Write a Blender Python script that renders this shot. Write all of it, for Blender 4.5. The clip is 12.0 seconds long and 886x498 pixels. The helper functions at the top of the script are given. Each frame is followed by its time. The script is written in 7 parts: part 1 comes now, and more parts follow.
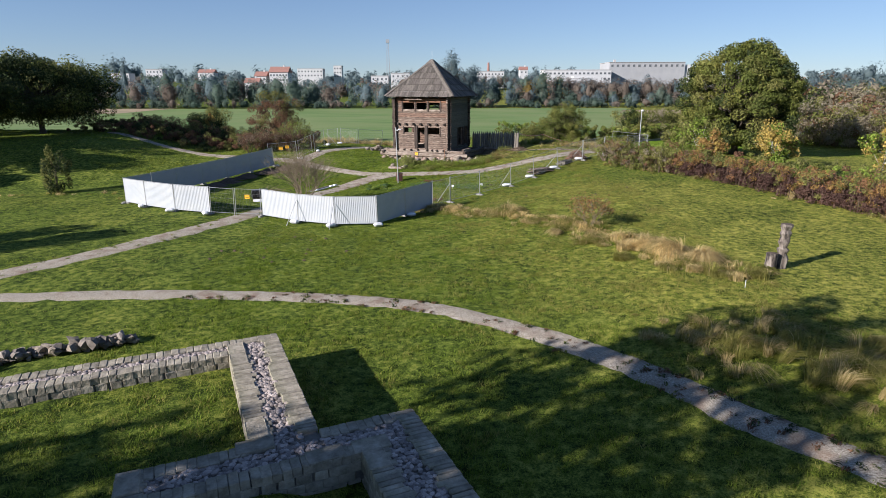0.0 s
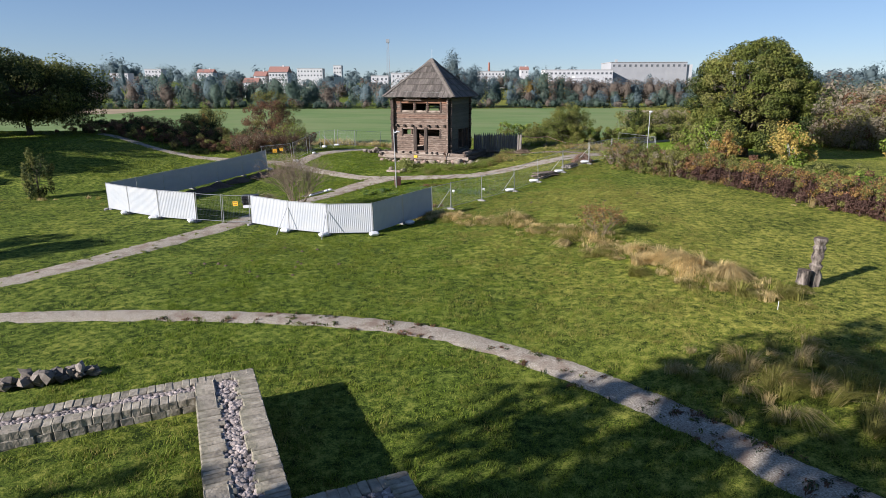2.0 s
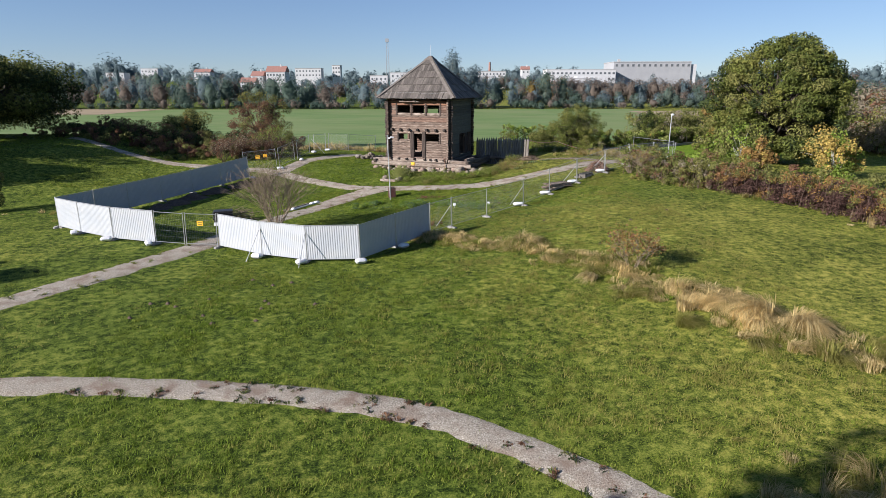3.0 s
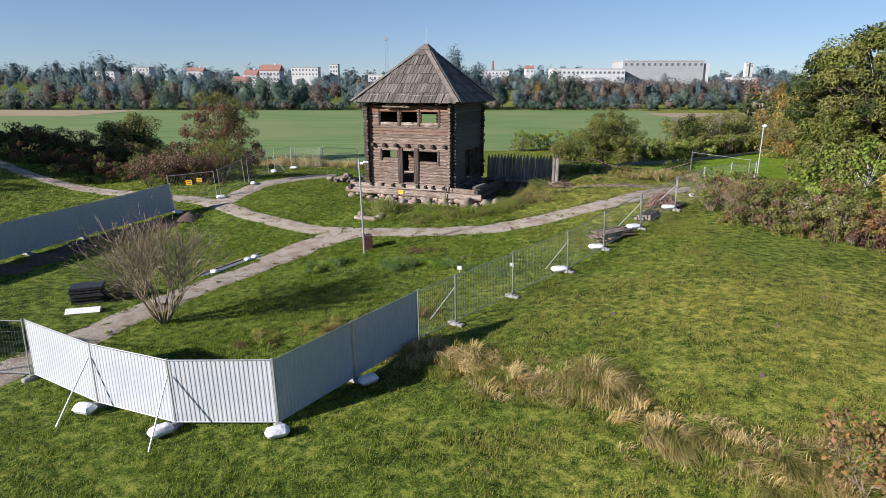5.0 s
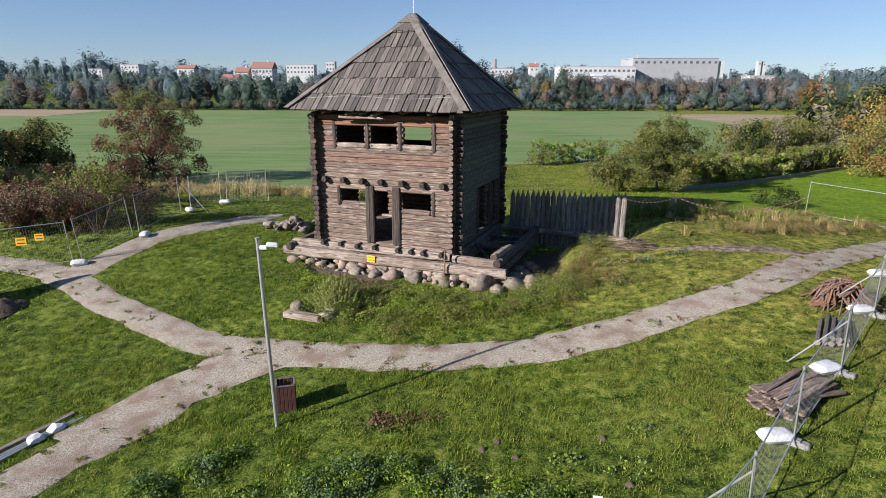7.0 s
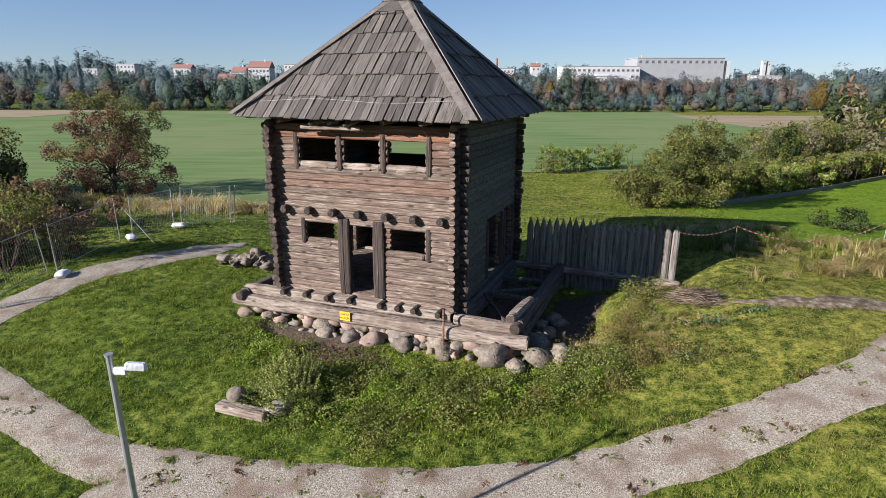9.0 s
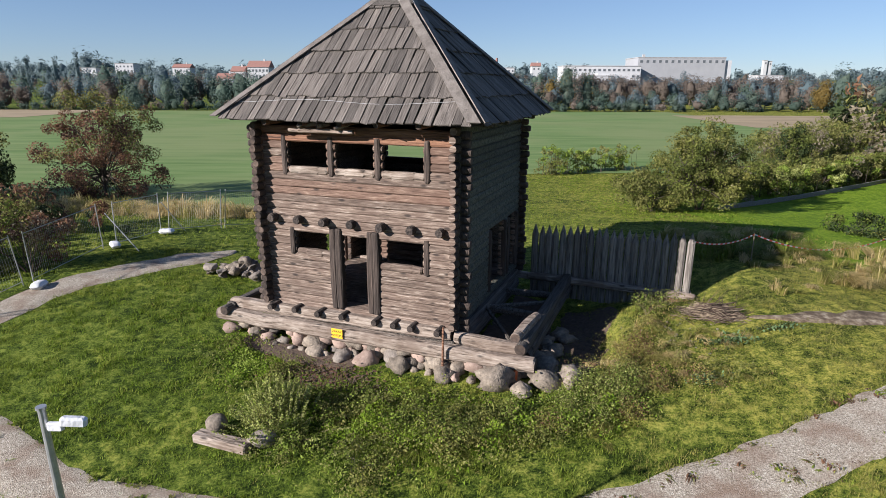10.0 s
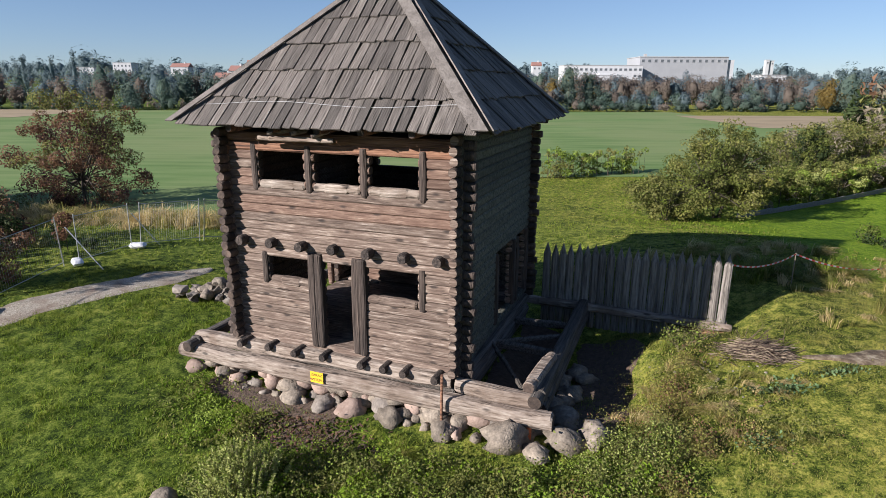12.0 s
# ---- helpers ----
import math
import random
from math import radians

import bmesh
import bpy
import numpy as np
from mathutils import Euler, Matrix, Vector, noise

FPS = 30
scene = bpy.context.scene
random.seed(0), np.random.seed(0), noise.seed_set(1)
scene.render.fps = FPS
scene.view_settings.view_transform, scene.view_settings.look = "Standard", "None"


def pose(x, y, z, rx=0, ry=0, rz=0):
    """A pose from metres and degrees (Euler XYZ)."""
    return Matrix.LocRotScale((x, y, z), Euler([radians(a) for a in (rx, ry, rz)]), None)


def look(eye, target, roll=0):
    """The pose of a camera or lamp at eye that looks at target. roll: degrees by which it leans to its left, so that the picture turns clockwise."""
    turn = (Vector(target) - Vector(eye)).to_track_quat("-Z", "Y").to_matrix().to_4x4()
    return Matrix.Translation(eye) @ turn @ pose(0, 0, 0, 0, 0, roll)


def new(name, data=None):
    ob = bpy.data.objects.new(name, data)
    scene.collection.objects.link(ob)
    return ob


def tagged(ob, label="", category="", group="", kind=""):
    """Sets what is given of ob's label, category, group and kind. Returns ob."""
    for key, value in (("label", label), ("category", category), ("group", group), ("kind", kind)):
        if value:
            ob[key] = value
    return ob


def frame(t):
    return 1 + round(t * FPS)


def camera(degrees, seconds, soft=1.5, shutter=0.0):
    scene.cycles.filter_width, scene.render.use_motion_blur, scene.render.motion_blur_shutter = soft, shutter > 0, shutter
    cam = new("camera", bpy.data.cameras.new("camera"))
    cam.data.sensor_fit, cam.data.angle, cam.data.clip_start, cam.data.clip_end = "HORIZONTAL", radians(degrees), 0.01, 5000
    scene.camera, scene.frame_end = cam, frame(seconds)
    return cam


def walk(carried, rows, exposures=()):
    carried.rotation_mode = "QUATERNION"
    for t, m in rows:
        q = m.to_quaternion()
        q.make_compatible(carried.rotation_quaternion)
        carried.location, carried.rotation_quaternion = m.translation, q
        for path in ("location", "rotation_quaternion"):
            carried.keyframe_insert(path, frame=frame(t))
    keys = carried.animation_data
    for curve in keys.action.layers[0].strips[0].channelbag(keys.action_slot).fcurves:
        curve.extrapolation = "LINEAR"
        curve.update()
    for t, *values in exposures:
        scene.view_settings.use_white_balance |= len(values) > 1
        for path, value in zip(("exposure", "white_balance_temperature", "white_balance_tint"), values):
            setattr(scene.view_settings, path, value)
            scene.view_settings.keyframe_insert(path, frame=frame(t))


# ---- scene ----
cam = camera(73.0, 12.0, soft=0.7)
PATH = [
    (0, (1.600, -69.830, 9.460), (1.588, -67.901, 8.933), -0.15),
    (0.5, (1.599, -69.180, 9.462), (1.587, -67.251, 8.934), -0.15),
    (1, (1.599, -68.555, 9.463), (1.586, -66.626, 8.936), -0.14),
    (1.5, (1.598, -67.930, 9.464), (1.586, -66.001, 8.937), -0.14),
    (2, (1.598, -67.280, 9.466), (1.585, -65.351, 8.939), -0.13),
    (2.5, (1.596, -65.108, 9.471), (1.582, -63.179, 8.944), -0.12),
    (2.7, (1.594, -63.640, 9.473), (1.581, -61.711, 8.946), -0.11),
    (4.3, (1.582, -50.700, 9.472), (1.567, -48.771, 8.944), -0.03),
    (4.5, (1.580, -49.070, 9.459), (1.565, -47.141, 8.931), -0.02),
    (5, (1.577, -45.000, 9.427), (1.561, -43.071, 8.899), 0.00),
    (5.5, (1.572, -40.720, 9.398), (1.556, -38.791, 8.869), 0.03),
    (6, (1.568, -36.360, 9.373), (1.552, -34.432, 8.843), 0.06),
    (6.5, (1.564, -32.000, 9.348), (1.547, -30.072, 8.817), 0.09),
    (7, (1.560, -27.680, 9.323), (1.542, -25.752, 8.791), 0.11),
    (7.2, (1.559, -25.970, 9.313), (1.541, -24.042, 8.781), 0.12),
    (7.5, (1.557, -23.850, 9.300), (1.538, -21.922, 8.768), 0.14),
    (7.9, (1.555, -22.580, 9.293), (1.537, -20.652, 8.760), 0.14),
    (8.8, (1.554, -21.380, 9.286), (1.536, -19.452, 8.753), 0.15),
    (9, (1.554, -21.110, 9.284), (1.535, -19.182, 8.752), 0.15),
    (9.5, (1.553, -20.420, 9.280), (1.535, -18.492, 8.747), 0.16),
    (10, (1.553, -19.710, 9.276), (1.534, -17.782, 8.743), 0.16),
    (10.5, (1.552, -19.000, 9.272), (1.533, -17.073, 8.739), 0.17),
    (11, (1.551, -18.300, 9.268), (1.532, -16.373, 8.735), 0.17),
    (11.5, (1.551, -17.610, 9.264), (1.532, -15.683, 8.730), 0.18),
    (12, (1.550, -16.930, 9.260), (1.531, -15.003, 8.726), 0.18),
]
walk(cam, [(t, look(eye, target, roll)) for t, eye, target, roll in PATH])

# ---- light ----
SUN_TO = Vector((-math.cos(radians(30.5)) * math.cos(radians(23)), -math.sin(radians(30.5)) * math.cos(radians(23)), math.sin(radians(23))))
world = bpy.data.worlds.new("world")
scene.world = world
world.use_nodes = True
wn = world.node_tree
sky = wn.nodes.new("ShaderNodeTexSky")
sky.sky_type = "NISHITA"
sky.sun_disc = False
sky.sun_elevation, sky.sun_rotation = radians(23), radians(239.5)
sky.air_density, sky.dust_density, sky.ozone_density = 1.0, 0.05, 2.0
sky.altitude = 1500
tint = wn.nodes.new("ShaderNodeMixRGB")
tint.blend_type = "MULTIPLY"
tint.inputs[0].default_value, tint.inputs[2].default_value = 1.0, (0.82, 0.98, 1.29, 1)
soften = wn.nodes.new("ShaderNodeGamma")
soften.inputs[1].default_value = 0.72
wn.links.new(sky.outputs[0], soften.inputs[0])
wn.links.new(soften.outputs[0], tint.inputs[1])
wn.links.new(tint.outputs[0], wn.nodes["Background"].inputs[0])
wn.nodes["Background"].inputs[1].default_value = 0.075
sun = new("sun", bpy.data.lights.new("sun", "SUN"))
sun.data.energy, sun.data.angle, sun.data.color = 5.3, radians(0.6), (1.0, 0.93, 0.90)
sun.matrix_world = look(SUN_TO * 200, (0, 0, 0))
scene.view_settings.exposure = 0.95


# ---- materials ----
def material(name, tones, scale, rough=0.85, bump=0.3, bump_scale=None, metal=0.0, stretch=(1, 1, 1), blotch=0.0, blotch_scale=0.3,
             blotch_tone=None, blotch_from=0.42, per_piece=0.0, per_island=0.0, coords="Object", translucent=0.0, knots=0.0, shine=0.5, relief=0.05):
    """tones: (position, colour) stops along a noise; blotch: a second, larger noise that mixes in blotch_tone."""
    mat = bpy.data.materials.new(name)
    mat.use_nodes = True
    nt = mat.node_tree
    bsdf = nt.nodes["Principled BSDF"]
    bsdf.inputs["Roughness"].default_value = rough
    bsdf.inputs["Metallic"].default_value = metal
    bsdf.inputs["Specular IOR Level"].default_value = shine
    tex = nt.nodes.new("ShaderNodeTexCoord")
    mapping = nt.nodes.new("ShaderNodeMapping")
    mapping.inputs["Scale"].default_value = stretch
    nt.links.new(tex.outputs[coords], mapping.inputs[0])
    if per_piece:
        own = nt.nodes.new("ShaderNodeObjectInfo")
        shift = nt.nodes.new("ShaderNodeVectorMath")
        shift.operation = "MULTIPLY"
        shift.inputs[1].default_value = (37, 23, 51)
        nt.links.new(own.outputs["Random"], shift.inputs[0])
        nt.links.new(shift.outputs[0], mapping.inputs["Location"])
    noise_node = nt.nodes.new("ShaderNodeTexNoise")
    noise_node.inputs["Scale"].default_value = scale
    noise_node.inputs["Detail"].default_value = 6
    noise_node.inputs["Roughness"].default_value = 0.65
    nt.links.new(mapping.outputs[0], noise_node.inputs["Vector"])
    ramp = nt.nodes.new("ShaderNodeValToRGB")
    while len(ramp.color_ramp.elements) < len(tones):
        ramp.color_ramp.elements.new(0.5)
    for el, (pos, col) in zip(ramp.color_ramp.elements, tones):
        el.position, el.color = pos, (*col, 1)
    nt.links.new(noise_node.outputs[0], ramp.inputs[0])
    colour = ramp.outputs[0]
    if blotch_tone:
        big = nt.nodes.new("ShaderNodeTexNoise")
        big.inputs["Scale"].default_value = blotch_scale
        big.inputs["Detail"].default_value = 4
        nt.links.new(tex.outputs[coords], big.inputs["Vector"])
        step = nt.nodes.new("ShaderNodeMapRange")
        step.inputs[1].default_value, step.inputs[2].default_value, step.inputs[4].default_value = blotch_from, blotch_from + 0.2, blotch
        nt.links.new(big.outputs[0], step.inputs[0])
        mix = nt.nodes.new("ShaderNodeMixRGB")
        mix.inputs[2].default_value = (*blotch_tone, 1)
        nt.links.new(step.outputs[0], mix.inputs[0])
        nt.links.new(colour, mix.inputs[1])
        colour = mix.outputs[0]
    if knots:
        spots = nt.nodes.new("ShaderNodeTexVoronoi")
        spots.inputs["Scale"].default_value = 2.6
        thin_map = nt.nodes.new("ShaderNodeMapping")
        thin_map.inputs["Scale"].default_value = (0.55, 1.6, 1.6)
        nt.links.new(mapping.outputs[0], thin_map.inputs[0])
        thin_map.inputs["Scale"].default_value = tuple(k / s for k, s in zip((0.6, 1.5, 1.5), stretch))
        nt.links.new(thin_map.outputs[0], spots.inputs["Vector"])
        dot = nt.nodes.new("ShaderNodeMapRange")
        dot.inputs[1].default_value, dot.inputs[2].default_value, dot.inputs[3].default_value, dot.inputs[4].default_value = 0.10, 0.22, knots, 0.0
        nt.links.new(spots.outputs["Distance"], dot.inputs[0])
        dark = nt.nodes.new("ShaderNodeMixRGB")
        dark.inputs[2].default_value = (0.018, 0.012, 0.010, 1)
        nt.links.new(dot.outputs[0], dark.inputs[0])
        nt.links.new(colour, dark.inputs[1])
        colour = dark.outputs[0]
    for amount, kind, socket in ((per_piece, "ShaderNodeObjectInfo", "Random"), (per_island, "ShaderNodeNewGeometry", "Random Per Island")):
        if amount:
            info = nt.nodes.new(kind)
            span = nt.nodes.new("ShaderNodeMapRange")
            span.inputs[3].default_value, span.inputs[4].default_value = 1 - amount, 1 + amount
            nt.links.new(info.outputs[socket], span.inputs[0])
            hsv = nt.nodes.new("ShaderNodeHueSaturation")
            nt.links.new(span.outputs[0], hsv.inputs["Value"])
            nt.links.new(colour, hsv.inputs["Color"])
            colour = hsv.outputs[0]
    nt.links.new(colour, bsdf.inputs["Base Color"])
    if bump:
        fine = nt.nodes.new("ShaderNodeTexNoise")
        fine.inputs["Scale"].default_value = bump_scale or scale * 2
        fine.inputs["Detail"].default_value = 5
        nt.links.new(mapping.outputs[0], fine.inputs["Vector"])
        node = nt.nodes.new("ShaderNodeBump")
        node.inputs["Strength"].default_value = bump
        node.inputs["Distance"].default_value = relief
        nt.links.new(fine.outputs[0], node.inputs["Height"])
        nt.links.new(node.outputs[0], bsdf.inputs["Normal"])
    if translucent:
        thin = nt.nodes.new("ShaderNodeBsdfTranslucent")
        nt.links.new(colour, thin.inputs[0])
        both = nt.nodes.new("ShaderNodeMixShader")
        both.inputs[0].default_value = translucent
        nt.links.new(bsdf.outputs[0], both.inputs[1])
        nt.links.new(thin.outputs[0], both.inputs[2])
        nt.links.new(both.outputs[0], nt.nodes["Material Output"].inputs[0])
    return mat


def turf(name, dark, mid, light, dry, bump=1.0, sunny=0.0):
    """Mown grass: fine leaf speckle, hand-wide clumps and broad dry patches, with a rough relief."""
    mat = bpy.data.materials.new(name)
    mat.use_nodes = True
    nt = mat.node_tree
    bsdf = nt.nodes["Principled BSDF"]
    bsdf.inputs["Roughness"].default_value = 0.95
    bsdf.inputs["Specular IOR Level"].default_value = 0.1
    tex = nt.nodes.new("ShaderNodeTexCoord")

    def speckle(scale, detail, rough):
        node = nt.nodes.new("ShaderNodeTexNoise")
        node.inputs["Scale"].default_value, node.inputs["Detail"].default_value, node.inputs["Roughness"].default_value = scale, detail, rough
        nt.links.new(tex.outputs["Object"], node.inputs["Vector"])
        return node.outputs[0]

    def blend(a, b, share):
        node = nt.nodes.new("ShaderNodeMix")
        node.inputs[0].default_value = share
        nt.links.new(a, node.inputs[2])
        nt.links.new(b, node.inputs[3])
        return node.outputs[0]

    fine, clump, patch = speckle(17, 5, 0.75), speckle(3.2, 4, 0.6), speckle(0.45, 4, 0.6)
    relief = blend(fine, clump, 0.45)
    tone = blend(relief, patch, 0.16)
    ramp = nt.nodes.new("ShaderNodeValToRGB")
    ramp.color_ramp.elements.new(0.5)
    for el, (pos, col) in zip(ramp.color_ramp.elements, ((0.425, dark), (0.50, mid), (0.575, light))):
        el.position, el.color = pos, (*col, 1)
    nt.links.new(tone, ramp.inputs[0])
    worn = nt.nodes.new("ShaderNodeMapRange")
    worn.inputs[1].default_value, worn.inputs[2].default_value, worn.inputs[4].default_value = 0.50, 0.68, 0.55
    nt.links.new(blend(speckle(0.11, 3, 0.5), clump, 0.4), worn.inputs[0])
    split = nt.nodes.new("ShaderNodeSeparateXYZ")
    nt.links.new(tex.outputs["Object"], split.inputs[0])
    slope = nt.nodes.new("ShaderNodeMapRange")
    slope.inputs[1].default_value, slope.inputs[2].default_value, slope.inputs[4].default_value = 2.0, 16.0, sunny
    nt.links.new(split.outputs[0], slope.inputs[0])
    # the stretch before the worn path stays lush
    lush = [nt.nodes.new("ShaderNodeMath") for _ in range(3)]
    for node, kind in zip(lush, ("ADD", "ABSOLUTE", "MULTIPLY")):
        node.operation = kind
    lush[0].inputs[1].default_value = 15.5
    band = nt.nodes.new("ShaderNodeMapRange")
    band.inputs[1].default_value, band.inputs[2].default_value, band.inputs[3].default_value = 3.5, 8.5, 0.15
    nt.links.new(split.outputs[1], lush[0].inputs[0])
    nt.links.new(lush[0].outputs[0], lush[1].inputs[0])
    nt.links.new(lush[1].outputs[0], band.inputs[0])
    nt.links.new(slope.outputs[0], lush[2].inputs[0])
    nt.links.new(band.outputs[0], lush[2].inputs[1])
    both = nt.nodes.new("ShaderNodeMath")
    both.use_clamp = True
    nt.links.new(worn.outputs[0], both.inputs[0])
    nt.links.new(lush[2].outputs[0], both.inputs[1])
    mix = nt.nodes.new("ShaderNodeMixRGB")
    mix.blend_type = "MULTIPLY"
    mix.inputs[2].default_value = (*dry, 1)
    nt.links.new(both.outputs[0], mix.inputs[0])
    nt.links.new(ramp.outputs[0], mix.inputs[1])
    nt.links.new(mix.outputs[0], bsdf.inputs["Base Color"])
    node = nt.nodes.new("ShaderNodeBump")
    node.inputs["Strength"].default_value, node.inputs["Distance"].default_value = bump, 0.09
    nt.links.new(relief, node.inputs["Height"])
    nt.links.new(node.outputs[0], bsdf.inputs["Normal"])
    return mat


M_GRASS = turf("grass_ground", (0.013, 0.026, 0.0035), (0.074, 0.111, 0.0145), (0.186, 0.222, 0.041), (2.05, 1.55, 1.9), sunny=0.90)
M_LAWNSOD = turf("lawn_sod", (0.055, 0.110, 0.008), (0.125, 0.205, 0.014), (0.20, 0.27, 0.030), (1.15, 1.05, 1.1), 0.7)
M_BLADE = material("grass_blades", [(0.34, (0.064, 0.117, 0.009)), (0.50, (0.147, 0.212, 0.021)), (0.68, (0.272, 0.305, 0.055))], 2.6, 0.7, 0,
                   per_island=0.30, translucent=0.4, shine=0.2, blotch=0.4, blotch_scale=0.16, blotch_tone=(0.20, 0.215, 0.038))
M_PALEGREEN = material("pale_herb", [(0.3, (0.25, 0.285, 0.080)), (0.7, (0.40, 0.425, 0.135))], 3.0, 0.7, 0, per_island=0.3, translucent=0.38)
M_LAWN = material("lawn_blades", [(0.3, (0.095, 0.175, 0.011)), (0.52, (0.155, 0.245, 0.018)), (0.72, (0.225, 0.29, 0.036))], 0.5, 0.7, 0, per_island=0.22, translucent=0.4, shine=0.2)
M_FIELD = material("field_crop", [(0.34, (0.084, 0.148, 0.044)), (0.5, (0.124, 0.190, 0.064)), (0.66, (0.162, 0.222, 0.086))], 0.6, 0.95, 0.8, 2.5,
                   stretch=(0.10, 1, 1), shine=0.15, blotch=0.75, blotch_scale=0.035, blotch_tone=(0.178, 0.215, 0.092))
M_DRY = material("dry_grass", [(0.3, (0.41, 0.31, 0.135)), (0.55, (0.58, 0.465, 0.235)), (0.8, (0.72, 0.61, 0.36))], 1.2, 0.85, 0, per_island=0.25, translucent=0.5, shine=0.2)
M_STRAW = material("pale_straw", [(0.3, (0.50, 0.37, 0.155)), (0.55, (0.70, 0.55, 0.265)), (0.8, (0.82, 0.69, 0.39))], 1.2, 0.85, 0, per_island=0.3, translucent=0.5, shine=0.2)
M_DRYGREEN = material("half_dry_grass", [(0.3, (0.175, 0.182, 0.038)), (0.6, (0.31, 0.285, 0.085)), (0.8, (0.46, 0.40, 0.155))], 1.0, 0.85, 0, per_island=0.25, translucent=0.5, shine=0.2)
M_GRAVEL = material("gravel_path", [(0.33, (0.11, 0.088, 0.066)), (0.44, (0.268, 0.230, 0.180)), (0.56, (0.375, 0.335, 0.274)), (0.68, (0.575, 0.54, 0.465))], 22.0, 0.95, 0.8, 45,
                    blotch=0.75, blotch_scale=1.4, blotch_tone=(0.185, 0.122, 0.085), blotch_from=0.47)
LOG_TONES = [(0.32, (0.034, 0.022, 0.017)), (0.44, (0.116, 0.082, 0.063)), (0.56, (0.205, 0.154, 0.121)), (0.68, (0.40, 0.335, 0.282))]
M_LOG = material("weathered_log", LOG_TONES, 15, 0.85, 0.6, 30,
                 stretch=(0.13, 1.5, 1.5), blotch=0.5, blotch_scale=1.6, blotch_tone=(0.115, 0.076, 0.058), per_piece=0.20, knots=0.85)
M_LOGWARM = material("warm_brown_log", [(0.30, (0.042, 0.023, 0.016)), (0.44, (0.112, 0.068, 0.049)), (0.57, (0.180, 0.118, 0.087)), (0.72, (0.32, 0.24, 0.185))], 15, 0.85, 0.6, 30,
                     stretch=(0.13, 1.5, 1.5), blotch=0.5, blotch_scale=1.6, blotch_tone=(0.095, 0.052, 0.036), per_piece=0.22, knots=0.85)
M_JOIST = material("dark_joist_end", [(0.34, (0.010, 0.008, 0.007)), (0.5, (0.034, 0.026, 0.022)), (0.75, (0.085, 0.066, 0.054))], 13, 0.9, 0.9, 22, per_piece=0.4)
M_POST = material("dark_post", [(0.34, (0.014, 0.010, 0.008)), (0.5, (0.050, 0.036, 0.029)), (0.75, (0.105, 0.078, 0.063))], 13, 0.85, 0.9, 22, stretch=(1.5, 1.5, 0.08), per_piece=0.25)
M_STAKE = material("grey_stake", [(0.34, (0.066, 0.057, 0.049)), (0.5, (0.20, 0.178, 0.156)), (0.75, (0.33, 0.302, 0.272))], 13, 0.85, 0.9, 22, stretch=(1.5, 1.5, 0.08), per_piece=0.25)
# darker log tone; on the tower's back wall it carries the shade
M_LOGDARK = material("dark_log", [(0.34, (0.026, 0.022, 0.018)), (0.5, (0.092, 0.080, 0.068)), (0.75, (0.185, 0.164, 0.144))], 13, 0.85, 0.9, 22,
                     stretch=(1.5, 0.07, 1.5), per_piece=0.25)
# green-tinted log, its colour also darkened for the wall turned from the sun
M_LOGGREEN = material("shaded_mossy_log", [(0.34, (0.022, 0.024, 0.017)), (0.5, (0.084, 0.087, 0.066)), (0.75, (0.155, 0.155, 0.130))], 13, 0.85, 0.9, 22, per_piece=0.3)
M_RED = material("reddish_log", [(0.34, (0.040, 0.018, 0.012)), (0.5, (0.155, 0.075, 0.044)), (0.78, (0.30, 0.165, 0.10))], 13, 0.85, 0.9, 22,
                 stretch=(0.07, 1.5, 1.5), per_piece=0.25)
M_END = material("log_end_grain", [(0.3, (0.022, 0.015, 0.012)), (0.6, (0.080, 0.056, 0.043)), (0.8, (0.19, 0.145, 0.115))], 7.0, 0.9, 0.5, 20, per_piece=0.6)
M_PALE = material("bleached_beam", [(0.35, (0.040, 0.029, 0.022)), (0.43, (0.20, 0.158, 0.125)), (0.55, (0.29, 0.24, 0.20)), (0.75, (0.45, 0.40, 0.34))], 11, 0.85, 1.0, 16,
                  stretch=(0.16, 1.2, 1.2), blotch=0.7, blotch_scale=1.6, blotch_tone=(0.14, 0.10, 0.075), per_piece=0.12, knots=0.8)
M_SHINGLE = material("grey_shingle", [(0.30, (0.030, 0.025, 0.022)), (0.42, (0.078, 0.067, 0.058)), (0.56, (0.112, 0.098, 0.086)), (0.75, (0.175, 0.156, 0.139))], 16, 0.85, 0.8, 26,
                     stretch=(1.6, 0.10, 1.6), per_piece=0.42, per_island=0.0)
M_HIP = material("grey_hip_board", [(0.30, (0.09, 0.078, 0.068)), (0.5, (0.155, 0.136, 0.12)), (0.75, (0.22, 0.198, 0.178))], 4, 0.85, 0.6, 18, per_piece=0.15)
M_STONE = material("field_stone", [(0.3, (0.085, 0.072, 0.058)), (0.55, (0.190, 0.158, 0.124)), (0.8, (0.32, 0.275, 0.220))], 7, 0.85, 0.6, 20, per_piece=0.35, per_island=0.35)
M_PINK = material("pink_stone", [(0.3, (0.21, 0.145, 0.115)), (0.7, (0.35, 0.265, 0.22))], 5, 0.85, 0.4, 18, per_piece=0.2)
M_HEWN = material("hewn_stone", [(0.25, (0.11, 0.096, 0.072)), (0.5, (0.255, 0.226, 0.178)), (0.75, (0.37, 0.34, 0.28))], 4, 0.9, 0.5, 14,
                  blotch=0.4, blotch_scale=1.1, blotch_tone=(0.12, 0.125, 0.07), per_piece=0.22, per_island=0.2)
M_COBBLE = material("cobble", [(0.3, (0.17, 0.148, 0.142)), (0.6, (0.31, 0.265, 0.245)), (0.8, (0.44, 0.38, 0.35))], 4, 0.85, 0.3, 14, per_island=0.5)
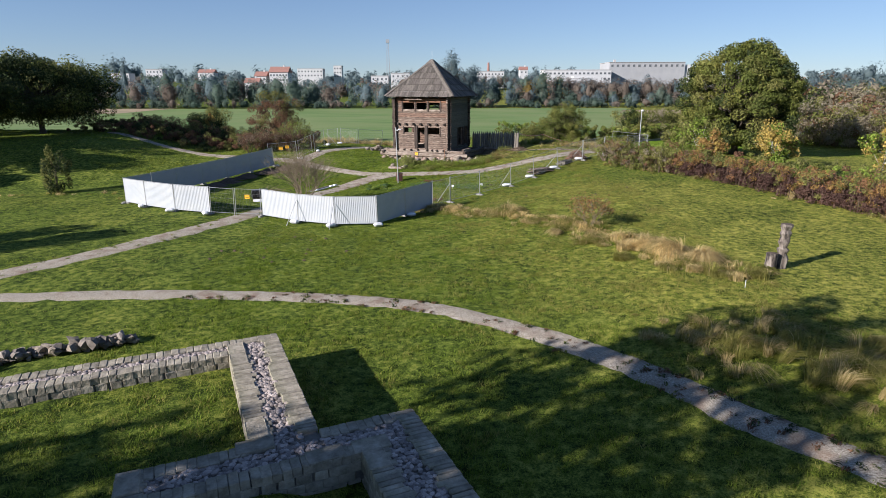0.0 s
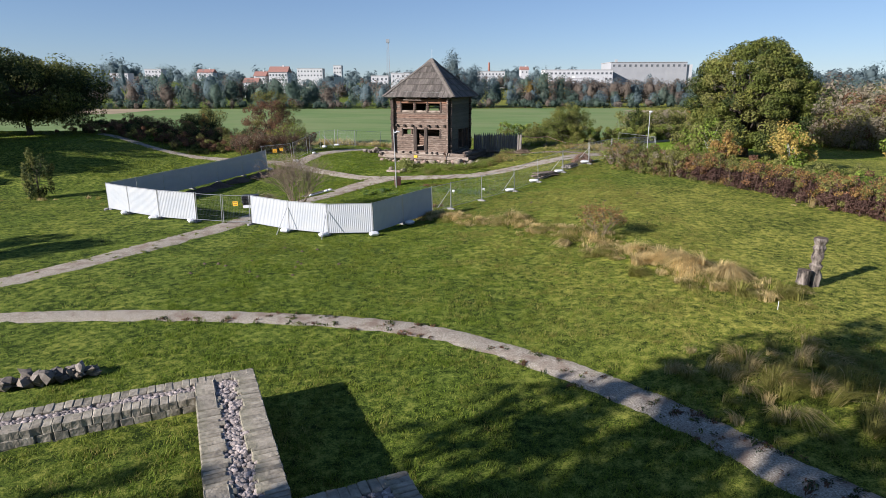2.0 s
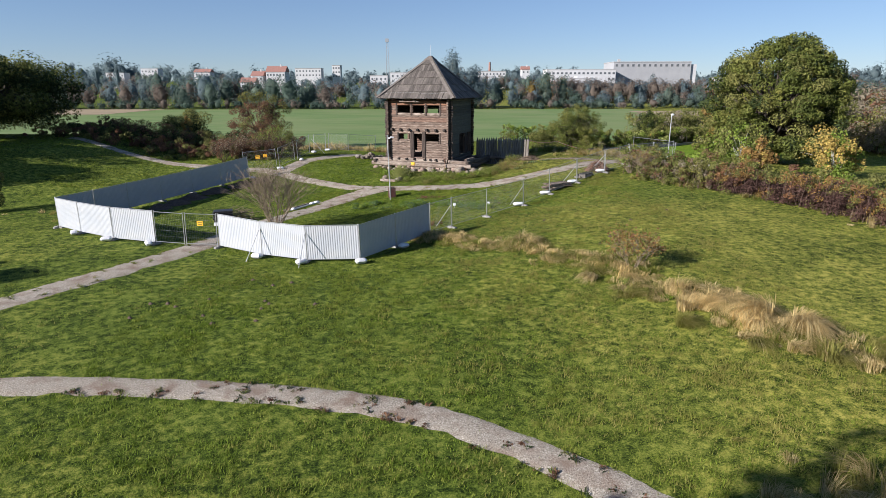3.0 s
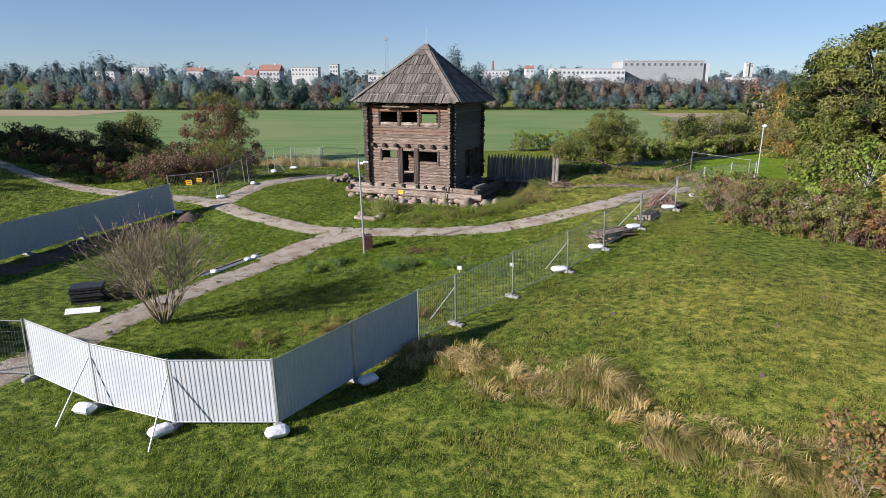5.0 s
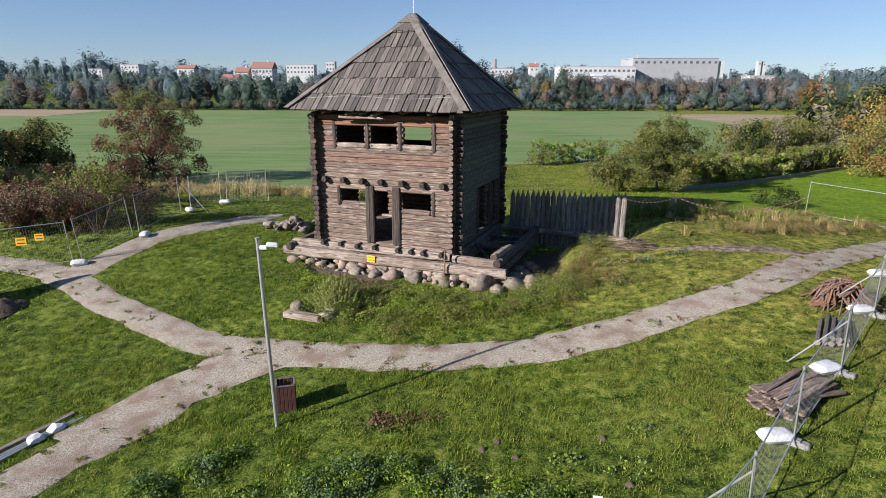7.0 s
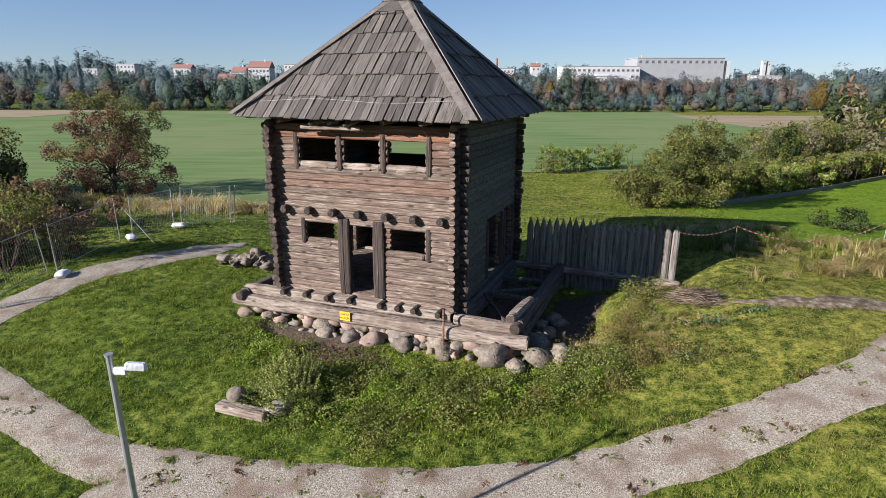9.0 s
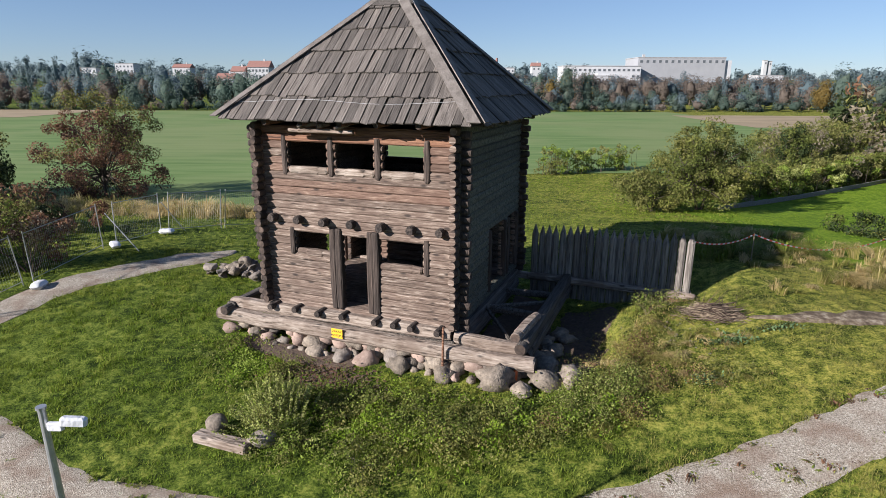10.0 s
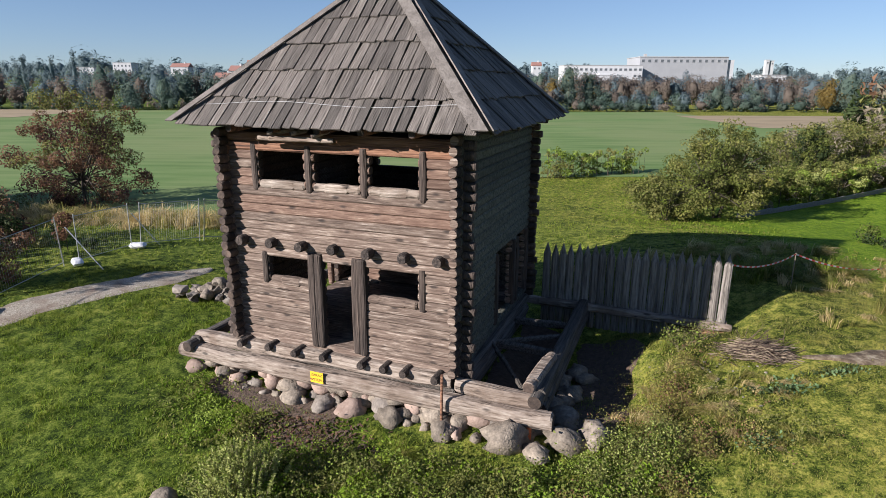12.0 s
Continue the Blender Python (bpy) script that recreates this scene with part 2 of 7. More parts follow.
M_MORTAR = material("mortar", [(0.3, (0.09, 0.082, 0.072)), (0.7, (0.17, 0.155, 0.135))], 8, 0.95, 0.5)
M_ROCK = material("dark_rubble", [(0.3, (0.075, 0.064, 0.054)), (0.6, (0.175, 0.152, 0.130)), (0.8, (0.29, 0.258, 0.225))], 5, 0.85, 0.4, 14, per_piece=0.45, per_island=0.4)
M_SHEET = material("white_sheet_metal", [(0.3, (0.34, 0.367, 0.40)), (0.7, (0.395, 0.422, 0.455))], 1.2, 0.34, 0.03, 5, blotch=0.25, blotch_scale=1.5, blotch_tone=(0.46, 0.455, 0.43))
M_ZINC = material("zinc_tube", [(0.3, (0.36, 0.37, 0.38)), (0.7, (0.52, 0.53, 0.54))], 6, 0.42, 0.05, metal=0.7)
M_BAG = material("white_sandbag", [(0.3, (0.52, 0.54, 0.57)), (0.7, (0.66, 0.67, 0.69))], 6, 0.6, 0.5, 9)
M_CONCRETE = material("grey_concrete", [(0.3, (0.16, 0.155, 0.15)), (0.7, (0.28, 0.275, 0.265))], 9, 0.95, 0.5)
M_YELLOW = material("yellow_sign", [(0.3, (0.78, 0.40, 0.02)), (0.7, (0.85, 0.47, 0.03))], 4, 0.5, 0)
M_BLACK = material("black_print", [(0.3, (0.02, 0.02, 0.02)), (0.7, (0.03, 0.03, 0.03))], 4, 0.6, 0)
M_BARK = material("bark", [(0.3, (0.03, 0.024, 0.018)), (0.7, (0.10, 0.08, 0.062))], 8, 0.9, 0.8, 16, stretch=(1, 1, 0.25))
M_TWIG = material("bare_twigs", [(0.3, (0.15, 0.116, 0.082)), (0.7, (0.285, 0.23, 0.165))], 6, 0.9, 0.3, shine=0.15)
M_STEM = material("shrub_stems", [(0.3, (0.045, 0.032, 0.026)), (0.7, (0.11, 0.078, 0.062))], 6, 0.9, 0.3, shine=0.15)
M_BIRCH = material("birch_bark", [(0.35, (0.10, 0.09, 0.08)), (0.5, (0.5, 0.48, 0.44)), (0.8, (0.62, 0.60, 0.56))], 6, 0.8, 0.3, stretch=(0.5, 0.5, 2))
M_EARTH = material("worn_earth", [(0.36, (0.055, 0.036, 0.022)), (0.47, (0.120, 0.086, 0.054)), (0.55, (0.20, 0.158, 0.108)), (0.66, (0.36, 0.31, 0.235))], 3.4, 0.95, 0.8, 30)
M_DIRT = material("bare_soil", [(0.3, (0.045, 0.032, 0.024)), (0.7, (0.13, 0.088, 0.064))], 7, 0.95, 0.9, 14)


def leaves(name, tones, amount=0.4, glow=0.38):
    return material(name, tones, 0.35, 0.7, 0, per_island=amount, translucent=glow, shine=0.2)


M_OAK = leaves("leaf_dark_green", [(0.3, (0.062, 0.085, 0.020)), (0.5, (0.125, 0.148, 0.034)), (0.72, (0.225, 0.210, 0.056))])
M_DEEP = leaves("leaf_deep_green", [(0.3, (0.026, 0.042, 0.015)), (0.6, (0.048, 0.070, 0.023)), (0.8, (0.10, 0.105, 0.036))])
M_GOLD = leaves("leaf_gold", [(0.3, (0.32, 0.235, 0.065)), (0.6, (0.44, 0.33, 0.095)), (0.8, (0.36, 0.32, 0.115))])
M_ORANGE = leaves("leaf_orange", [(0.3, (0.20, 0.125, 0.040)), (0.6, (0.30, 0.185, 0.064)), (0.8, (0.27, 0.205, 0.080))])
M_RUST = leaves("leaf_rust", [(0.3, (0.120, 0.064, 0.040)), (0.6, (0.195, 0.108, 0.064)), (0.8, (0.19, 0.145, 0.062))])
M_PURPLE = leaves("leaf_purple_brown", [(0.3, (0.062, 0.036, 0.032)), (0.6, (0.115, 0.066, 0.052)), (0.8, (0.15, 0.105, 0.065))])
M_REDLEAF = leaves("leaf_red", [(0.3, (0.165, 0.080, 0.050)), (0.6, (0.265, 0.140, 0.068)), (0.8, (0.23, 0.19, 0.065))])
M_OLIVE = leaves("leaf_olive", [(0.3, (0.110, 0.120, 0.036)), (0.6, (0.200, 0.200, 0.062)), (0.8, (0.290, 0.255, 0.092))])
M_FRESH = leaves("leaf_fresh_green", [(0.3, (0.130, 0.195, 0.028)), (0.6, (0.21, 0.275, 0.05)), (0.8, (0.30, 0.32, 0.09))])
M_HERB = leaves("leaf_blue_green", [(0.3, (0.085, 0.150, 0.060)), (0.7, (0.150, 0.225, 0.105))])
M_WOODPALE = leaves("leaf_pale_brown", [(0.3, (0.23, 0.195, 0.135)), (0.6, (0.33, 0.285, 0.205)), (0.8, (0.39, 0.35, 0.26))], 0.2, 0.5)


# ---- shapes ----
class Shape:
    """Collects vertices and faces for one mesh."""

    def __init__(self):
        self.v, self.f, self.m = [], [], []

    def add(self, verts, faces, mat=0, pose_m=None):
        n = len(self.v)
        self.v += [tuple(pose_m @ Vector(p)) for p in verts] if pose_m is not None else [tuple(p) for p in verts]
        self.f += [tuple(n + i for i in f) for f in faces]
        self.m += [mat] * len(faces)
        return self

    def box(self, centre, size, pose_m=None, mat=0, chamfer=0.0):
        sx, sy, sz = (s / 2 for s in size)
        cx, cy, cz = centre
        if not chamfer:
            vs = [(cx + a * sx, cy + b * sy, cz + c * sz) for c in (-1, 1) for b in (-1, 1) for a in (-1, 1)]
            return self.add(vs, [(0, 2, 3, 1), (4, 5, 7, 6), (0, 1, 5, 4), (2, 6, 7, 3), (0, 4, 6, 2), (1, 3, 7, 5)], mat, pose_m)
        k = chamfer
        ring = [(-sx + k, -sy), (sx - k, -sy), (sx, -sy + k), (sx, sy - k), (sx - k, sy), (-sx + k, sy), (-sx, sy - k), (-sx, -sy + k)]
        vs = [(cx + a, cy + b, cz - sz) for a, b in ring] + [(cx + a, cy + b, cz + sz - k) for a, b in ring]
        vs += [(cx + a * (sx - k) / sx, cy + b * (sy - k) / sy, cz + sz) for a, b in ring]
        fs = [tuple(range(7, -1, -1)), tuple(range(16, 24))]
        for r in (0, 8):
            fs += [(r + i, r + (i + 1) % 8, r + 8 + (i + 1) % 8, r + 8 + i) for i in range(8)]
        return self.add(vs, fs, mat, pose_m)

    def tube(self, points, radii, sides=8, mat=0, cap_mat=None, wobble=0.0, square=0.0):
        pts = [Vector(p) for p in points]
        radii = [radii] * len(pts) if isinstance(radii, (int, float)) else radii
        way = (pts[-1] - pts[0]).normalized()
        up = Vector((0, 0, 1)) if abs(way.z) < 0.9 else Vector((1, 0, 0))
        vs = []
        for i, (p, r) in enumerate(zip(pts, radii)):
            d = (pts[min(i + 1, len(pts) - 1)] - pts[max(i - 1, 0)]).normalized()
            a = d.cross(up).normalized()
            b = a.cross(d)
            for k in range(sides):
                ang = 2 * math.pi * (k + 0.5) / sides
                q = r * (1 + wobble * (random.random() - 0.5))
                if square:
                    q *= 1 + square * (1 / max(abs(math.cos(ang)), abs(math.sin(ang))) - 1)
                vs.append(p + a * (q * math.cos(ang)) + b * (q * math.sin(ang)))
        fs = [(s * sides + k, s * sides + (k + 1) % sides, (s + 1) * sides + (k + 1) % sides, (s + 1) * sides + k)
              for s in range(len(pts) - 1) for k in range(sides)]
        self.add(vs, fs, mat)
        n = len(self.v) - len(vs)
        self.f += [tuple(n + k for k in range(sides - 1, -1, -1)), tuple(n + (len(pts) - 1) * sides + k for k in range(sides))]
        self.m += [mat if cap_mat is None else cap_mat] * 2
        return self

    def stone(self, centre, size, turn=0.0, rough=0.18, rings=4, sides=7, mat=0, flat=0.0):
        vs, fs = [], []
        c, s = math.cos(turn), math.sin(turn)
        seed = Vector((random.random() * 50, random.random() * 50, random.random() * 50))
        for i in range(1, rings):
            a = math.pi * i / rings
            for k in range(sides):
                b = 2 * math.pi * (k + 0.5 * (i % 2)) / sides
                d = Vector((math.sin(a) * math.cos(b), math.sin(a) * math.sin(b), math.cos(a)))
                q = 1 + rough * 1.6 * noise.noise(d * 1.3 + seed) + rough * 0.5 * (random.random() - 0.5)
                d = Vector((d.x * size[0] * q, d.y * size[1] * q, max(-1, d.z * (1 + flat) if d.z > 0 else d.z) * size[2] * q))
                vs.append((centre[0] + c * d.x - s * d.y, centre[1] + s * d.x + c * d.y, centre[2] + d.z))
        vs += [(centre[0], centre[1], centre[2] + size[2]), (centre[0], centre[1], centre[2] - size[2])]
        top, low = len(vs) - 2, len(vs) - 1
        for k in range(sides):
            j = (k + 1) % sides
            fs.append((k, j, top))
            fs += [(i * sides + k, (i + 1) * sides + k, (i + 1) * sides + j, i * sides + j) for i in range(rings - 2)]
            fs.append(((rings - 2) * sides + j, (rings - 2) * sides + k, low))
        return self.add(vs, fs, mat)

    def mesh(self, name, mats, smooth=False):
        me = bpy.data.meshes.new(name)
        me.from_pydata(self.v, [], self.f)
        for mat in mats if isinstance(mats, (list, tuple)) else [mats]:
            me.materials.append(mat)
        if any(self.m):
            me.polygons.foreach_set("material_index", self.m)
        if smooth:
            me.polygons.foreach_set("use_smooth", [True] * len(me.polygons))
        me.update()
        return me


def part(name, shape, mats, parent=None, label="", smooth=False, m=None):
    ob = new(name, shape if isinstance(shape, bpy.types.Mesh) else shape.mesh(name, mats, smooth))
    if parent:
        ob.parent = parent
    if m is not None:
        ob.matrix_basis = m
    return tagged(ob, label) if label else ob


def thing(name, m, label, category, group="", kind=""):
    ob = new(name)
    ob.matrix_basis = m
    ob.empty_display_size = 0.2
    return tagged(ob, label, category, group, kind)


def single(name, shape, mats, m, label, category, group="", kind="", smooth=False):
    ob = new(name, shape if isinstance(shape, bpy.types.Mesh) else shape.mesh(name, mats, smooth))
    ob.matrix_basis = m
    return tagged(ob, label, category, group, kind)


def flakes(name, points, normals, sizes, mats, aspect=1.6, mat_index=None, corners=4):
    """A mesh of many small two-triangle leaves at points, facing roughly along normals."""
    n = len(points)
    rng = np.random.default_rng(len(points))
    nrm = normals / (np.linalg.norm(normals, axis=1)[:, None] + 1e-9)
    side = np.cross(nrm, rng.normal(size=(n, 3)))
    side /= np.linalg.norm(side, axis=1)[:, None] + 1e-9
    other = np.cross(nrm, side)
    s = sizes[:, None]
    v = np.stack([points - side * s * aspect / 2, points - other * s / 2 + nrm * s * 0.15, points + side * s * aspect / 2, points + other * s / 2 + nrm * s * 0.15], 1)
    c = corners
    v = v[:, :c]
    me = bpy.data.meshes.new(name)
    me.vertices.add(c * n)
    me.vertices.foreach_set("co", v.reshape(-1).astype(np.float32))
    me.loops.add(c * n)
    me.loops.foreach_set("vertex_index", np.arange(c * n, dtype=np.int32))
    me.polygons.add(n)
    me.polygons.foreach_set("loop_start", np.arange(0, c * n, c, dtype=np.int32))
    for mat in mats if isinstance(mats, (list, tuple)) else [mats]:
        me.materials.append(mat)
    if mat_index is not None:
        me.polygons.foreach_set("material_index", np.asarray(mat_index, dtype=np.int32))
    me.update(calc_edges=True)
    me.validate()
    return me


def blades(name, roots, heights, widths, lean, mats, per=5, spread=0.05, mat_index=None, plain=False):
    """Grass: at every root a fan of narrow bent blades."""
    n = len(roots)
    rng = np.random.default_rng(n + per)
    base = np.repeat(roots, per, 0) + np.concatenate([rng.normal(size=(n * per, 2)) * spread, np.zeros((n * per, 1))], 1)
    h = np.repeat(heights, per) * rng.uniform(0.55, 1.15, n * per)
    w = np.repeat(widths, per)
    ang = rng.uniform(0, 2 * np.pi, n * per)
    out = np.stack([np.cos(ang), np.sin(ang), np.zeros(n * per)], 1)
    across = np.stack([-np.sin(ang), np.cos(ang), np.zeros(n * per)], 1) * (w / 2)[:, None]
    bend = rng.uniform(0.2, 1.0, n * per) * lean
    mid = base + out * (bend * h * 0.35)[:, None] + np.array([0, 0, 1.0]) * (h * 0.6)[:, None]
    tip = base + out * (bend * h)[:, None] + np.array([0, 0, 1.0]) * (h * (1 - 0.3 * bend))[:, None]
    k = 3 if plain else 5
    v = np.stack([base - across, base + across, tip] if plain else [base - across, base + across, mid + across * 0.8, tip, mid - across * 0.8], 1)
    me = bpy.data.meshes.new(name)
    m = n * per
    me.vertices.add(k * m)
    me.vertices.foreach_set("co", v.reshape(-1).astype(np.float32))
    me.loops.add(k * m)
    me.loops.foreach_set("vertex_index", np.arange(k * m, dtype=np.int32))
    me.polygons.add(m)
    me.polygons.foreach_set("loop_start", np.arange(0, k * m, k, dtype=np.int32))
    for mat in mats if isinstance(mats, (list, tuple)) else [mats]:
        me.materials.append(mat)
    if mat_index is not None:
        me.polygons.foreach_set("material_index", np.repeat(np.asarray(mat_index, dtype=np.int32), per))
    me.update(calc_edges=True)
    return me


def tussock_mesh(name, centres, heights, mats, mat_index, each=60, width=0.014, wind=(0.5, -0.35), core=0.16):
    """Grass tussocks: from each centre long narrow leaves rise, spread and droop, combed a little by the wind."""
    n = len(centres)
    rng = np.random.default_rng(n + each)
    m = n * each
    ang = rng.uniform(0, 2 * np.pi, m)
    reach = np.sqrt(rng.random(m))
    radial = np.stack([np.cos(ang), np.sin(ang), np.zeros(m)], 1)
    base = np.repeat(centres, each, 0) + radial * (core * reach)[:, None]
    h = np.repeat(heights, each) * rng.uniform(0.65, 1.15, m)
    sway = np.repeat(rng.normal(size=(n, 2)) * 0.75 + np.array(wind), each, 0)
    out = radial * (0.25 + 0.75 * reach)[:, None] * rng.uniform(0.3, 1.0, m)[:, None]
    out[:, :2] += sway + rng.normal(size=(m, 2)) * 0.20
    flat = np.linalg.norm(out, axis=1)[:, None] + 1e-6
    across = np.stack([-out[:, 1], out[:, 0], np.zeros(m)], 1) / flat * (width * rng.uniform(0.6, 1.3, m) / 2)[:, None]
    up = np.array([0, 0, 1.0])
    one = base + out * (h * 0.16)[:, None] + up * (h * 0.55)[:, None]
    two = base + out * (h * 0.46)[:, None] + up * (h * (0.88 - 0.18 * np.minimum(flat[:, 0], 1.6)))[:, None]
    tip = base + out * (h * 0.98)[:, None] + up * (h * (0.98 - 0.50 * np.minimum(flat[:, 0], 1.6)))[:, None]
    v = np.stack([base - across, base + across, one + across, two + across * 0.7, tip, two - across * 0.7, one - across], 1)
    f = np.array([[0, 1, 2, 6], [6, 2, 3, 5]])
    quads = (np.arange(m)[:, None, None] * 7 + f[None]).reshape(-1)
    tris = (np.arange(m)[:, None] * 7 + np.array([5, 3, 4])[None]).reshape(-1)
    me = bpy.data.meshes.new(name)
    me.vertices.add(7 * m)
    me.vertices.foreach_set("co", v.reshape(-1).astype(np.float32))
    me.loops.add(11 * m)
    me.loops.foreach_set("vertex_index", np.concatenate([quads, tris]).astype(np.int32))
    me.polygons.add(3 * m)
    me.polygons.foreach_set("loop_start", np.concatenate([np.arange(2 * m) * 4, 8 * m + np.arange(m) * 3]).astype(np.int32))
    for mat in mats if isinstance(mats, (list, tuple)) else [mats]:
        me.materials.append(mat)
    stray = np.where(rng.random(m) < 0.15, rng.integers(0, len(mats), m), np.repeat(mat_index, each))
    me.polygons.foreach_set("material_index", np.concatenate([np.repeat(stray, 2), stray]).astype(np.int32))
    me.polygons.foreach_set("use_smooth", [True] * (3 * m))
    me.update(calc_edges=True)
    me.validate()
    return me


# ---- ground ----
def smooth_step(a, b, v):
    q = np.clip((v - a) / (b - a), 0, 1)
    return q * q * (3 - 2 * q)


# weights of the broad swells of the meadow, 8 m apart
SWELLS = np.array([[0.03, 0.16, -0.01, 0.16, -0.03, -0.23, 0.13], [0.05, 0.06, -0.3, -0.12, 0.55, 0.19, -0.06], [0.06, 0.23, 0.3, 0.12, -0.15, 0.26, 0.03], [0.03, -0.26, -0.67, 0.31, -0.28, 0.19, 0.28], [0.23, 0.14, 0.53, 0.44, 0.78, 0.23, 0.09], [0.79, 0.23, 0.89, -0.61, 0.58, 0.37, 0.07], [0.68, 0.39, 0.56, 0.12, 0.43, 0.35, 0.23]])


def height(x, y):
    x, y = np.asarray(x, float), np.asarray(y, float)
    z = 0.3 + 3.3 * (1 - smooth_step(-42, -24, x)) * smooth_step(-17, -1, y) * (1 - smooth_step(14, 34, y))
    z = z + 0.95 * smooth_step(3, 15, x) * (1 - smooth_step(30, 70, x) * 0.8) * (1 - smooth_step(-5, 35, y)) * smooth_step(-80, -52, y)
    for j, cy in enumerate(range(-36, 13, 8)):
        for i, cx in enumerate(range(-24, 25, 8)):
            z = z + SWELLS[j, i] * np.exp(-((x - cx) ** 2 + (y - cy) ** 2) / 98.0)
    # the pit under the crib beside the tower
    z = z - 0.75 * np.exp(-((x - 5.25) / 1.7) ** 4 - ((y + 1.5) / 2.7) ** 4)
    # the hollow along the palisade's foot
    lx, ly = 0.934 * x - 0.358 * y, 0.358 * x + 0.934 * y
    z = z - 0.60 * np.exp(-((lx - 7.2) / 2.9) ** 4 - ((ly - 4.1) / 1.5) ** 4)
    # the raised floors between the ruined walls
    u, v = -0.91 * (x + 4.07) - 0.41 * (y + 51.33), 0.43 * (x + 4.07) - 0.90 * (y + 51.33)
    z = z + 0.78 * smooth_step(0.6, 1.4, u) * (1 - smooth_step(11, 14, u)) * smooth_step(0.3, 0.9, v) * (1 - smooth_step(14, 20, v))
    z = z + 0.45 * smooth_step(-1.8, -1.0, u) * (1 - smooth_step(0.6, 1.4, u)) * smooth_step(6.2, 7.0, v) * (1 - smooth_step(14, 20, v))
    # the town stands on rising land
    return z + 9 * smooth_step(215, 480, y) + 11 * smooth_step(430, 1500, y)


def level(x, y):
    return float(height(x, y))


def axis_steps(lo, hi, step, far_lo, far_hi):
    mid = list(np.arange(lo, hi + step / 2, step))
    left, right, s = [], [], step
    while (left[-1] if left else lo) > far_lo:
        s *= 1.13
        left.append((left[-1] if left else lo) - s)
    s = step
    while (right[-1] if right else hi) < far_hi:
        s *= 1.13
        right.append((right[-1] if right else hi) + s)
    return np.array(left[::-1] + mid + right)


def build_ground():
    xs, ys = axis_steps(-46, 40, 0.5, -3500, 3500), axis_steps(-72, 40, 0.5, -1200, 4200)
    gx, gy = np.meshgrid(xs, ys)
    gz = height(gx, gy)
    rng = np.random.default_rng(4)
    near = (np.abs(gx) < 60) & (gy < 60) & (gy > -80)
    gz = gz + np.where(near, rng.normal(size=gx.shape) * 0.009, 0)
    nx, ny = len(xs), len(ys)
    idx = np.arange(nx * ny).reshape(ny, nx)
    quads = np.stack([idx[:-1, :-1], idx[:-1, 1:], idx[1:, 1:], idx[1:, :-1]], -1).reshape(-1, 4)
    me = bpy.data.meshes.new("ground")
    me.from_pydata(np.stack([gx, gy, gz], -1).reshape(-1, 3).tolist(), [], quads.tolist())
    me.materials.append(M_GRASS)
    me.polygons.foreach_set("use_smooth", [True] * len(me.polygons))
    tagged(new("ground", me), "mown green meadow with yellowish patches", "grass", kind="structure")


build_ground()


def strip(name, line, width, mats, label, category, lift=0.02, step=0.25, ragged=0.09, taper=False):
    """A path that follows the ground along a line, with ragged edges."""
    pts = [Vector((x, y, 0)) for x, y in line]
    dense = []
    for i in range(len(pts) - 1):
        p0, p1, p2, p3 = pts[max(i - 1, 0)], pts[i], pts[i + 1], pts[min(i + 2, len(pts) - 1)]
        n = max(2, int((p2 - p1).length / step))
        for k in range(n):
            t = k / n
            dense.append(0.5 * ((2 * p1) + (p2 - p0) * t + (2 * p0 - 5 * p1 + 4 * p2 - p3) * t * t + (3 * p1 - p0 - 3 * p2 + p3) * t ** 3))
    dense.append(pts[-1])
    across = 7
    sh = Shape()
    verts = []
    for i, p in enumerate(dense):
        d = dense[min(i + 1, len(dense) - 1)] - dense[max(i - 1, 0)]
        nrm = Vector((-d.y, d.x, 0)).normalized()
        wl = width / 2 * (1 + ragged * 2.2 * noise.noise(Vector((p.x * 0.9, p.y * 0.9, 3))) + ragged * noise.noise(Vector((p.x * 3, p.y * 3, 7))))
        wr = width / 2 * (1 + ragged * 2.2 * noise.noise(Vector((p.x * 0.9, p.y * 0.9, 13))) + ragged * noise.noise(Vector((p.x * 3, p.y * 3, 17))))
        if taper:
            fade = min(1.0, 0.15 + (len(dense) - 1 - i) * step / 2.2)
            wl, wr = wl * fade, wr * fade
        for k in range(across):
            u = k / (across - 1)
            q = p + nrm * (wl * (1 - u) - wr * u)
            edge = 0.012 if 0 < k < across - 1 else -0.03
            verts.append((q.x, q.y, level(q.x, q.y) + lift + edge + 0.012 * (1 - (2 * u - 1) ** 2)))
    faces = [(i * across + k, (i + 1) * across + k, (i + 1) * across + k + 1, i * across + k + 1) for i in range(len(dense) - 1) for k in range(across - 1)]
    sh.add(verts, faces)
    return tagged(new(name, sh.mesh(name, mats, True)), label, category, kind="structure")


PATH_RING = [(-26, -45.6), (-18.3, -44.8), (-11, -44.3), (-4.2, -44.75), (0.9, -45.95), (4.8, -48.6), (7.9, -52.4), (9.8, -55.7), (11.7, -58.2), (14, -62), (16, -68)]
PATH_GATE = [(-27, -48), (-20.6, -41.4), (-17.4, -37.0), (-13.7, -29.5), (-11.9, -24.6), (-10.2, -19.5), (-9.1, -16.9), (-7.5, -13.9), (-5.5, -10.4), (-4.4, -9.6)]
PATH_LEFT = [(-4.0, -9.6), (-6.9, -8.8), (-9.4, -7.2), (-11.8, -5.7), (-13.9, -4.1), (-16.8, -2.5), (-20, -1.7), (-27, 1.0), (-34, 4), (-42, 9)]
PATH_BACK = [(-14.6, -3.6), (-13.8, -1.2), (-12.75, 1.2), (-10.9, 3.1), (-8.7, 5.2), (-8.0, 6.0)]
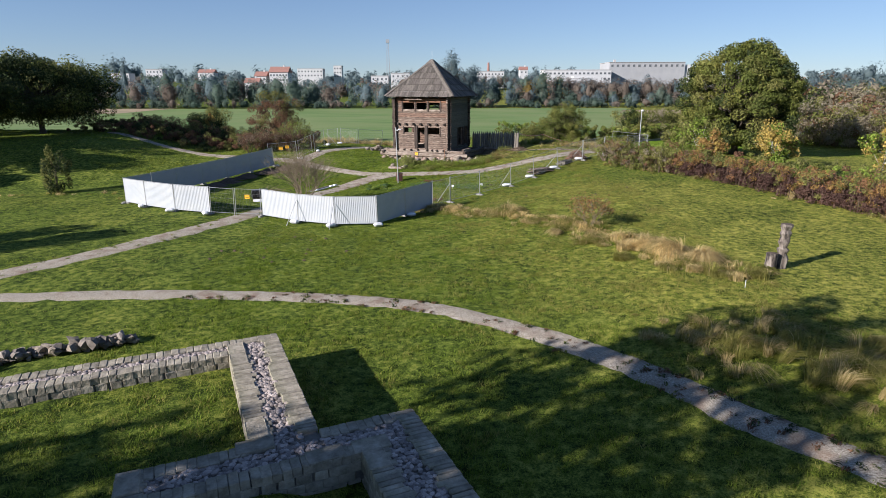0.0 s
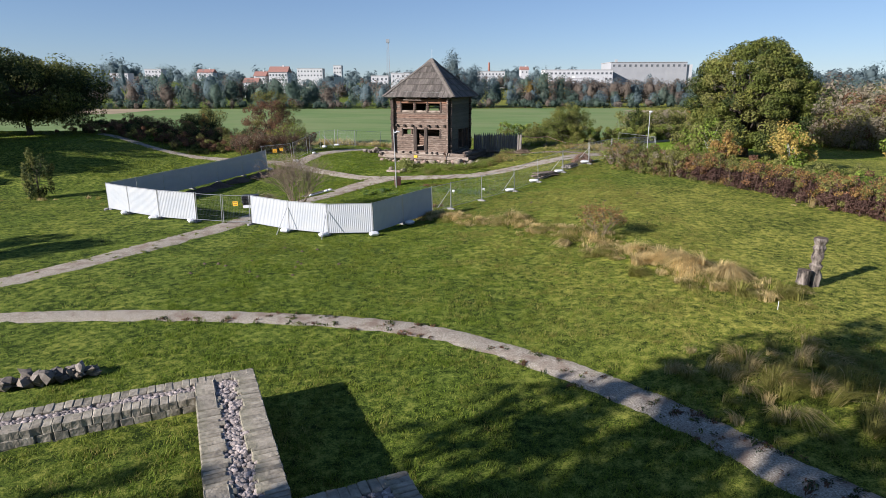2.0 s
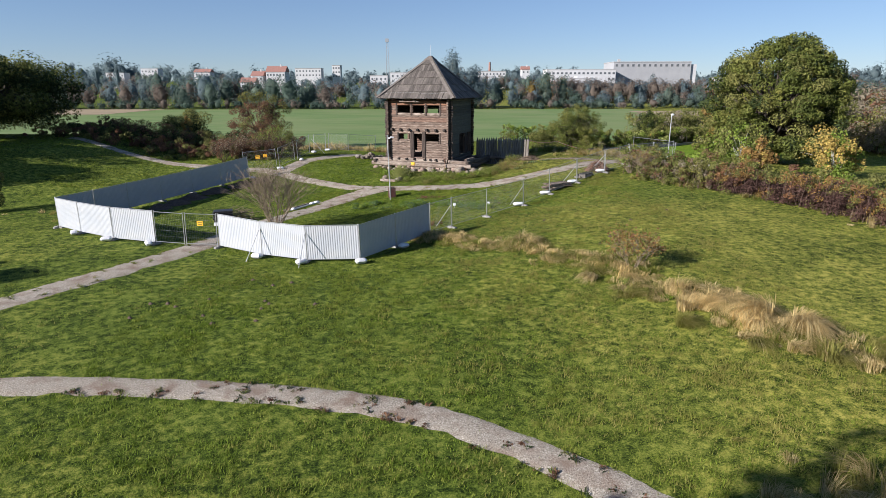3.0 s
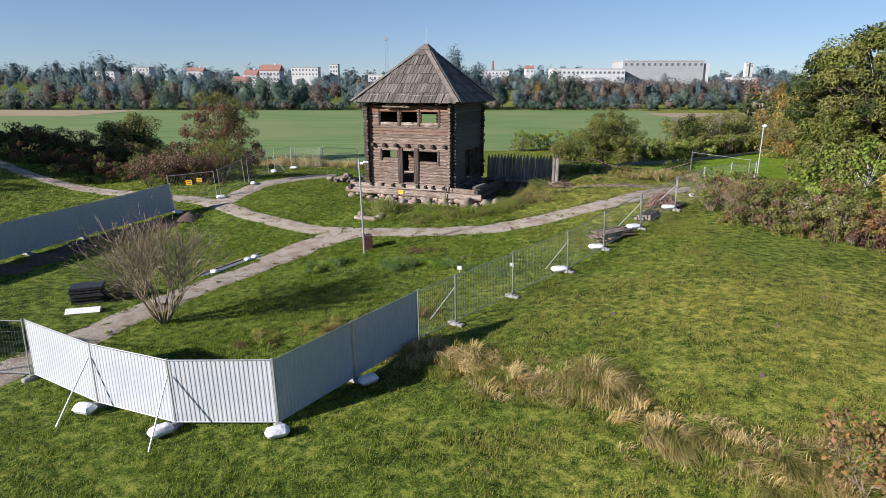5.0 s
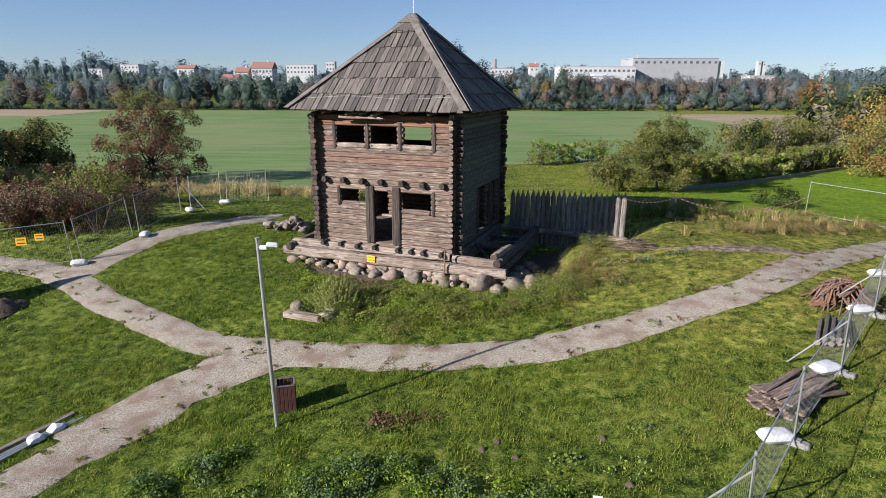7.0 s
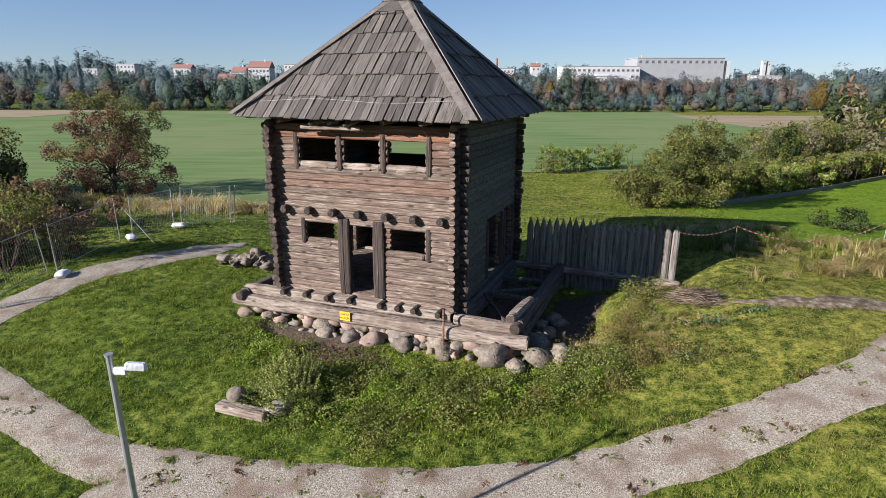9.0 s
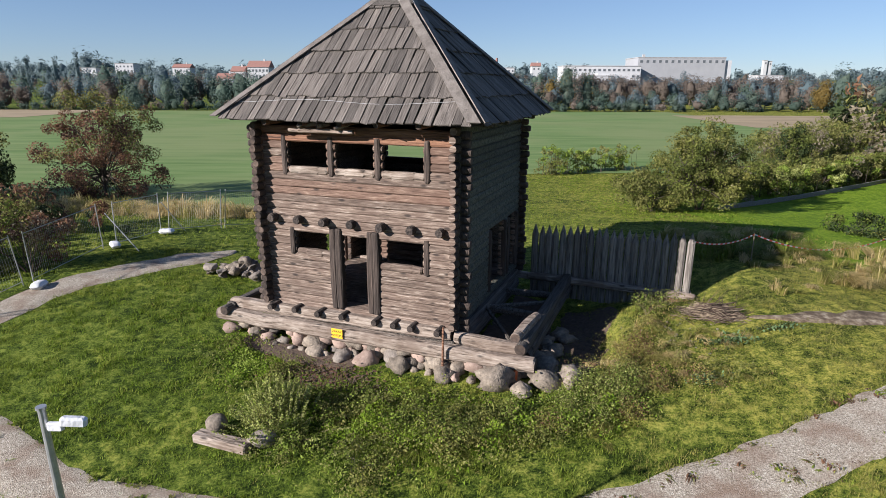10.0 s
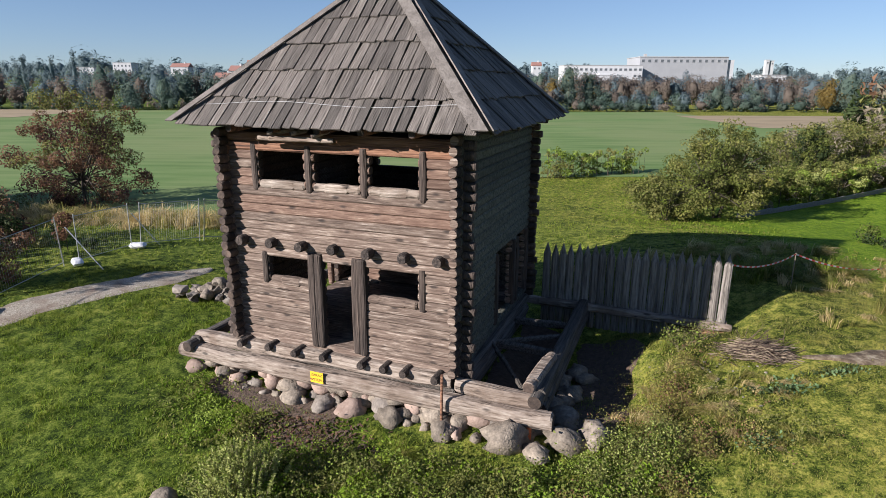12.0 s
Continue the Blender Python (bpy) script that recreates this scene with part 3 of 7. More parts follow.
PATH_RIGHT = [(-5.0, -9.7), (-1.6, -10.15), (0.6, -10.45), (2.8, -10.4), (5.0, -10.0), (7.4, -9.3), (9.9, -8.4), (12.7, -7.1), (15.7, -4.9), (18.5, -3.0), (24, 0.5)]
PATH_SPUR = [(17.5, -3.6), (15.1, -3.2), (12.9, -3.05), (10.6, -2.8)]
strip("path", PATH_RING, 1.25, M_GRAVEL, "pale sandy gravel footpath with grass tufts", "path")
strip("path", PATH_GATE, 1.75, M_GRAVEL, "pale sandy gravel path through the fence gate", "path", 0.026)
strip("path", PATH_LEFT, 1.35, M_GRAVEL, "narrow gravel path along the grass mound", "path", 0.032)
strip("path", PATH_BACK, 1.65, M_GRAVEL, "narrow gravel path behind the mound", "path", 0.038, taper=True)
strip("path", PATH_RIGHT, 1.55, M_GRAVEL, "worn gravel path round the mound", "path", 0.044)
strip("path", [(-8.0, -14.4), (-6.4, -11.7), (-5.0, -10.6), (-3.2, -10.25)], 2.2, M_GRAVEL, "wide worn gravel where the paths meet", "path", 0.047, taper=True)
strip("path", PATH_SPUR, 1.0, M_EARTH, "worn earth path to the palisade", "path", 0.022, taper=True, ragged=0.30)


# ---- the log tower ----
TOWER = pose(0, 0, 0, 0, 0, -21.0)
LOG = 0.222


def log_piece(name, p0, p1, r, mats, parent, square=0.75, bow=0.012, label="", round_0=0.32, round_1=0.32):
    """One squared log with worn, slightly tapered shape and dark end grain."""
    p0, p1 = Vector(p0), Vector(p1)
    n = max(2, int((p1 - p0).length / 0.8))
    way = (p1 - p0).normalized()
    up = Vector((0, 0, 1)) if abs(way.z) < 0.9 else Vector((0, 1, 0))
    a, b = way.cross(up).normalized(), way.cross(up).normalized().cross(way)
    # rings: rounded at the free ends, squared between
    length = (p1 - p0).length
    stops = [0.0, min(0.05, length / 4) / length] + [i / n for i in range(1, n)] + [1 - min(0.05, length / 4) / length, 1.0]
    if square > 0.5 and length > round_0 + round_1 + 0.1:
        stops = sorted(stops + [(round_0 - 0.02) / length, (round_0 + 0.03) / length, 1 - (round_1 + 0.03) / length, 1 - (round_1 - 0.02) / length])
    vs, ring = [], 16
    wob = [random.uniform(0.985, 1.015) for _ in range(ring)]
    for t in stops:
        near_end = t * length < round_0 or (1 - t) * length < round_1
        power = 2.3 + (0.0 if near_end else 22.0 * square)
        bulge = 0.86 if t in (0.0, 1.0) else 1.0
        c = p0.lerp(p1, t) + Vector((0, random.uniform(-bow, bow), random.uniform(-bow, bow) * 0.6))
        q = r * random.uniform(0.98, 1.02) * bulge
        for k in range(ring):
            ang = 2 * math.pi * (k + 0.5) / ring
            e = (abs(math.cos(ang)) ** power + abs(math.sin(ang)) ** power) ** (-1 / power) * wob[k] * random.uniform(0.993, 1.007)
            vs.append(c + a * (q * e * math.cos(ang)) + b * (q * e * math.sin(ang)))
    fs = [(s * ring + k, s * ring + (k + 1) % ring, (s + 1) * ring + (k + 1) % ring, (s + 1) * ring + k) for s in range(len(stops) - 1) for k in range(ring)]
    sh = Shape().add(vs, fs)
    if len(mats) > 2:
        tip = [2 if stops[s] * length < round_0 - 0.03 and round_0 > 0.2 or (1 - stops[s + 1]) * length < round_1 - 0.03 and round_1 > 0.2 else 0 for s in range(len(stops) - 1)]
        sh.m = [tip[i // ring] for i in range(len(fs))]
    last = (len(stops) - 1) * ring
    sh.f += [tuple(range(ring - 1, -1, -1)), tuple(range(last, last + ring))]
    sh.m += [1, 1]
    return part(name, sh, mats, parent, label)


def build_tower():
    tower = thing("log_tower", TOWER, "two-storey weathered log blockhouse with pyramid shingle roof", "tower")
    W, Z0, TOP = 3.1, 2.55, 8.2
    courses = int((TOP - Z0) / LOG)
    # openings along the front: x range, z range
    openings = {"front": [(-2.15, -0.85, 6.93, 7.6), (-0.55, 0.64, 6.93, 7.6), (0.93, 2.15, 6.93, 7.6),
                          (-2.05, -0.85, 4.40, 5.0), (-0.47, 0.41, 2.80, 5.0), (0.75, 2.12, 4.22, 5.0)],
                "right": [(-0.35, 1.2, 2.85, 4.8), (1.75, 2.72, 2.85, 4.8)],
                "back": [(-2.1, -0.45, 6.62, 7.12)],
                "left": [(0.0, 1.62, 2.75, 4.7)]}
    for side, holes in openings.items():
        for c in range(courses + 1):
            odd = side in ("right", "left")
            z = Z0 + (c + (0.5 if odd else 0.0)) * LOG + LOG / 2
            if z > TOP + (0.1 if odd else 0.0):
                continue
            e0, e1 = -W - random.uniform(0.36, 0.48), W + random.uniform(0.31, 0.42)
            spans = [(e0, e1)]
            for a, b, lo, hi in holes:
                if lo - 0.06 < z < hi + 0.06:
                    spans = [q for s, t in spans for q in ((s, min(t, a)), (max(s, b), t)) if q[1] - q[0] > 0.06]
            # the light bottom log of each upper opening is a separate, paler one
            for s, t in spans:
                if side == "front":
                    p, q = (s, -W, z), (t, -W, z)
                elif side == "back":
                    p, q = (s, W, z), (t, W, z)
                elif side == "right":
                    p, q = (W, s, z), (W, t, z)
                else:
                    p, q = (-W, s, z), (-W, t, z)
                warm = random.random() < min(0.75, 0.06 + 0.20 * max(0.0, z - 4.6))
                # right and back walls take darker logs, their shade put into the colour
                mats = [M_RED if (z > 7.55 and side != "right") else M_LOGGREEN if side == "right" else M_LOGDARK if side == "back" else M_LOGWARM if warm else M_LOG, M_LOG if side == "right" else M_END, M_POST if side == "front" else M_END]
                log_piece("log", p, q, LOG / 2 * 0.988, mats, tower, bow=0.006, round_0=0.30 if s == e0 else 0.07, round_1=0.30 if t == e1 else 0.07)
    # vertical jamb posts
    for x, lo, hi in ((-2.27, 6.7, 7.82), (-0.70, 6.7, 7.82), (0.79, 6.7, 7.82), (2.27, 6.7, 7.82), (-2.16, 4.28, 5.1), (2.24, 4.1, 5.1)):
        log_piece("jamb_post", (x, -W - 0.07, lo), (x, -W - 0.07, hi), 0.085, [M_POST, M_END], tower, 0.4)
    for x in (-0.74, -0.55, 0.49, 0.66):
        log_piece("door_post", (x, -W - 0.09, 2.72), (x, -W - 0.09, 5.2), 0.11, [M_POST, M_END], tower, 0.4)
    for y in (-0.44, 1.29, 1.66, 2.81):
        log_piece("door_post", (W + 0.08, y, 2.85), (W + 0.08, y, 4.85), 0.09, [M_POST, M_END], tower, 0.6)
    # the side doorway and the log partition behind it
    for y in (1.32, 1.74):
        log_piece("door_post", (-W, y, 2.7), (-W, y, 4.9), 0.10, [M_LOGWARM, M_END], tower, 0.4)
    for c in range(9):
        log_piece("partition_log", (-2.42 + random.uniform(-0.05, 0.05), 2.05, 2.88 + c * 0.215), (-0.2, 2.05, 2.88 + c * 0.215), 0.105, [M_LOGWARM, M_LOGWARM], tower, 0.3)
    log_piece("loose_board", (-2.7, 1.75, 2.80), (-1.5, 1.72, 2.80), 0.06, [M_PALE, M_PALE], tower, 0.9)
    # pale sill logs of the windows
    for a, b, z in ((-2.12, -0.82, 6.84), (-0.58, 0.68, 6.84), (0.90, 2.2, 6.84), (-2.0, -0.82, 4.36), (0.78, 2.1, 4.2)):
        log_piece("window_sill", (a, -W - 0.02, z), (b, -W - 0.02, z), 0.108, [M_PALE if z > 6 else M_LOG, M_END], tower, 0.8)
    # joist ends that stick out of the front wall
    for x in (-2.73, -1.85, -0.94, -0.07, 0.9, 1.82, 2.68):
        log_piece("joist", (x, -W - random.uniform(0.3, 0.42), 5.38), (x, W + 0.3, 5.38), 0.125, [M_JOIST, M_JOIST], tower, 0.0)
    for x in (-2.83, -2.0, -1.15, -0.35, 0.75, 1.35, 1.9, 2.72):
        log_piece("joist", (x, -W - random.uniform(0.46, 0.60), 2.60), (x, W + 0.2, 2.50), 0.10, [M_JOIST, M_JOIST], tower, 0.0)
    for x in (-2.4, -1.2, 0.0, 1.1, 2.3):
        log_piece("rafter_end", (x, -W - 0.75, 8.24), (x, -W + 0.9, 8.3), 0.095, [M_RED, M_END], tower, 0.2)
    for y in (-2.4, -1.0, 0.5, 2.2):
        log_piece("rafter_end", (W - 0.9, y, 8.3), (W + 0.75, y, 8.24), 0.095, [M_LOGDARK, M_END], tower, 0.2)
    # corner notches close the wall corners
    for sx in (-1, 1):
        for sy in (-1, 1):
            log_piece("corner_core", (sx * W, sy * W, Z0), (sx * W, sy * W, TOP), 0.09, [M_POST, M_END], tower, 0.9)
    # floors inside, topped by an unseen ceiling added to keep the upper room dark
    for z in (2.72, 5.5, 8.05):
        for i in range(20):
            y = -W + 0.12 + i * (2 * W - 0.24) / 19
            part("floor_board", Shape().box((0, y, z + random.uniform(0, 0.01)), (2 * W - 0.3, 0.30, 0.06)), M_LOG, tower)
    # fallen gutter board under the front eave
    for a, b in (((-1.75, -3.62, 8.02), (0.25, -3.55, 8.0)), ((-1.4, -3.75, 8.14), (-0.9, -3.4, 8.2)), ((-0.75, -3.75, 8.15), (-0.55, -3.4, 8.2)), ((-0.2, -3.75, 8.1), (0.05, -3.4, 8.2))):
        log_piece("eave_board", a, b, 0.055, [M_PALE, M_END], tower, 0.9)
    # the base: beams of the crib round the foot
    def beam(p, q, r, mats=None, sq=0.55):
        log_piece("base_beam", p, q, r, mats or [M_PALE, M_END], tower, sq, bow=0.035)
    beam((-4.85, -3.62, 2.12), (5.5, -3.58, 2.10), 0.205, None, 0.08)
    beam((-4.55, -3.32, 2.44), (3.05, -3.32, 2.48), 0.165, None, 0.3)
    beam((3.15, -3.34, 2.46), (5.1, -3.32, 2.42), 0.17, None, 0.15)
    beam((5.05, -3.5, 2.44), (5.05, 3.6, 2.34), 0.17, [M_LOGDARK, M_END])
    beam((4.85, -3.3, 2.66), (5.0, -1.4, 2.62), 0.15, [M_PALE, M_END])
    beam((5.08, -3.0, 2.05), (5.08, 3.5, 2.0), 0.16, [M_LOGDARK, M_END])
    beam((-4.45, -3.9, 2.34), (-4.45, 3.4, 2.34), 0.16, [M_LOGDARK, M_END])
    beam((-4.4, 3.4, 2.3), (9.3, 3.62, 2.22), 0.12)
    beam((2.9, -0.5, 2.3), (5.0, -0.4, 2.25), 0.10, [M_LOGDARK, M_END])
    beam((2.9, 1.4, 2.3), (5.0, 1.6, 2.25), 0.10, [M_LOGDARK, M_END])
    beam((3.2, -3.0, 2.5), (3.2, 3.2, 2.5), 0.13, [M_LOGDARK, M_END])
    beam((3.3, -0.6, 2.42), (4.9, 0.6, 2.35), 0.06, [M_LOGDARK, M_END])
    beam((3.3, -1.0, 2.55), (5.0, -2.9, 1.95), 0.05, [M_LOGDARK, M_END])
    # low plinth walls under the floor, so that no light shows under the tower
    for p, q in (((-3.1, -3.05, 2.1), (3.1, -3.05, 2.1)), ((3.1, -3.05, 2.1), (3.1, 3.05, 2.1)), ((-3.1, 3.05, 2.1), (3.1, 3.05, 2.1)), ((-3.1, -3.05, 2.1), (-3.1, 3.05, 2.1))):
        beam(p, q, 0.24, [M_LOGDARK, M_END], 0.9)
    build_roof(tower)


def build_roof(tower):
    half, eave, apex = 4.0, 8.27, 12.18
    sh = Shape()
    k = 0.93
    sh.add([(-half * k, -half * k, eave - 0.02), (half * k, -half * k, eave - 0.02), (half * k, half * k, eave - 0.02), (-half * k, half * k, eave - 0.02), (0, 0, apex - 0.3)],
           [(0, 1, 4), (1, 2, 4), (2, 3, 4), (3, 0, 4), (3, 2, 1, 0)])
    part("roof_deck", sh, M_LOGDARK, tower)
    slope = math.hypot(half, apex - eave)
    tilt = math.degrees(math.atan2(apex - eave, half))
    rows, cover = 6, 0.90
    variants = []
    for i in range(10):
        w, ln = 0.226, 1.14
        sh = Shape()
        j = [random.uniform(-0.012, 0.012) for _ in range(8)]
        cut = random.uniform(-0.02, 0.02)
        sh.add([(-w / 2 + j[0], cut + j[1] * 2, 0), (w / 2 + j[2], -cut + j[3] * 2, 0), (w / 2 + j[4], ln, 0), (-w / 2 + j[5], ln, 0),
                (-w / 2 + j[0], cut + j[1] * 2, 0.028), (w / 2 + j[2], -cut + j[3] * 2, 0.030 + j[6]), (w / 2 + j[4], ln, 0.02), (-w / 2 + j[5], ln, 0.02)],
               [(3, 2, 1, 0), (4, 5, 6, 7), (0, 1, 5, 4), (1, 2, 6, 5), (2, 3, 7, 6), (3, 0, 4, 7)])
        variants.append(sh.mesh("shingle", M_SHINGLE))
    rest = Shape()
    for face in range(4):
        turn = pose(0, 0, 0, 0, 0, 90 * face)
        lay = turn @ pose(0, -half, eave, tilt, 0, 0)
        for r in range(rows):
            y = -0.02 + r * cover
            reach = half * (1 - (y + cover * 0.35) / slope)
            if r == rows - 1:
                reach *= 1.2
            n = max(1, int(2 * reach / 0.245))
            for i in range(n):
                x = -reach + (i + 0.5) * 2 * reach / n
                if abs(x) > half * (1 - y / slope) + 0.03:
                    continue
                m = lay @ pose(x + random.uniform(-0.01, 0.01), y + random.uniform(-0.035, 0.02), 0.045 + random.uniform(0, 0.028), -2.4 + random.uniform(-0.7, 0.7), random.uniform(-3.2, 3.2), random.uniform(-1.2, 1.2))
                me = random.choice(variants)
                # boards that reach past the hip are cut to it
                lim = half * (1 - (y + 1.14) / slope)
                if abs(x) > lim - 0.1 or face in (2, 3):
                    ln = min(1.14, max(0.18, (1 - (abs(x) - 0.03) / half) * slope - y))
                    w = 0.235
                    hgt = lambda xx: max(0.06, min(1.14, (1 - abs(xx) / half) * slope - y))
                    a, b = hgt(x - w / 2), hgt(x + w / 2)
                    vs = [(-w / 2, 0, 0), (w / 2, 0, 0), (w / 2, b, 0), (-w / 2, a, 0), (-w / 2, 0, 0.028), (w / 2, 0, 0.028), (w / 2, b, 0.022), (-w / 2, a, 0.022)]
                    fs = [(3, 2, 1, 0), (4, 5, 6, 7), (0, 1, 5, 4), (1, 2, 6, 5), (2, 3, 7, 6), (3, 0, 4, 7)]
                    if face in (2, 3):
                        rest.add(vs, fs, 0, m)
                        continue
                    me = Shape().add(vs, fs).mesh("shingle", M_SHINGLE)
                part("shingle", me, None, tower, m=m)
    tagged(part("shingles", rest, M_SHINGLE, tower), kind="stuff")
    # hip boards and the cap
    for sx, sy in ((-1, -1), (1, -1), (1, 1), (-1, 1)):
        a, b = Vector((sx * (half + 0.04), sy * (half + 0.04), eave + 0.03)), Vector((0, 0, apex - 0.02))
        d = (b - a).normalized()
        end = a + d * ((b - a).length - 0.72)
        for flank in ((0, sy, 0), (sx, 0, 0)):
            into = Vector((-sx, 0, 0)) if flank[1] else Vector((0, -sy, 0))
            nrm = Vector((0, sy, 0)) if flank[1] else Vector((sx, 0, 0))
            up = Vector((0, 0, 1)) * 0.70 + nrm * 0.71
            off = up * 0.095
            w = into * (0.21 if flank[1] and sx < 0 else 0.34)
            vs = [a + off, a + off + w, end + off + w, end + off]
            vs += [v + up * 0.03 for v in vs]
            part("hip_board", Shape().add(vs, [(3, 2, 1, 0), (4, 5, 6, 7), (0, 1, 5, 4), (1, 2, 6, 5), (2, 3, 7, 6), (3, 0, 4, 7)]), M_HIP, tower)
    for face in range(4):
        turn = pose(0, 0, 0, 0, 0, 90 * face)
        for i, (lo, hi) in enumerate(((0.80, 0.32), (0.50, 0.10))):
            z_lo, z_hi = apex - lo * (apex - eave) / half + 0.12 + 0.05 * i, apex - hi * (apex - eave) / half + 0.13 + 0.05 * i
            vs = [(-lo, -lo, z_lo), (lo, -lo, z_lo), (hi, -hi, z_hi), (-hi, -hi, z_hi)]
            vs += [(x, y - 0.035, z) for x, y, z in vs]
            part("cap_board", Shape().add(vs, [(0, 1, 2, 3), (7, 6, 5, 4), (4, 5, 1, 0), (5, 6, 2, 1), (6, 7, 3, 2), (7, 4, 0, 3)], 0, turn), M_SHINGLE, tower)
    part("lightning_rod", Shape().tube([(0, 0, apex - 0.1), (0.01, 0, apex + 1.1)], 0.012, 6), M_ZINC, tower, "thin metal lightning rod")
    pts = [(0.05, -0.3, apex - 0.05)] + [(0.36 + 3.1 * t, -0.25 - 3.2 * t, apex - 0.2 - 3.2 * t + 0.05 * math.sin(9 * t)) for t in np.linspace(0, 1, 9)]
    part("cable", Shape().tube(pts, 0.008, 5), M_ZINC, tower, "pale lightning cable along the hip")
    pts = [(x, -3.58, 8.80 - 0.05 * math.sin(x * 1.3)) for x in np.linspace(-3.5, 3.3, 14)]
    part("cable", Shape().tube(pts, 0.0045, 5), M_ZINC, tower, "pale cable along the eave")


build_tower()


def build_palisade():
    pal = thing("palisade", TOWER @ pose(0, 0, 0), "grey weathered palisade of pointed split logs", "fence")
    n = 22
    for i in range(n):
        x = 3.75 + i * (9.12 - 3.75) / (n - 1)
        w, top = random.uniform(0.120, 0.134), 4.30 + 0.006 * i + random.uniform(-0.07, 0.07)
        y = 3.55 + random.uniform(-0.03, 0.03)
        lean = random.uniform(-0.03, 0.03)
        low = 1.55
        sh = Shape()
        ring = [(math.cos(a) * w, math.sin(a) * w * 0.75) for a in [2 * math.pi * (k + 0.5) / 8 for k in range(8)]]
        vs = [(x + a, y + b, low) for a, b in ring] + [(x + lean + a, y + b, top - 0.40) for a, b in ring] + [(x + lean, y, top)]
        fs = [tuple(range(7, -1, -1))] + [(k, (k + 1) % 8, 8 + (k + 1) % 8, 8 + k) for k in range(8)] + [(8 + k, 8 + (k + 1) % 8, 16) for k in range(8)]
        sh.add(vs, fs)
        part("stake", sh, M_STAKE, pal)
    log_piece("rail", (3.6, 3.34, 2.34), (9.42, 3.30, 2.24), 0.115, [M_PALE, M_END], pal, 0.9)
    log_piece("rail", (8.0, 3.38, 2.02), (9.3, 3.40, 2.0), 0.09, [M_RED, M_END], pal, 0.9)
    log_piece("post", (9.2, 3.45, 1.4), (9.2, 3.45, 2.15), 0.08, [M_RED, M_END], pal, 0.9)


build_palisade()


# ---- building site fence ----
def on_ground(x, y, rz=0.0, dz=0.0):
    return pose(x, y, level(x, y) + dz, 0, 0, rz)


def panel_pose(a, b):
    """Pose whose x runs from the foot at a to the foot at b."""
    za, zb = level(*a), level(*b)
    d = Vector((b[0] - a[0], b[1] - a[1], zb - za))
    return pose(a[0], a[1], za + 0.06, 0, -math.degrees(math.atan2(d.z, math.hypot(d.x, d.y))), math.degrees(math.atan2(d.y, d.x))), d.length


def sheet_panel(a, b, label, group):
    m, ln = panel_pose(a, b)
    ob = thing("site_fence", m, label, "fence", group)
    sh = Shape()
    pitch, depth, x, prof = 0.125, 0.011, 0.05, []
    while x < ln - 0.05:
        prof += [(x, 0), (x + pitch * 0.36, 0), (x + pitch * 0.5, depth), (x + pitch * 0.86, depth)]
        x += pitch
    n = len(prof)
    for side in (0, 1):
        sh.add([(min(px_, ln - 0.04), py_ + 0.004 * side, z) for z in (0.08, 1.92) for px_, py_ in prof],
               [((i, i + 1, n + i + 1, n + i) if side == 0 else (n + i, n + i + 1, i + 1, i)) for i in range(n - 1)])
    part("sheet", sh, M_SHEET, ob)
    for x in (0.02, ln - 0.02):
        part("post", Shape().tube([(x, 0.01, -0.02), (x, 0.01, 2.0)], 0.021, 8), M_ZINC, ob)
    for z in (0.09, 1.95):
        part("rail", Shape().tube([(0.02, 0.01, z), (ln - 0.02, 0.01, z)], 0.019, 8), M_ZINC, ob)
    return ob


def mesh_panel(a, b, label, group, wires=True):
    m, ln = panel_pose(a, b)
    ob = thing("site_fence", m, label, "fence", group)
    for x in (0.03, ln - 0.03):
        part("post", Shape().tube([(x, 0, -0.02), (x, 0, 2.0)], 0.021, 8), M_ZINC, ob)
    for z in (0.15, 1.92):
        part("rail", Shape().tube([(0.03, 0, z), (ln - 0.03, 0, z)], 0.016, 6), M_ZINC, ob)
    if wires:
        sh = Shape()
        n = int(ln / 0.10)
        for i in range(1, n):
            x = i * ln / n
            sh.tube([(x, 0, 0.15), (x, 0, 1.92)], 0.0022, 3)
        for z in (0.5, 0.85, 1.2, 1.55):
            sh.tube([(0.03, 0.004, z), (ln - 0.03, 0.004, z)], 0.0022, 3)
        part("wire_mesh", sh, M_ZINC, ob)
    return ob


def foot(x, y, rz):
    sh = Shape().box((0, 0, 0.06), (0.70, 0.23, 0.13), None, 0, 0.03)
    sh.box((0, 0, 0.14), (0.3, 0.16, 0.04))
    return single("concrete_block", sh, M_CONCRETE, on_ground(x, y, rz, -0.01), "grey concrete fence foot on the grass", "fence foot", "fence feet")


def sandbag(x, y, rz, size=0.33, dz=0.05):
    sh = Shape()
    vs, fs = [], []
    nx, ny = 10, 8
    for side in (1, -1):
        for j in range(ny + 1):
            for i in range(nx + 1):
                u, v = 2 * i / nx - 1, 2 * j / ny - 1
                puff = (1 - u ** 4) * (1 - v ** 4)
                vs.append((u * size * (1 - 0.12 * v * v), v * size * 0.6 * (1 - 0.1 * u * u), 0.13 + side * 0.13 * puff ** 0.38 + 0.02 * noise.noise(Vector((u * 2 + x, v * 2 + y, side)))))
    k = (nx + 1) * (ny + 1)
    for j in range(ny):
        for i in range(nx):
            a = j * (nx + 1) + i
            fs.append((a, a + 1, a + nx + 2, a + nx + 1))
            fs.append((k + a + nx + 1, k + a + nx + 2, k + a + 1, k + a))
    sh.add(vs, fs)
    return single("sandbag", sh, M_BAG, on_ground(x, y, rz, dz), "white filled plastic sandbag on a fence foot", "sandbag", "sandbags", smooth=True)


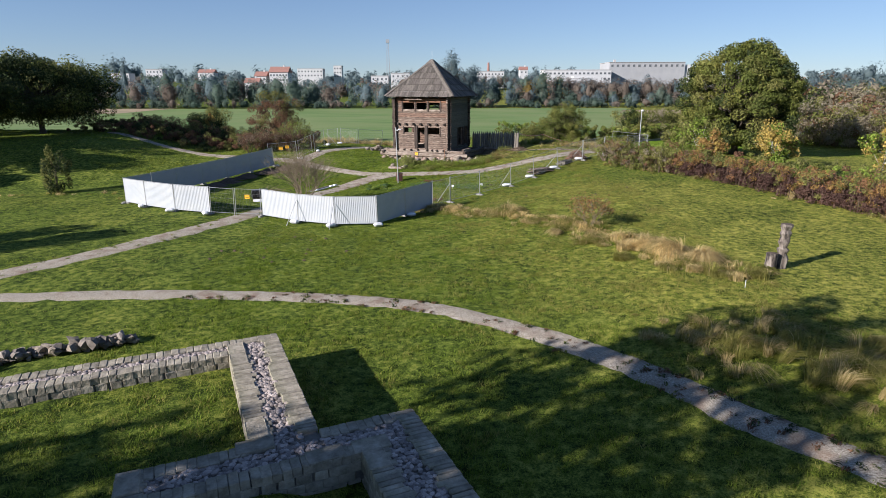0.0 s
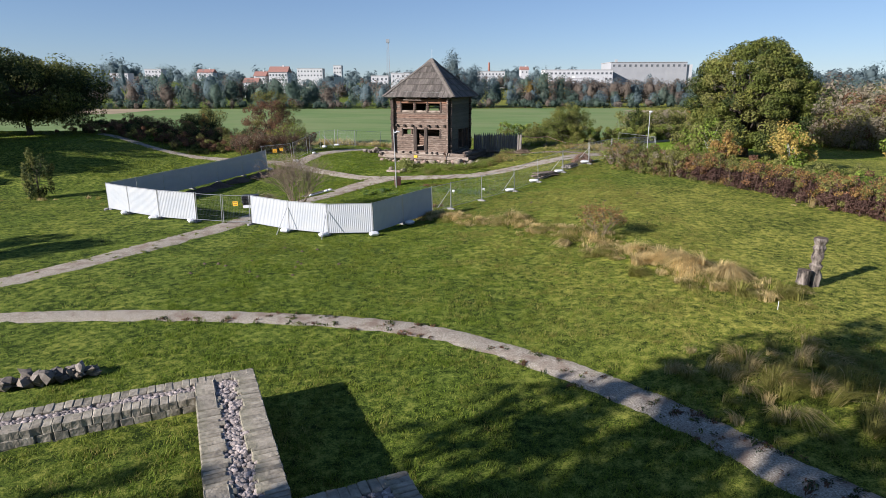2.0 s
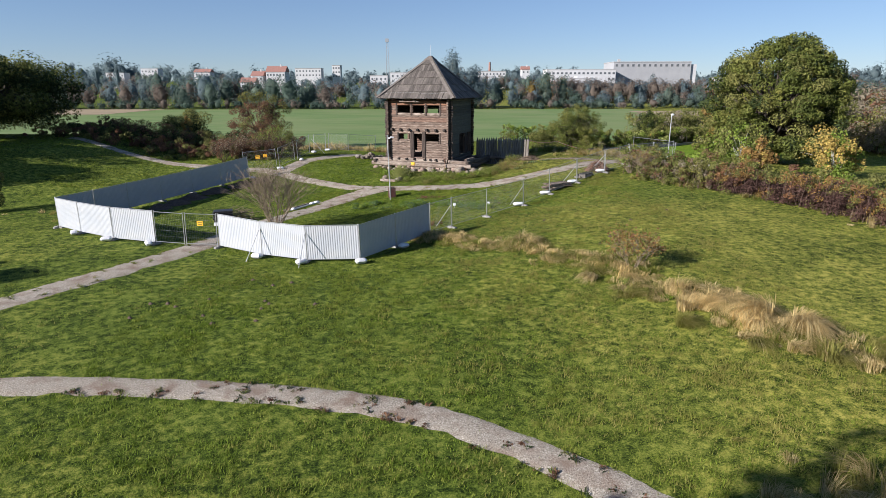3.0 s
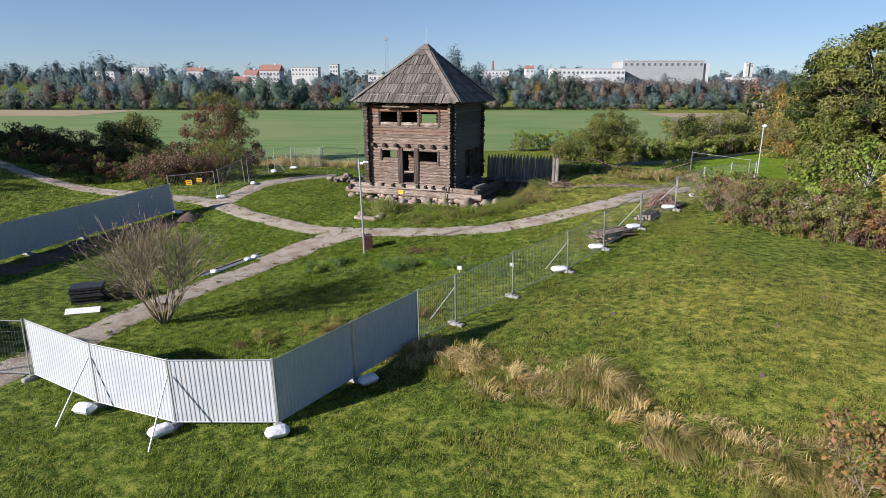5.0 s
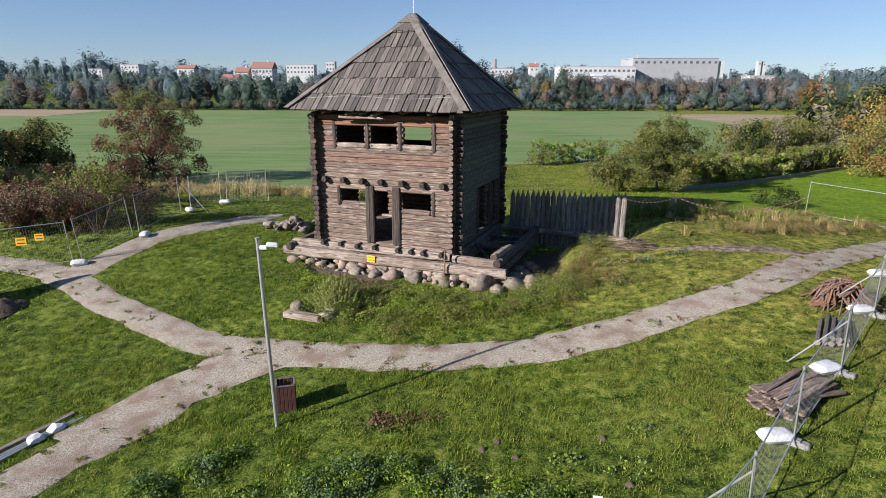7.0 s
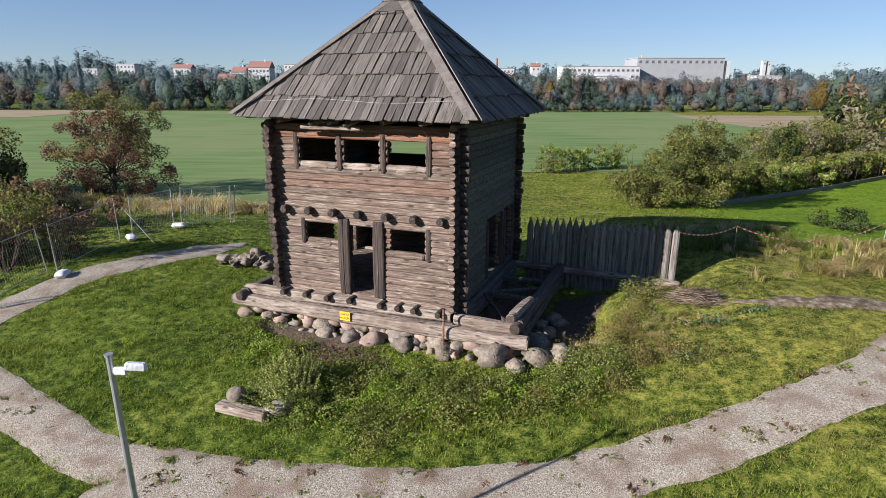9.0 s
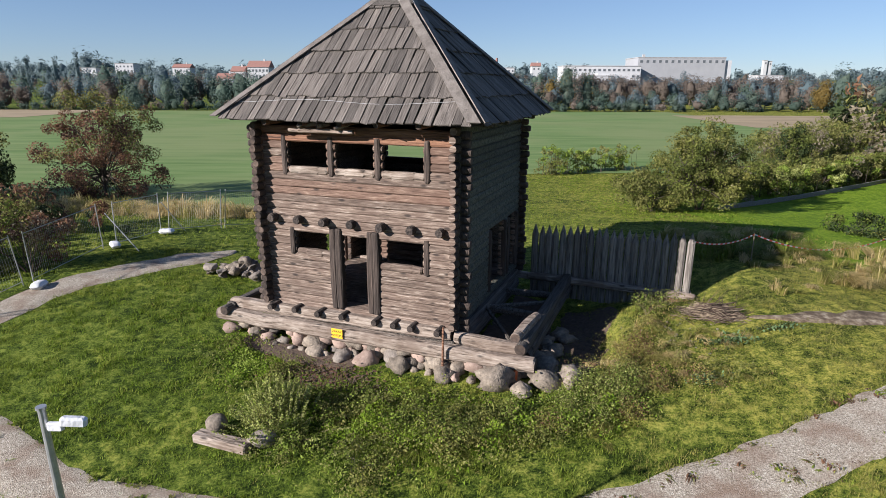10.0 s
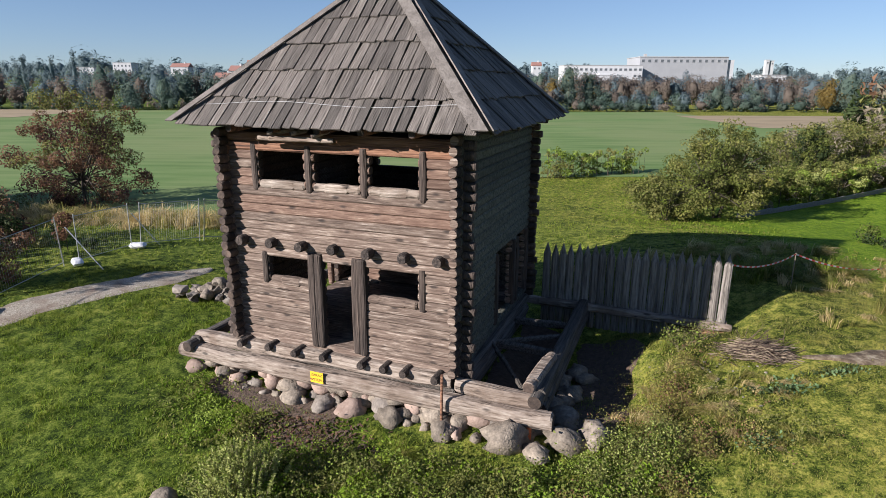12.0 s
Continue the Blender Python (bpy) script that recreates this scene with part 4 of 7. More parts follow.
FRONT = [(-23.75, -23.3), (-21.3, -25.0), (-18.4, -26.6), (-15.5, -27.4)]
FRONT2 = [(-11.65, -27.7), (-8.7, -29.3), (-5.95, -30.35), (-3.05, -30.45), (-1.33, -27.95), (0.55, -25.4)]
BACK = [(-23.75, -23.3), (-22.95, -20.4), (-22.4, -17.0), (-21.5, -13.5), (-20.3, -10.3), (-18.75, -7.6), (-16.95, -5.1)]
MESH = [(0.55, -25.35), (1.9, -23.75), (4.35, -20.85), (7.2, -18.15), (9.55, -15.45), (12.15, -12.9), (15.2, -9.6), (18.2, -6.1), (21.6, -2.5), (24.9, 0.6)]
for line in (FRONT, FRONT2):
    for a, b in zip(line, line[1:]):
        sheet_panel(a, b, "white corrugated metal site fence panel", "white fence panels")
for a, b in zip(BACK, BACK[1:]):
    sheet_panel(a, b, "white corrugated metal fence panel seen from its shaded side", "white fence panels")
for i, (a, b) in enumerate(zip(MESH, MESH[1:])):
    mesh_panel(a, b, "galvanised wire mesh site fence panel", "mesh fence panels")
mesh_panel((-15.45, -27.45), (-13.6, -27.75), "steel mesh gate leaf in the white fence", "gate leaves")
mesh_panel((-13.55, -27.75), (-11.7, -27.75), "steel mesh gate leaf in the white fence", "gate leaves")
for line in (FRONT, FRONT2, BACK, MESH):
    for i, p in enumerate(line):
        q = line[min(i + 1, len(line) - 1)]
        o = line[max(i - 1, 0)]
        foot(*p, math.degrees(math.atan2(q[1] - o[1], q[0] - o[0])) + 90)
for (x, y), d in zip(FRONT[1:] + FRONT2[1:5], ((-0.25, -0.35),) * 3 + ((-0.15, -0.4), (-0.2, -0.45), (0.1, -0.5), (0.45, -0.25))):
    sandbag(x + d[0], y + d[1], random.uniform(-60, 60))
for (x, y) in MESH[3:8]:
    sandbag(x - 0.35, y + 0.12, random.uniform(-20, 30), 0.42)


# ---- plants ----
def blob_points(rng, n, centres, radii, squash=0.8):
    """Points and outward normals in the outer shells of many small clumps."""
    pick = rng.integers(0, len(centres), n)
    d = rng.normal(size=(n, 3))
    d /= np.linalg.norm(d, axis=1)[:, None]
    r = radii[pick] * rng.uniform(0.45, 1.06, n) ** 0.6
    p = centres[pick] + d * r[:, None] * np.array([1, 1, squash])
    return p, d + rng.normal(size=(n, 3)) * 0.55 + np.array([0, 0, 0.25]), pick


def plant(name, x, y, h, r, base, mats, n, leaf, label, category, seed, trunk_r=None, bark=None, clumps=40, shares=None, group="", stems=1, limb=0.5,
          shell=0.55, clump_r=0.30, squash=0.8, lobes=0.16, top_mat=None):
    """A tree or shrub: tapered trunk or stems with limbs, and a crown of many leaves in clumps with gaps."""
    rng = np.random.default_rng(seed)
    random.seed(seed)
    ob = thing(name, on_ground(x, y, 0, -0.05), label, category, group)
    mid, half = (base + h) / 2, (h - base) / 2
    d = rng.normal(size=(clumps, 3))
    d /= np.linalg.norm(d, axis=1)[:, None]
    q = rng.uniform(shell, 0.92, clumps) ** 0.7
    d[:, 2] = np.where(d[:, 2] < -0.7, -0.7, d[:, 2])
    wide = 1 + lobes * np.sin(3 * np.arctan2(d[:, 1], d[:, 0]) + seed) + rng.normal(size=clumps) * 0.07
    centres = np.stack([d[:, 0] * r * q * wide, d[:, 1] * r * q * wide, mid + d[:, 2] * half * q], 1)
    radii = r * clump_r * rng.uniform(0.6, 1.25, clumps)
    trunk_r = trunk_r or h * 0.022
    sh = Shape()
    tops = []
    for s in range(stems):
        a = 2 * math.pi * s / stems + 0.4
        o = Vector((math.cos(a), math.sin(a), 0)) * (0.0 if stems == 1 else trunk_r * 1.5)
        lean = Vector((math.cos(a), math.sin(a), 0)) * (0.0 if stems == 1 else r * 0.35)
        top = base + (h - base) * 0.55
        pts = [o * (1 - 0) + lean * (t ** 1.2) + Vector((random.uniform(-1, 1), random.uniform(-1, 1), 0)) * trunk_r * 0.6 * t + Vector((0, 0, top * t)) for t in (0, 0.12, 0.35, 0.6, 0.8, 1)]
        rad = [trunk_r * 1.35, trunk_r, trunk_r * 0.85, trunk_r * 0.66, trunk_r * 0.45, trunk_r * 0.2]
        sh.tube(pts, rad, 7 if trunk_r > 0.06 else 5, wobble=0.2)
        tops.append(pts)
    for i in range(int(clumps * limb)):
        c = Vector(centres[i])
        pts = tops[i % len(tops)]
        k = random.choice((2, 3, 3, 4))
        a = pts[k]
        mid_p = a.lerp(c, 0.5) + Vector((0, 0, 0.06 * (c - a).length))
        sh.tube([a, mid_p, c], [trunk_r * 0.42, trunk_r * 0.25, trunk_r * 0.07], 5)
    part("trunk", sh, bark or M_BARK, ob, smooth=True)
    mats = mats if isinstance(mats, list) else [mats]
    p, nrm, pick = blob_points(rng, n, centres, radii, squash)
    keep = p[:, 2] > 0.05
    p, nrm, pick = p[keep], nrm[keep], pick[keep]
    which = rng.choice(len(mats), clumps, p=shares or [1 / len(mats)] * len(mats))
    if top_mat is not None:
        which = np.where((centres[:, 2] > base + 0.84 * (h - base)) | ((centres[:, 0] > 0.62 * r) & (centres[:, 2] > mid)), top_mat, which)
    stray = rng.random(len(p)) < 0.12
    idx = np.where(stray, rng.choice(len(mats), len(p), p=shares or [1 / len(mats)] * len(mats)), which[pick])
    sizes = leaf * rng.uniform(0.6, 1.3, len(p))
    tri = leaf >= 0.15
    part("crown", flakes("crown", p, nrm, sizes * (1.25 if tri else 1), mats, 1.5, idx, 3 if tri else 4), None, ob)
    return ob


def bare_bush(name, x, y, h, r, twigs, label, seed, n_leaf=0, mats=None, leaf=0.08, thick=0.035, bark=None, group="", depth=3, spread=0.55):
    """A many-stemmed shrub with few leaves left: stems that fork three times."""
    random.seed(seed)
    ob = thing(name, on_ground(x, y, 0, -0.04), label, "shrub", group)
    sh = Shape()
    tips = []

    def grow(p, d, ln, rad, depth):
        q = p + d * ln
        m_ = p.lerp(q, 0.5) + Vector((random.uniform(-1, 1), random.uniform(-1, 1), 0)) * ln * 0.06
        sh.tube([p, m_, q], [rad, rad * 0.85, rad * 0.65], 4 if depth else 3)
        if depth == 0:
            tips.append(q)
            return
        for _ in range(3 if depth > 1 else 2):
            nd = (d + Vector((random.uniform(-1, 1), random.uniform(-1, 1), random.uniform(-0.35, 0.55))) * spread).normalized()
            grow(q, nd, ln * random.uniform(0.55, 0.85), rad * (0.6 if spread < 0.7 else 0.68), depth - 1)

    for s in range(twigs):
        a = random.uniform(0, 2 * math.pi)
        out = random.uniform(0.1, 1) ** 0.7 * r / h * 1.05
        d = Vector((math.cos(a) * out, math.sin(a) * out, 1)).normalized()
        grow(Vector((math.cos(a), math.sin(a), 0)) * (0.12 if h > 0.8 else 0.006), d, h * random.uniform(0.34, 0.46) * (1.0 if depth == 3 else 0.8), thick * random.uniform(0.6, 1.1), depth)
    part("branchwork", sh, bark or M_TWIG, ob)
    if n_leaf:
        rng = np.random.default_rng(seed)
        t = np.array([tuple(v) for v in tips])
        p = t[rng.integers(0, len(t), n_leaf)] + rng.normal(size=(n_leaf, 3)) * 0.12
        mats = mats or [M_OLIVE]
        part("leaves", flakes("leaves", p, rng.normal(size=(n_leaf, 3)), leaf * rng.uniform(0.6, 1.3, n_leaf), mats, 1.5, rng.integers(0, len(mats), n_leaf)), None, ob)
    return ob


# the two large trees, and trees set out of view for their shadows
plant("broadleaf_tree", 37.6, 6, 13.7, 6.7, -1.2, [M_OAK, M_DEEP, M_OLIVE], 92000, 0.19, "tall dense broadleaf tree, dark green turning", "tree", 11, 0.42, clumps=300,
      shares=[0.64, 0.18, 0.18], clump_r=0.155, shell=0.7, lobes=0.05)
plant("broadleaf_tree", -50.2, 8, 9.6, 8.4, 0.9, [M_DEEP, M_OAK, M_OLIVE], 48000, 0.20, "wide dark green spreading tree on the bank", "tree", 12, 0.36, clumps=130, shares=[0.7, 0.16, 0.14], clump_r=0.2)
plant("broadleaf_tree", -63, 12, 10.5, 8.5, 0.8, [M_DEEP, M_OAK], 22000, 0.30, "wide dark green tree on the bank", "tree", 13, 0.36, clumps=60)
# unseen trees, placed and thinned only to shade the meadow, ruin and bank
for i, (x, y, h, r) in enumerate(((-12.7, -65.6, 17.5, 4.8), (-12.0, -72.0, 16.5, 5.0), (-20.4, -70.0, 18.5, 5.5), (-17.4, -77.5, 17, 5.5), (-29.4, -74.5, 19, 6.0), (-44.5, -47.3, 12, 5.0), (-60, -20, 15, 5.5), (-58, -12, 17, 5.5), (-57, -5, 17, 5.5), (-64, -27, 13, 5.0), (-66, -14, 17, 6.5), (-61, 3, 13, 5.0))):
    plant("broadleaf_tree", x, y, h, r, 2.0, [M_OAK, M_OLIVE], {0: 1900, 1: 380, 2: 380, 3: 700, 4: 2600}.get(i, 5000), 0.5, "unseen broadleaf tree that casts dappled shade", "tree", 20 + i, clumps=42, shell=0.35, clump_r=0.27)
plant("young_tree", -32.6, -17.8, 4.0, 1.15, -0.3, [M_OLIVE, M_DEEP], 5200, 0.085, "young grey-green tree with upright crown", "tree", 31, 0.06, clumps=44, squash=1.9, clump_r=0.24)
plant("rowan_tree", -25.4, 26.5, 8.8, 5.0, -3.2, [M_RUST, M_OLIVE, M_PURPLE], 30000, 0.105, "rust-brown autumn tree with a green top", "tree", 32, 0.13, clumps=150,
      shares=[0.60, 0.18, 0.22], shell=0.25, clump_r=0.15, limb=0.4, top_mat=1)
plant("round_bush", -35.0, 25.0, 4.8, 3.8, -0.9, [M_DEEP, M_OLIVE], 16000, 0.14, "round dark green bush at the field edge", "bush", 33, 0.09, clumps=46, stems=3)
plant("young_tree", -33.2, 20.4, 4.0, 0.85, 0.9, [M_GOLD, M_ORANGE], 1400, 0.12, "small yellow autumn tree", "tree", 34, 0.05, clumps=16)
plant("fruit_tree", 19.0, 21.5, 6.3, 4.0, -0.6, [M_OLIVE, M_OAK, M_WOODPALE], 32000, 0.092, "spreading olive-green tree behind the palisade", "tree", 35, 0.12, clumps=210,
      shares=[0.28, 0.70, 0.02], shell=0.22, clump_r=0.15, stems=2, limb=0.8)
plant("low_bush", 15.0, 19.6, 2.7, 2.3, 0.1, [M_OLIVE, M_OAK, M_OLIVE], 7000, 0.10, "low mixed bush behind the palisade", "bush", 36, 0.05, clumps=30, stems=3)
plant("orange_tree", 46, 33, 9.2, 4.6, -1.2, [M_ORANGE, M_GOLD, M_OLIVE], 13000, 0.17, "orange-brown autumn tree on the lawn", "tree", 37, 0.15, clumps=50)
plant("low_bush", 23.4, 11.6, 1.15, 1.5, -0.4, [M_DEEP, M_OAK], 2600, 0.08, "low dark green bush on the lawn", "bush", 38, 0.03, clumps=24, stems=3)
for i, (x, y, h, r, mats, label) in enumerate(((26.6, -12.5, 3.8, 1.3, [M_GOLD, M_ORANGE], "small golden birch behind the hedge"), (30.8, -16.0, 5.0, 1.5, [M_GOLD, M_FRESH], "golden yellow birch behind the hedge"),
                                             (32.2, -14.5, 4.4, 1.3, [M_FRESH, M_GOLD], "yellow-green birch behind the hedge"), (38.5, -19.0, 5.2, 1.9, [M_FRESH, M_GOLD], "pale yellow-green birch with white trunk"),
                                             (27.2, -8.5, 4.6, 1.8, [M_OLIVE, M_FRESH], "grey-green young willow behind the hedge"), (27.0, -3.0, 4.0, 1.8, [M_OLIVE, M_FRESH], "grey-green young willow behind the hedge"),
                                             (34.8, -8.0, 5.0, 2.0, [M_OLIVE, M_GOLD], "yellowing young tree under the oak"))):
    plant("birch_tree", x, y, h, r, 0.7, mats, 2600, 0.14, label, "tree", 40 + i, 0.055, M_BIRCH, clumps=30, squash=1.1, shell=0.25)


def thicket(name, line, width, h, mats, shares, per_m, leaf, label, category, seed, low=0.0, base=None, full=1.0):
    """A hedge or strip of scrub along a line."""
    rng = np.random.default_rng(seed)
    random.seed(seed)
    ob = thing(name, pose(0, 0, 0), label, category)
    pts = np.array(line, float)
    seg = np.linalg.norm(np.diff(pts, axis=0), axis=1)
    total = seg.sum()
    cents, rad, tops = [], [], []
    stems = Shape()
    for i in range(int(total * 7.0 * full)):
        s = rng.uniform(0, total)
        k = int(np.searchsorted(np.cumsum(seg), s))
        k = min(k, len(seg) - 1)
        t = (s - (np.cumsum(seg)[k] - seg[k])) / seg[k]
        p = pts[k] + (pts[k + 1] - pts[k]) * t + rng.uniform(-0.5, 0.5, 2) * width
        hh = h * rng.uniform(0.55, 1.1) * (1 + 0.2 * noise.noise(Vector((p[0] * 0.35, p[1] * 0.35, seed))))
        g = level(p[0], p[1])
        rr = rng.uniform(0.25, 0.55) * min(width, h) * (0.46 if full == 1 else 0.54 if full < 2 else 0.40)
        cents.append((p[0], p[1], g + max(rr * 0.5, hh - rr)))
        rad.append(rr)
        stems.tube([(p[0], p[1], g - 0.05), (p[0] + rng.normal() * 0.15, p[1] + rng.normal() * 0.15, g + hh * 0.9)], [0.02, 0.008], 3)
        for _ in range(2 if full > 2 else int(rng.random() < 0.75)):
            lo = rng.uniform(0.08, 0.6)
            cents.append((p[0] + rng.uniform(-0.2, 0.2) * width, p[1] + rng.uniform(-0.2, 0.2) * width, g + hh * lo))
            rad.append(rr * 0.9)
    tagged(part("undergrowth", stems, M_STEM, ob), kind="stuff")
    cents, rad = np.array(cents), np.array(rad)
    p, nrm, pick = blob_points(rng, int(total * per_m), cents, rad)
    which = rng.choice(len(mats), len(cents), p=shares)
    if base is not None:
        foot_part = cents[:, 2] - height(cents[:, 0], cents[:, 1]) < h * 0.55
        which = np.where(foot_part & (rng.random(len(cents)) < 0.8), base, which)
    g = height(p[:, 0], p[:, 1])
    keep = p[:, 2] > g + low
    p, nrm, pick, g = p[keep], nrm[keep], pick[keep], g[keep]
    part("leaves", flakes("leaves", p, nrm, 1.2 * leaf * rng.uniform(0.6, 1.3, len(p)), mats, 1.5, which[pick], 3), None, ob)
    return ob


thicket("hedge", [(18.6, -12.0), (20.2, -14.0), (22.5, -15.9)], 2.6, 2.0, [M_OLIVE, M_WOODPALE, M_OAK, M_RUST], [0.44, 0.14, 0.26, 0.16], 3600, 0.095,
        "brown and olive autumn hedge of dense shrubs", "hedge", 50, full=3.0)
thicket("hedge", [(22.3, -15.8), (23.5, -16.8), (26.4, -21.5), (28.3, -26.5), (30.0, -31.0), (31.5, -37.0)], 2.6, 2.1, [M_PURPLE, M_OLIVE, M_REDLEAF, M_ORANGE], [0.10, 0.36, 0.22, 0.32], 3800, 0.095,
        "red and brown autumn hedge of dense shrubs", "hedge", 51, base=0, full=3.0)
thicket("hedge", [(17.4, -8.6), (21, -10.5), (25.5, -13.5), (29.0, -18.5), (31.5, -24.0), (33.5, -30)], 2.4, 2.3, [M_OLIVE, M_FRESH, M_OAK, M_RUST], [0.36, 0.28, 0.2, 0.16], 900, 0.13,
        "green scrub behind the red hedge", "hedge", 52)
thicket("scrub", [(-18, 4.5), (-23, 6.0), (-30, 8.5), (-38, 11), (-46, 15)], 8.0, 1.7, [M_RUST, M_OLIVE, M_DEEP], [0.5, 0.35, 0.15], 1900, 0.13, "dark low bramble cover on the bank", "scrub", 73, full=1.5)
thicket("scrub", [(-19, 8.5), (-26, 10), (-33, 12), (-40, 14)], 3.0, 2.5, [M_RUST, M_OLIVE, M_DEEP], [0.42, 0.36, 0.22], 1100, 0.13, "dark brown bramble scrub on the bank", "scrub", 53, full=1.5)
thicket("scrub", [(-16.6, 2.2), (-18.5, 2.6), (-21, 3.6)], 1.8, 1.9, [M_OLIVE, M_RUST, M_GOLD], [0.4, 0.54, 0.06], 1800, 0.09, "sparse yellow-green and brown shrub", "scrub", 54, full=1.6)
thicket("scrub", [(23.5, 27.5), (30, 31), (38, 36.5), (48, 43)], 3.0, 2.7, [M_OLIVE, M_WOODPALE, M_OAK, M_FRESH], [0.40, 0.08, 0.24, 0.28], 1100, 0.15, "mixed green scrub along a low fence", "scrub", 55)
plant("dark_conifer", 33.5, 36.5, 5.6, 1.5, 0.2, [M_DEEP, M_OAK], 5000, 0.12, "slim dark evergreen among the shrubs", "tree", 38, 0.08, clumps=60, clump_r=0.28, shell=0.3, squash=1.2)
plant("pale_shrub", 29.5, 29.5, 3.0, 2.0, -0.2, [M_PALEGREEN, M_FRESH], 6000, 0.10, "pale green drooping willow shrub by the low fence", "shrub", 39, 0.06, clumps=50, clump_r=0.2, shell=0.3, stems=3)
plant("pale_shrub", 34.0, 32.5, 2.7, 1.7, -0.2, [M_PALEGREEN, M_GOLD, M_FRESH], 5000, 0.10, "pale green drooping willow shrub by the low fence", "shrub", 48, 0.06, clumps=50, clump_r=0.2, shell=0.3, stems=3, shares=[0.6, 0.1, 0.3])
thicket("scrub", [(10.5, 41), (15, 43), (21, 45.5)], 2.0, 2.6, [M_FRESH, M_OLIVE], [0.6, 0.4], 420, 0.17, "row of light green shrubs in the field", "scrub", 56)
thicket("scrub", [(33, 40), (42, 50), (58, 64)], 5.0, 4.6, [M_OLIVE, M_WOODPALE, M_OAK], [0.52, 0.13, 0.35], 900, 0.19, "tall mixed bushes beyond the lawn", "scrub", 57)
thicket("scrub", [(50, 34), (62, 20), (78, 8)], 9.0, 6.8, [M_OLIVE, M_WOODPALE, M_RUST, M_OAK], [0.34, 0.48, 0.10, 0.08], 1400, 0.24, "brown and olive autumn wood", "woodland", 58)
thicket("scrub", [(56, 60), (90, 45), (130, 40)], 12.0, 9.0, [M_OLIVE, M_WOODPALE, M_DEEP, M_RUST], [0.24, 0.48, 0.22, 0.06], 600, 0.55, "brown and olive autumn wood", "woodland", 59)
bare_bush("bare_bush", -9.6, -23.1, 4.4, 2.9, 26, "almost bare many-stemmed shrub beside the path", 61, 350, [M_OLIVE], 0.05, 0.034, depth=4, spread=0.72)
bare_bush("bare_bush", -16.2, 1.6, 3.0, 1.7, 10, "half-bare yellow-green shrub by the mesh fence", 62, 1500, [M_OLIVE, M_FRESH, M_OLIVE], 0.085, 0.03, M_STEM)
for i, (x, y, h) in enumerate(((-19.8, 1.6, 2.2), (-18.0, 2.2, 2.0), (-14.9, 2.6, 1.9), (-21.6, 1.0, 2.0))):
    bare_bush("bare_bush", x, y, h, h * 0.75, 14, "brown half-bare shrub behind the mesh fence", 170 + i, 1300, [M_PURPLE, M_RUST, M_WOODPALE], 0.07, 0.022, M_STEM, spread=0.6)
bare_bush("bare_bush", 17.4, -9.4, 2.2, 1.6, 18, "bare shrub beside the fence", 63, 60, [M_OLIVE], 0.06, 0.026, spread=0.8, depth=4)
bare_bush("bare_bush", 19.0, -10.2, 2.4, 1.7, 18, "bare shrub beside the fence", 64, 90, [M_OLIVE], 0.06, 0.026, spread=0.8, depth=4)
bare_bush("bare_bush", 18.0, -11.4, 2.0, 1.4, 14, "thin olive shrub at the hedge end", 66, 700, [M_OLIVE, M_ORANGE], 0.07, 0.02, spread=0.8)
bare_bush("small_shrub", 10.2, -34.6, 1.9, 1.6, 9, "low loose orange-brown shrub in the meadow", 65, 1300, [M_ORANGE, M_OLIVE, M_ORANGE, M_REDLEAF], 0.075, 0.020, spread=0.8, depth=4)


# herbs and low bushes on the mound
def herb(name, x, y, h, r, mats, n, leaf, label, seed, shares=None):
    return plant(name, x, y, h, r, 0.02, mats, n, leaf, label, "plant", seed, 0.015, clumps=26, stems=3, shares=shares, shell=0.2, clump_r=0.34, squash=0.75)


def wormwood(x, y, h, r, label, seed):
    """A feathery bush: many upright shoots clothed with narrow leaves, domed outline."""
    rng = np.random.default_rng(seed)
    ob = thing("low_bush", on_ground(x, y, 0, -0.03), label, "plant")
    n, each = 150, 85
    foot = rng.normal(size=(n, 2)) * r * 0.30
    lean = foot * 0.75 + rng.normal(size=(n, 2)) * 0.10
    top = h * np.clip(1.08 - 0.6 * (np.linalg.norm(foot + lean, axis=1) / r) ** 1.5, 0.35, 1) * rng.uniform(0.75, 1.1, n)
    stems = Shape()
    for (a, b), (u, v), t in zip(foot, lean, top):
        stems.tube([(a, b, 0), (a + u * 0.4, b + v * 0.4, t * 0.5), (a + u, b + v, t)], [0.008, 0.006, 0.003], 3)
    part("branchwork", stems, M_TWIG, ob)
    k = np.repeat(np.arange(n), each)
    up = 0.12 + 0.9 * rng.random(n * each) ** 0.8
    pts = np.stack([foot[k, 0] + lean[k, 0] * up, foot[k, 1] + lean[k, 1] * up, top[k] * up], 1) + rng.normal(size=(n * each, 3)) * (0.055 * (1.15 - up))[:, None]
    part("leaves", flakes("leaves", pts, rng.normal(size=(n * each, 3)), 0.030 * rng.uniform(0.6, 1.3, n * each), [M_PALEGREEN, M_FRESH], 2.2, (rng.random(n * each) < 0.2).astype(int)), None, ob)


wormwood(-2.55, -6.75, 1.2, 1.15, "pale green wormwood-like bush on the mound", 71)
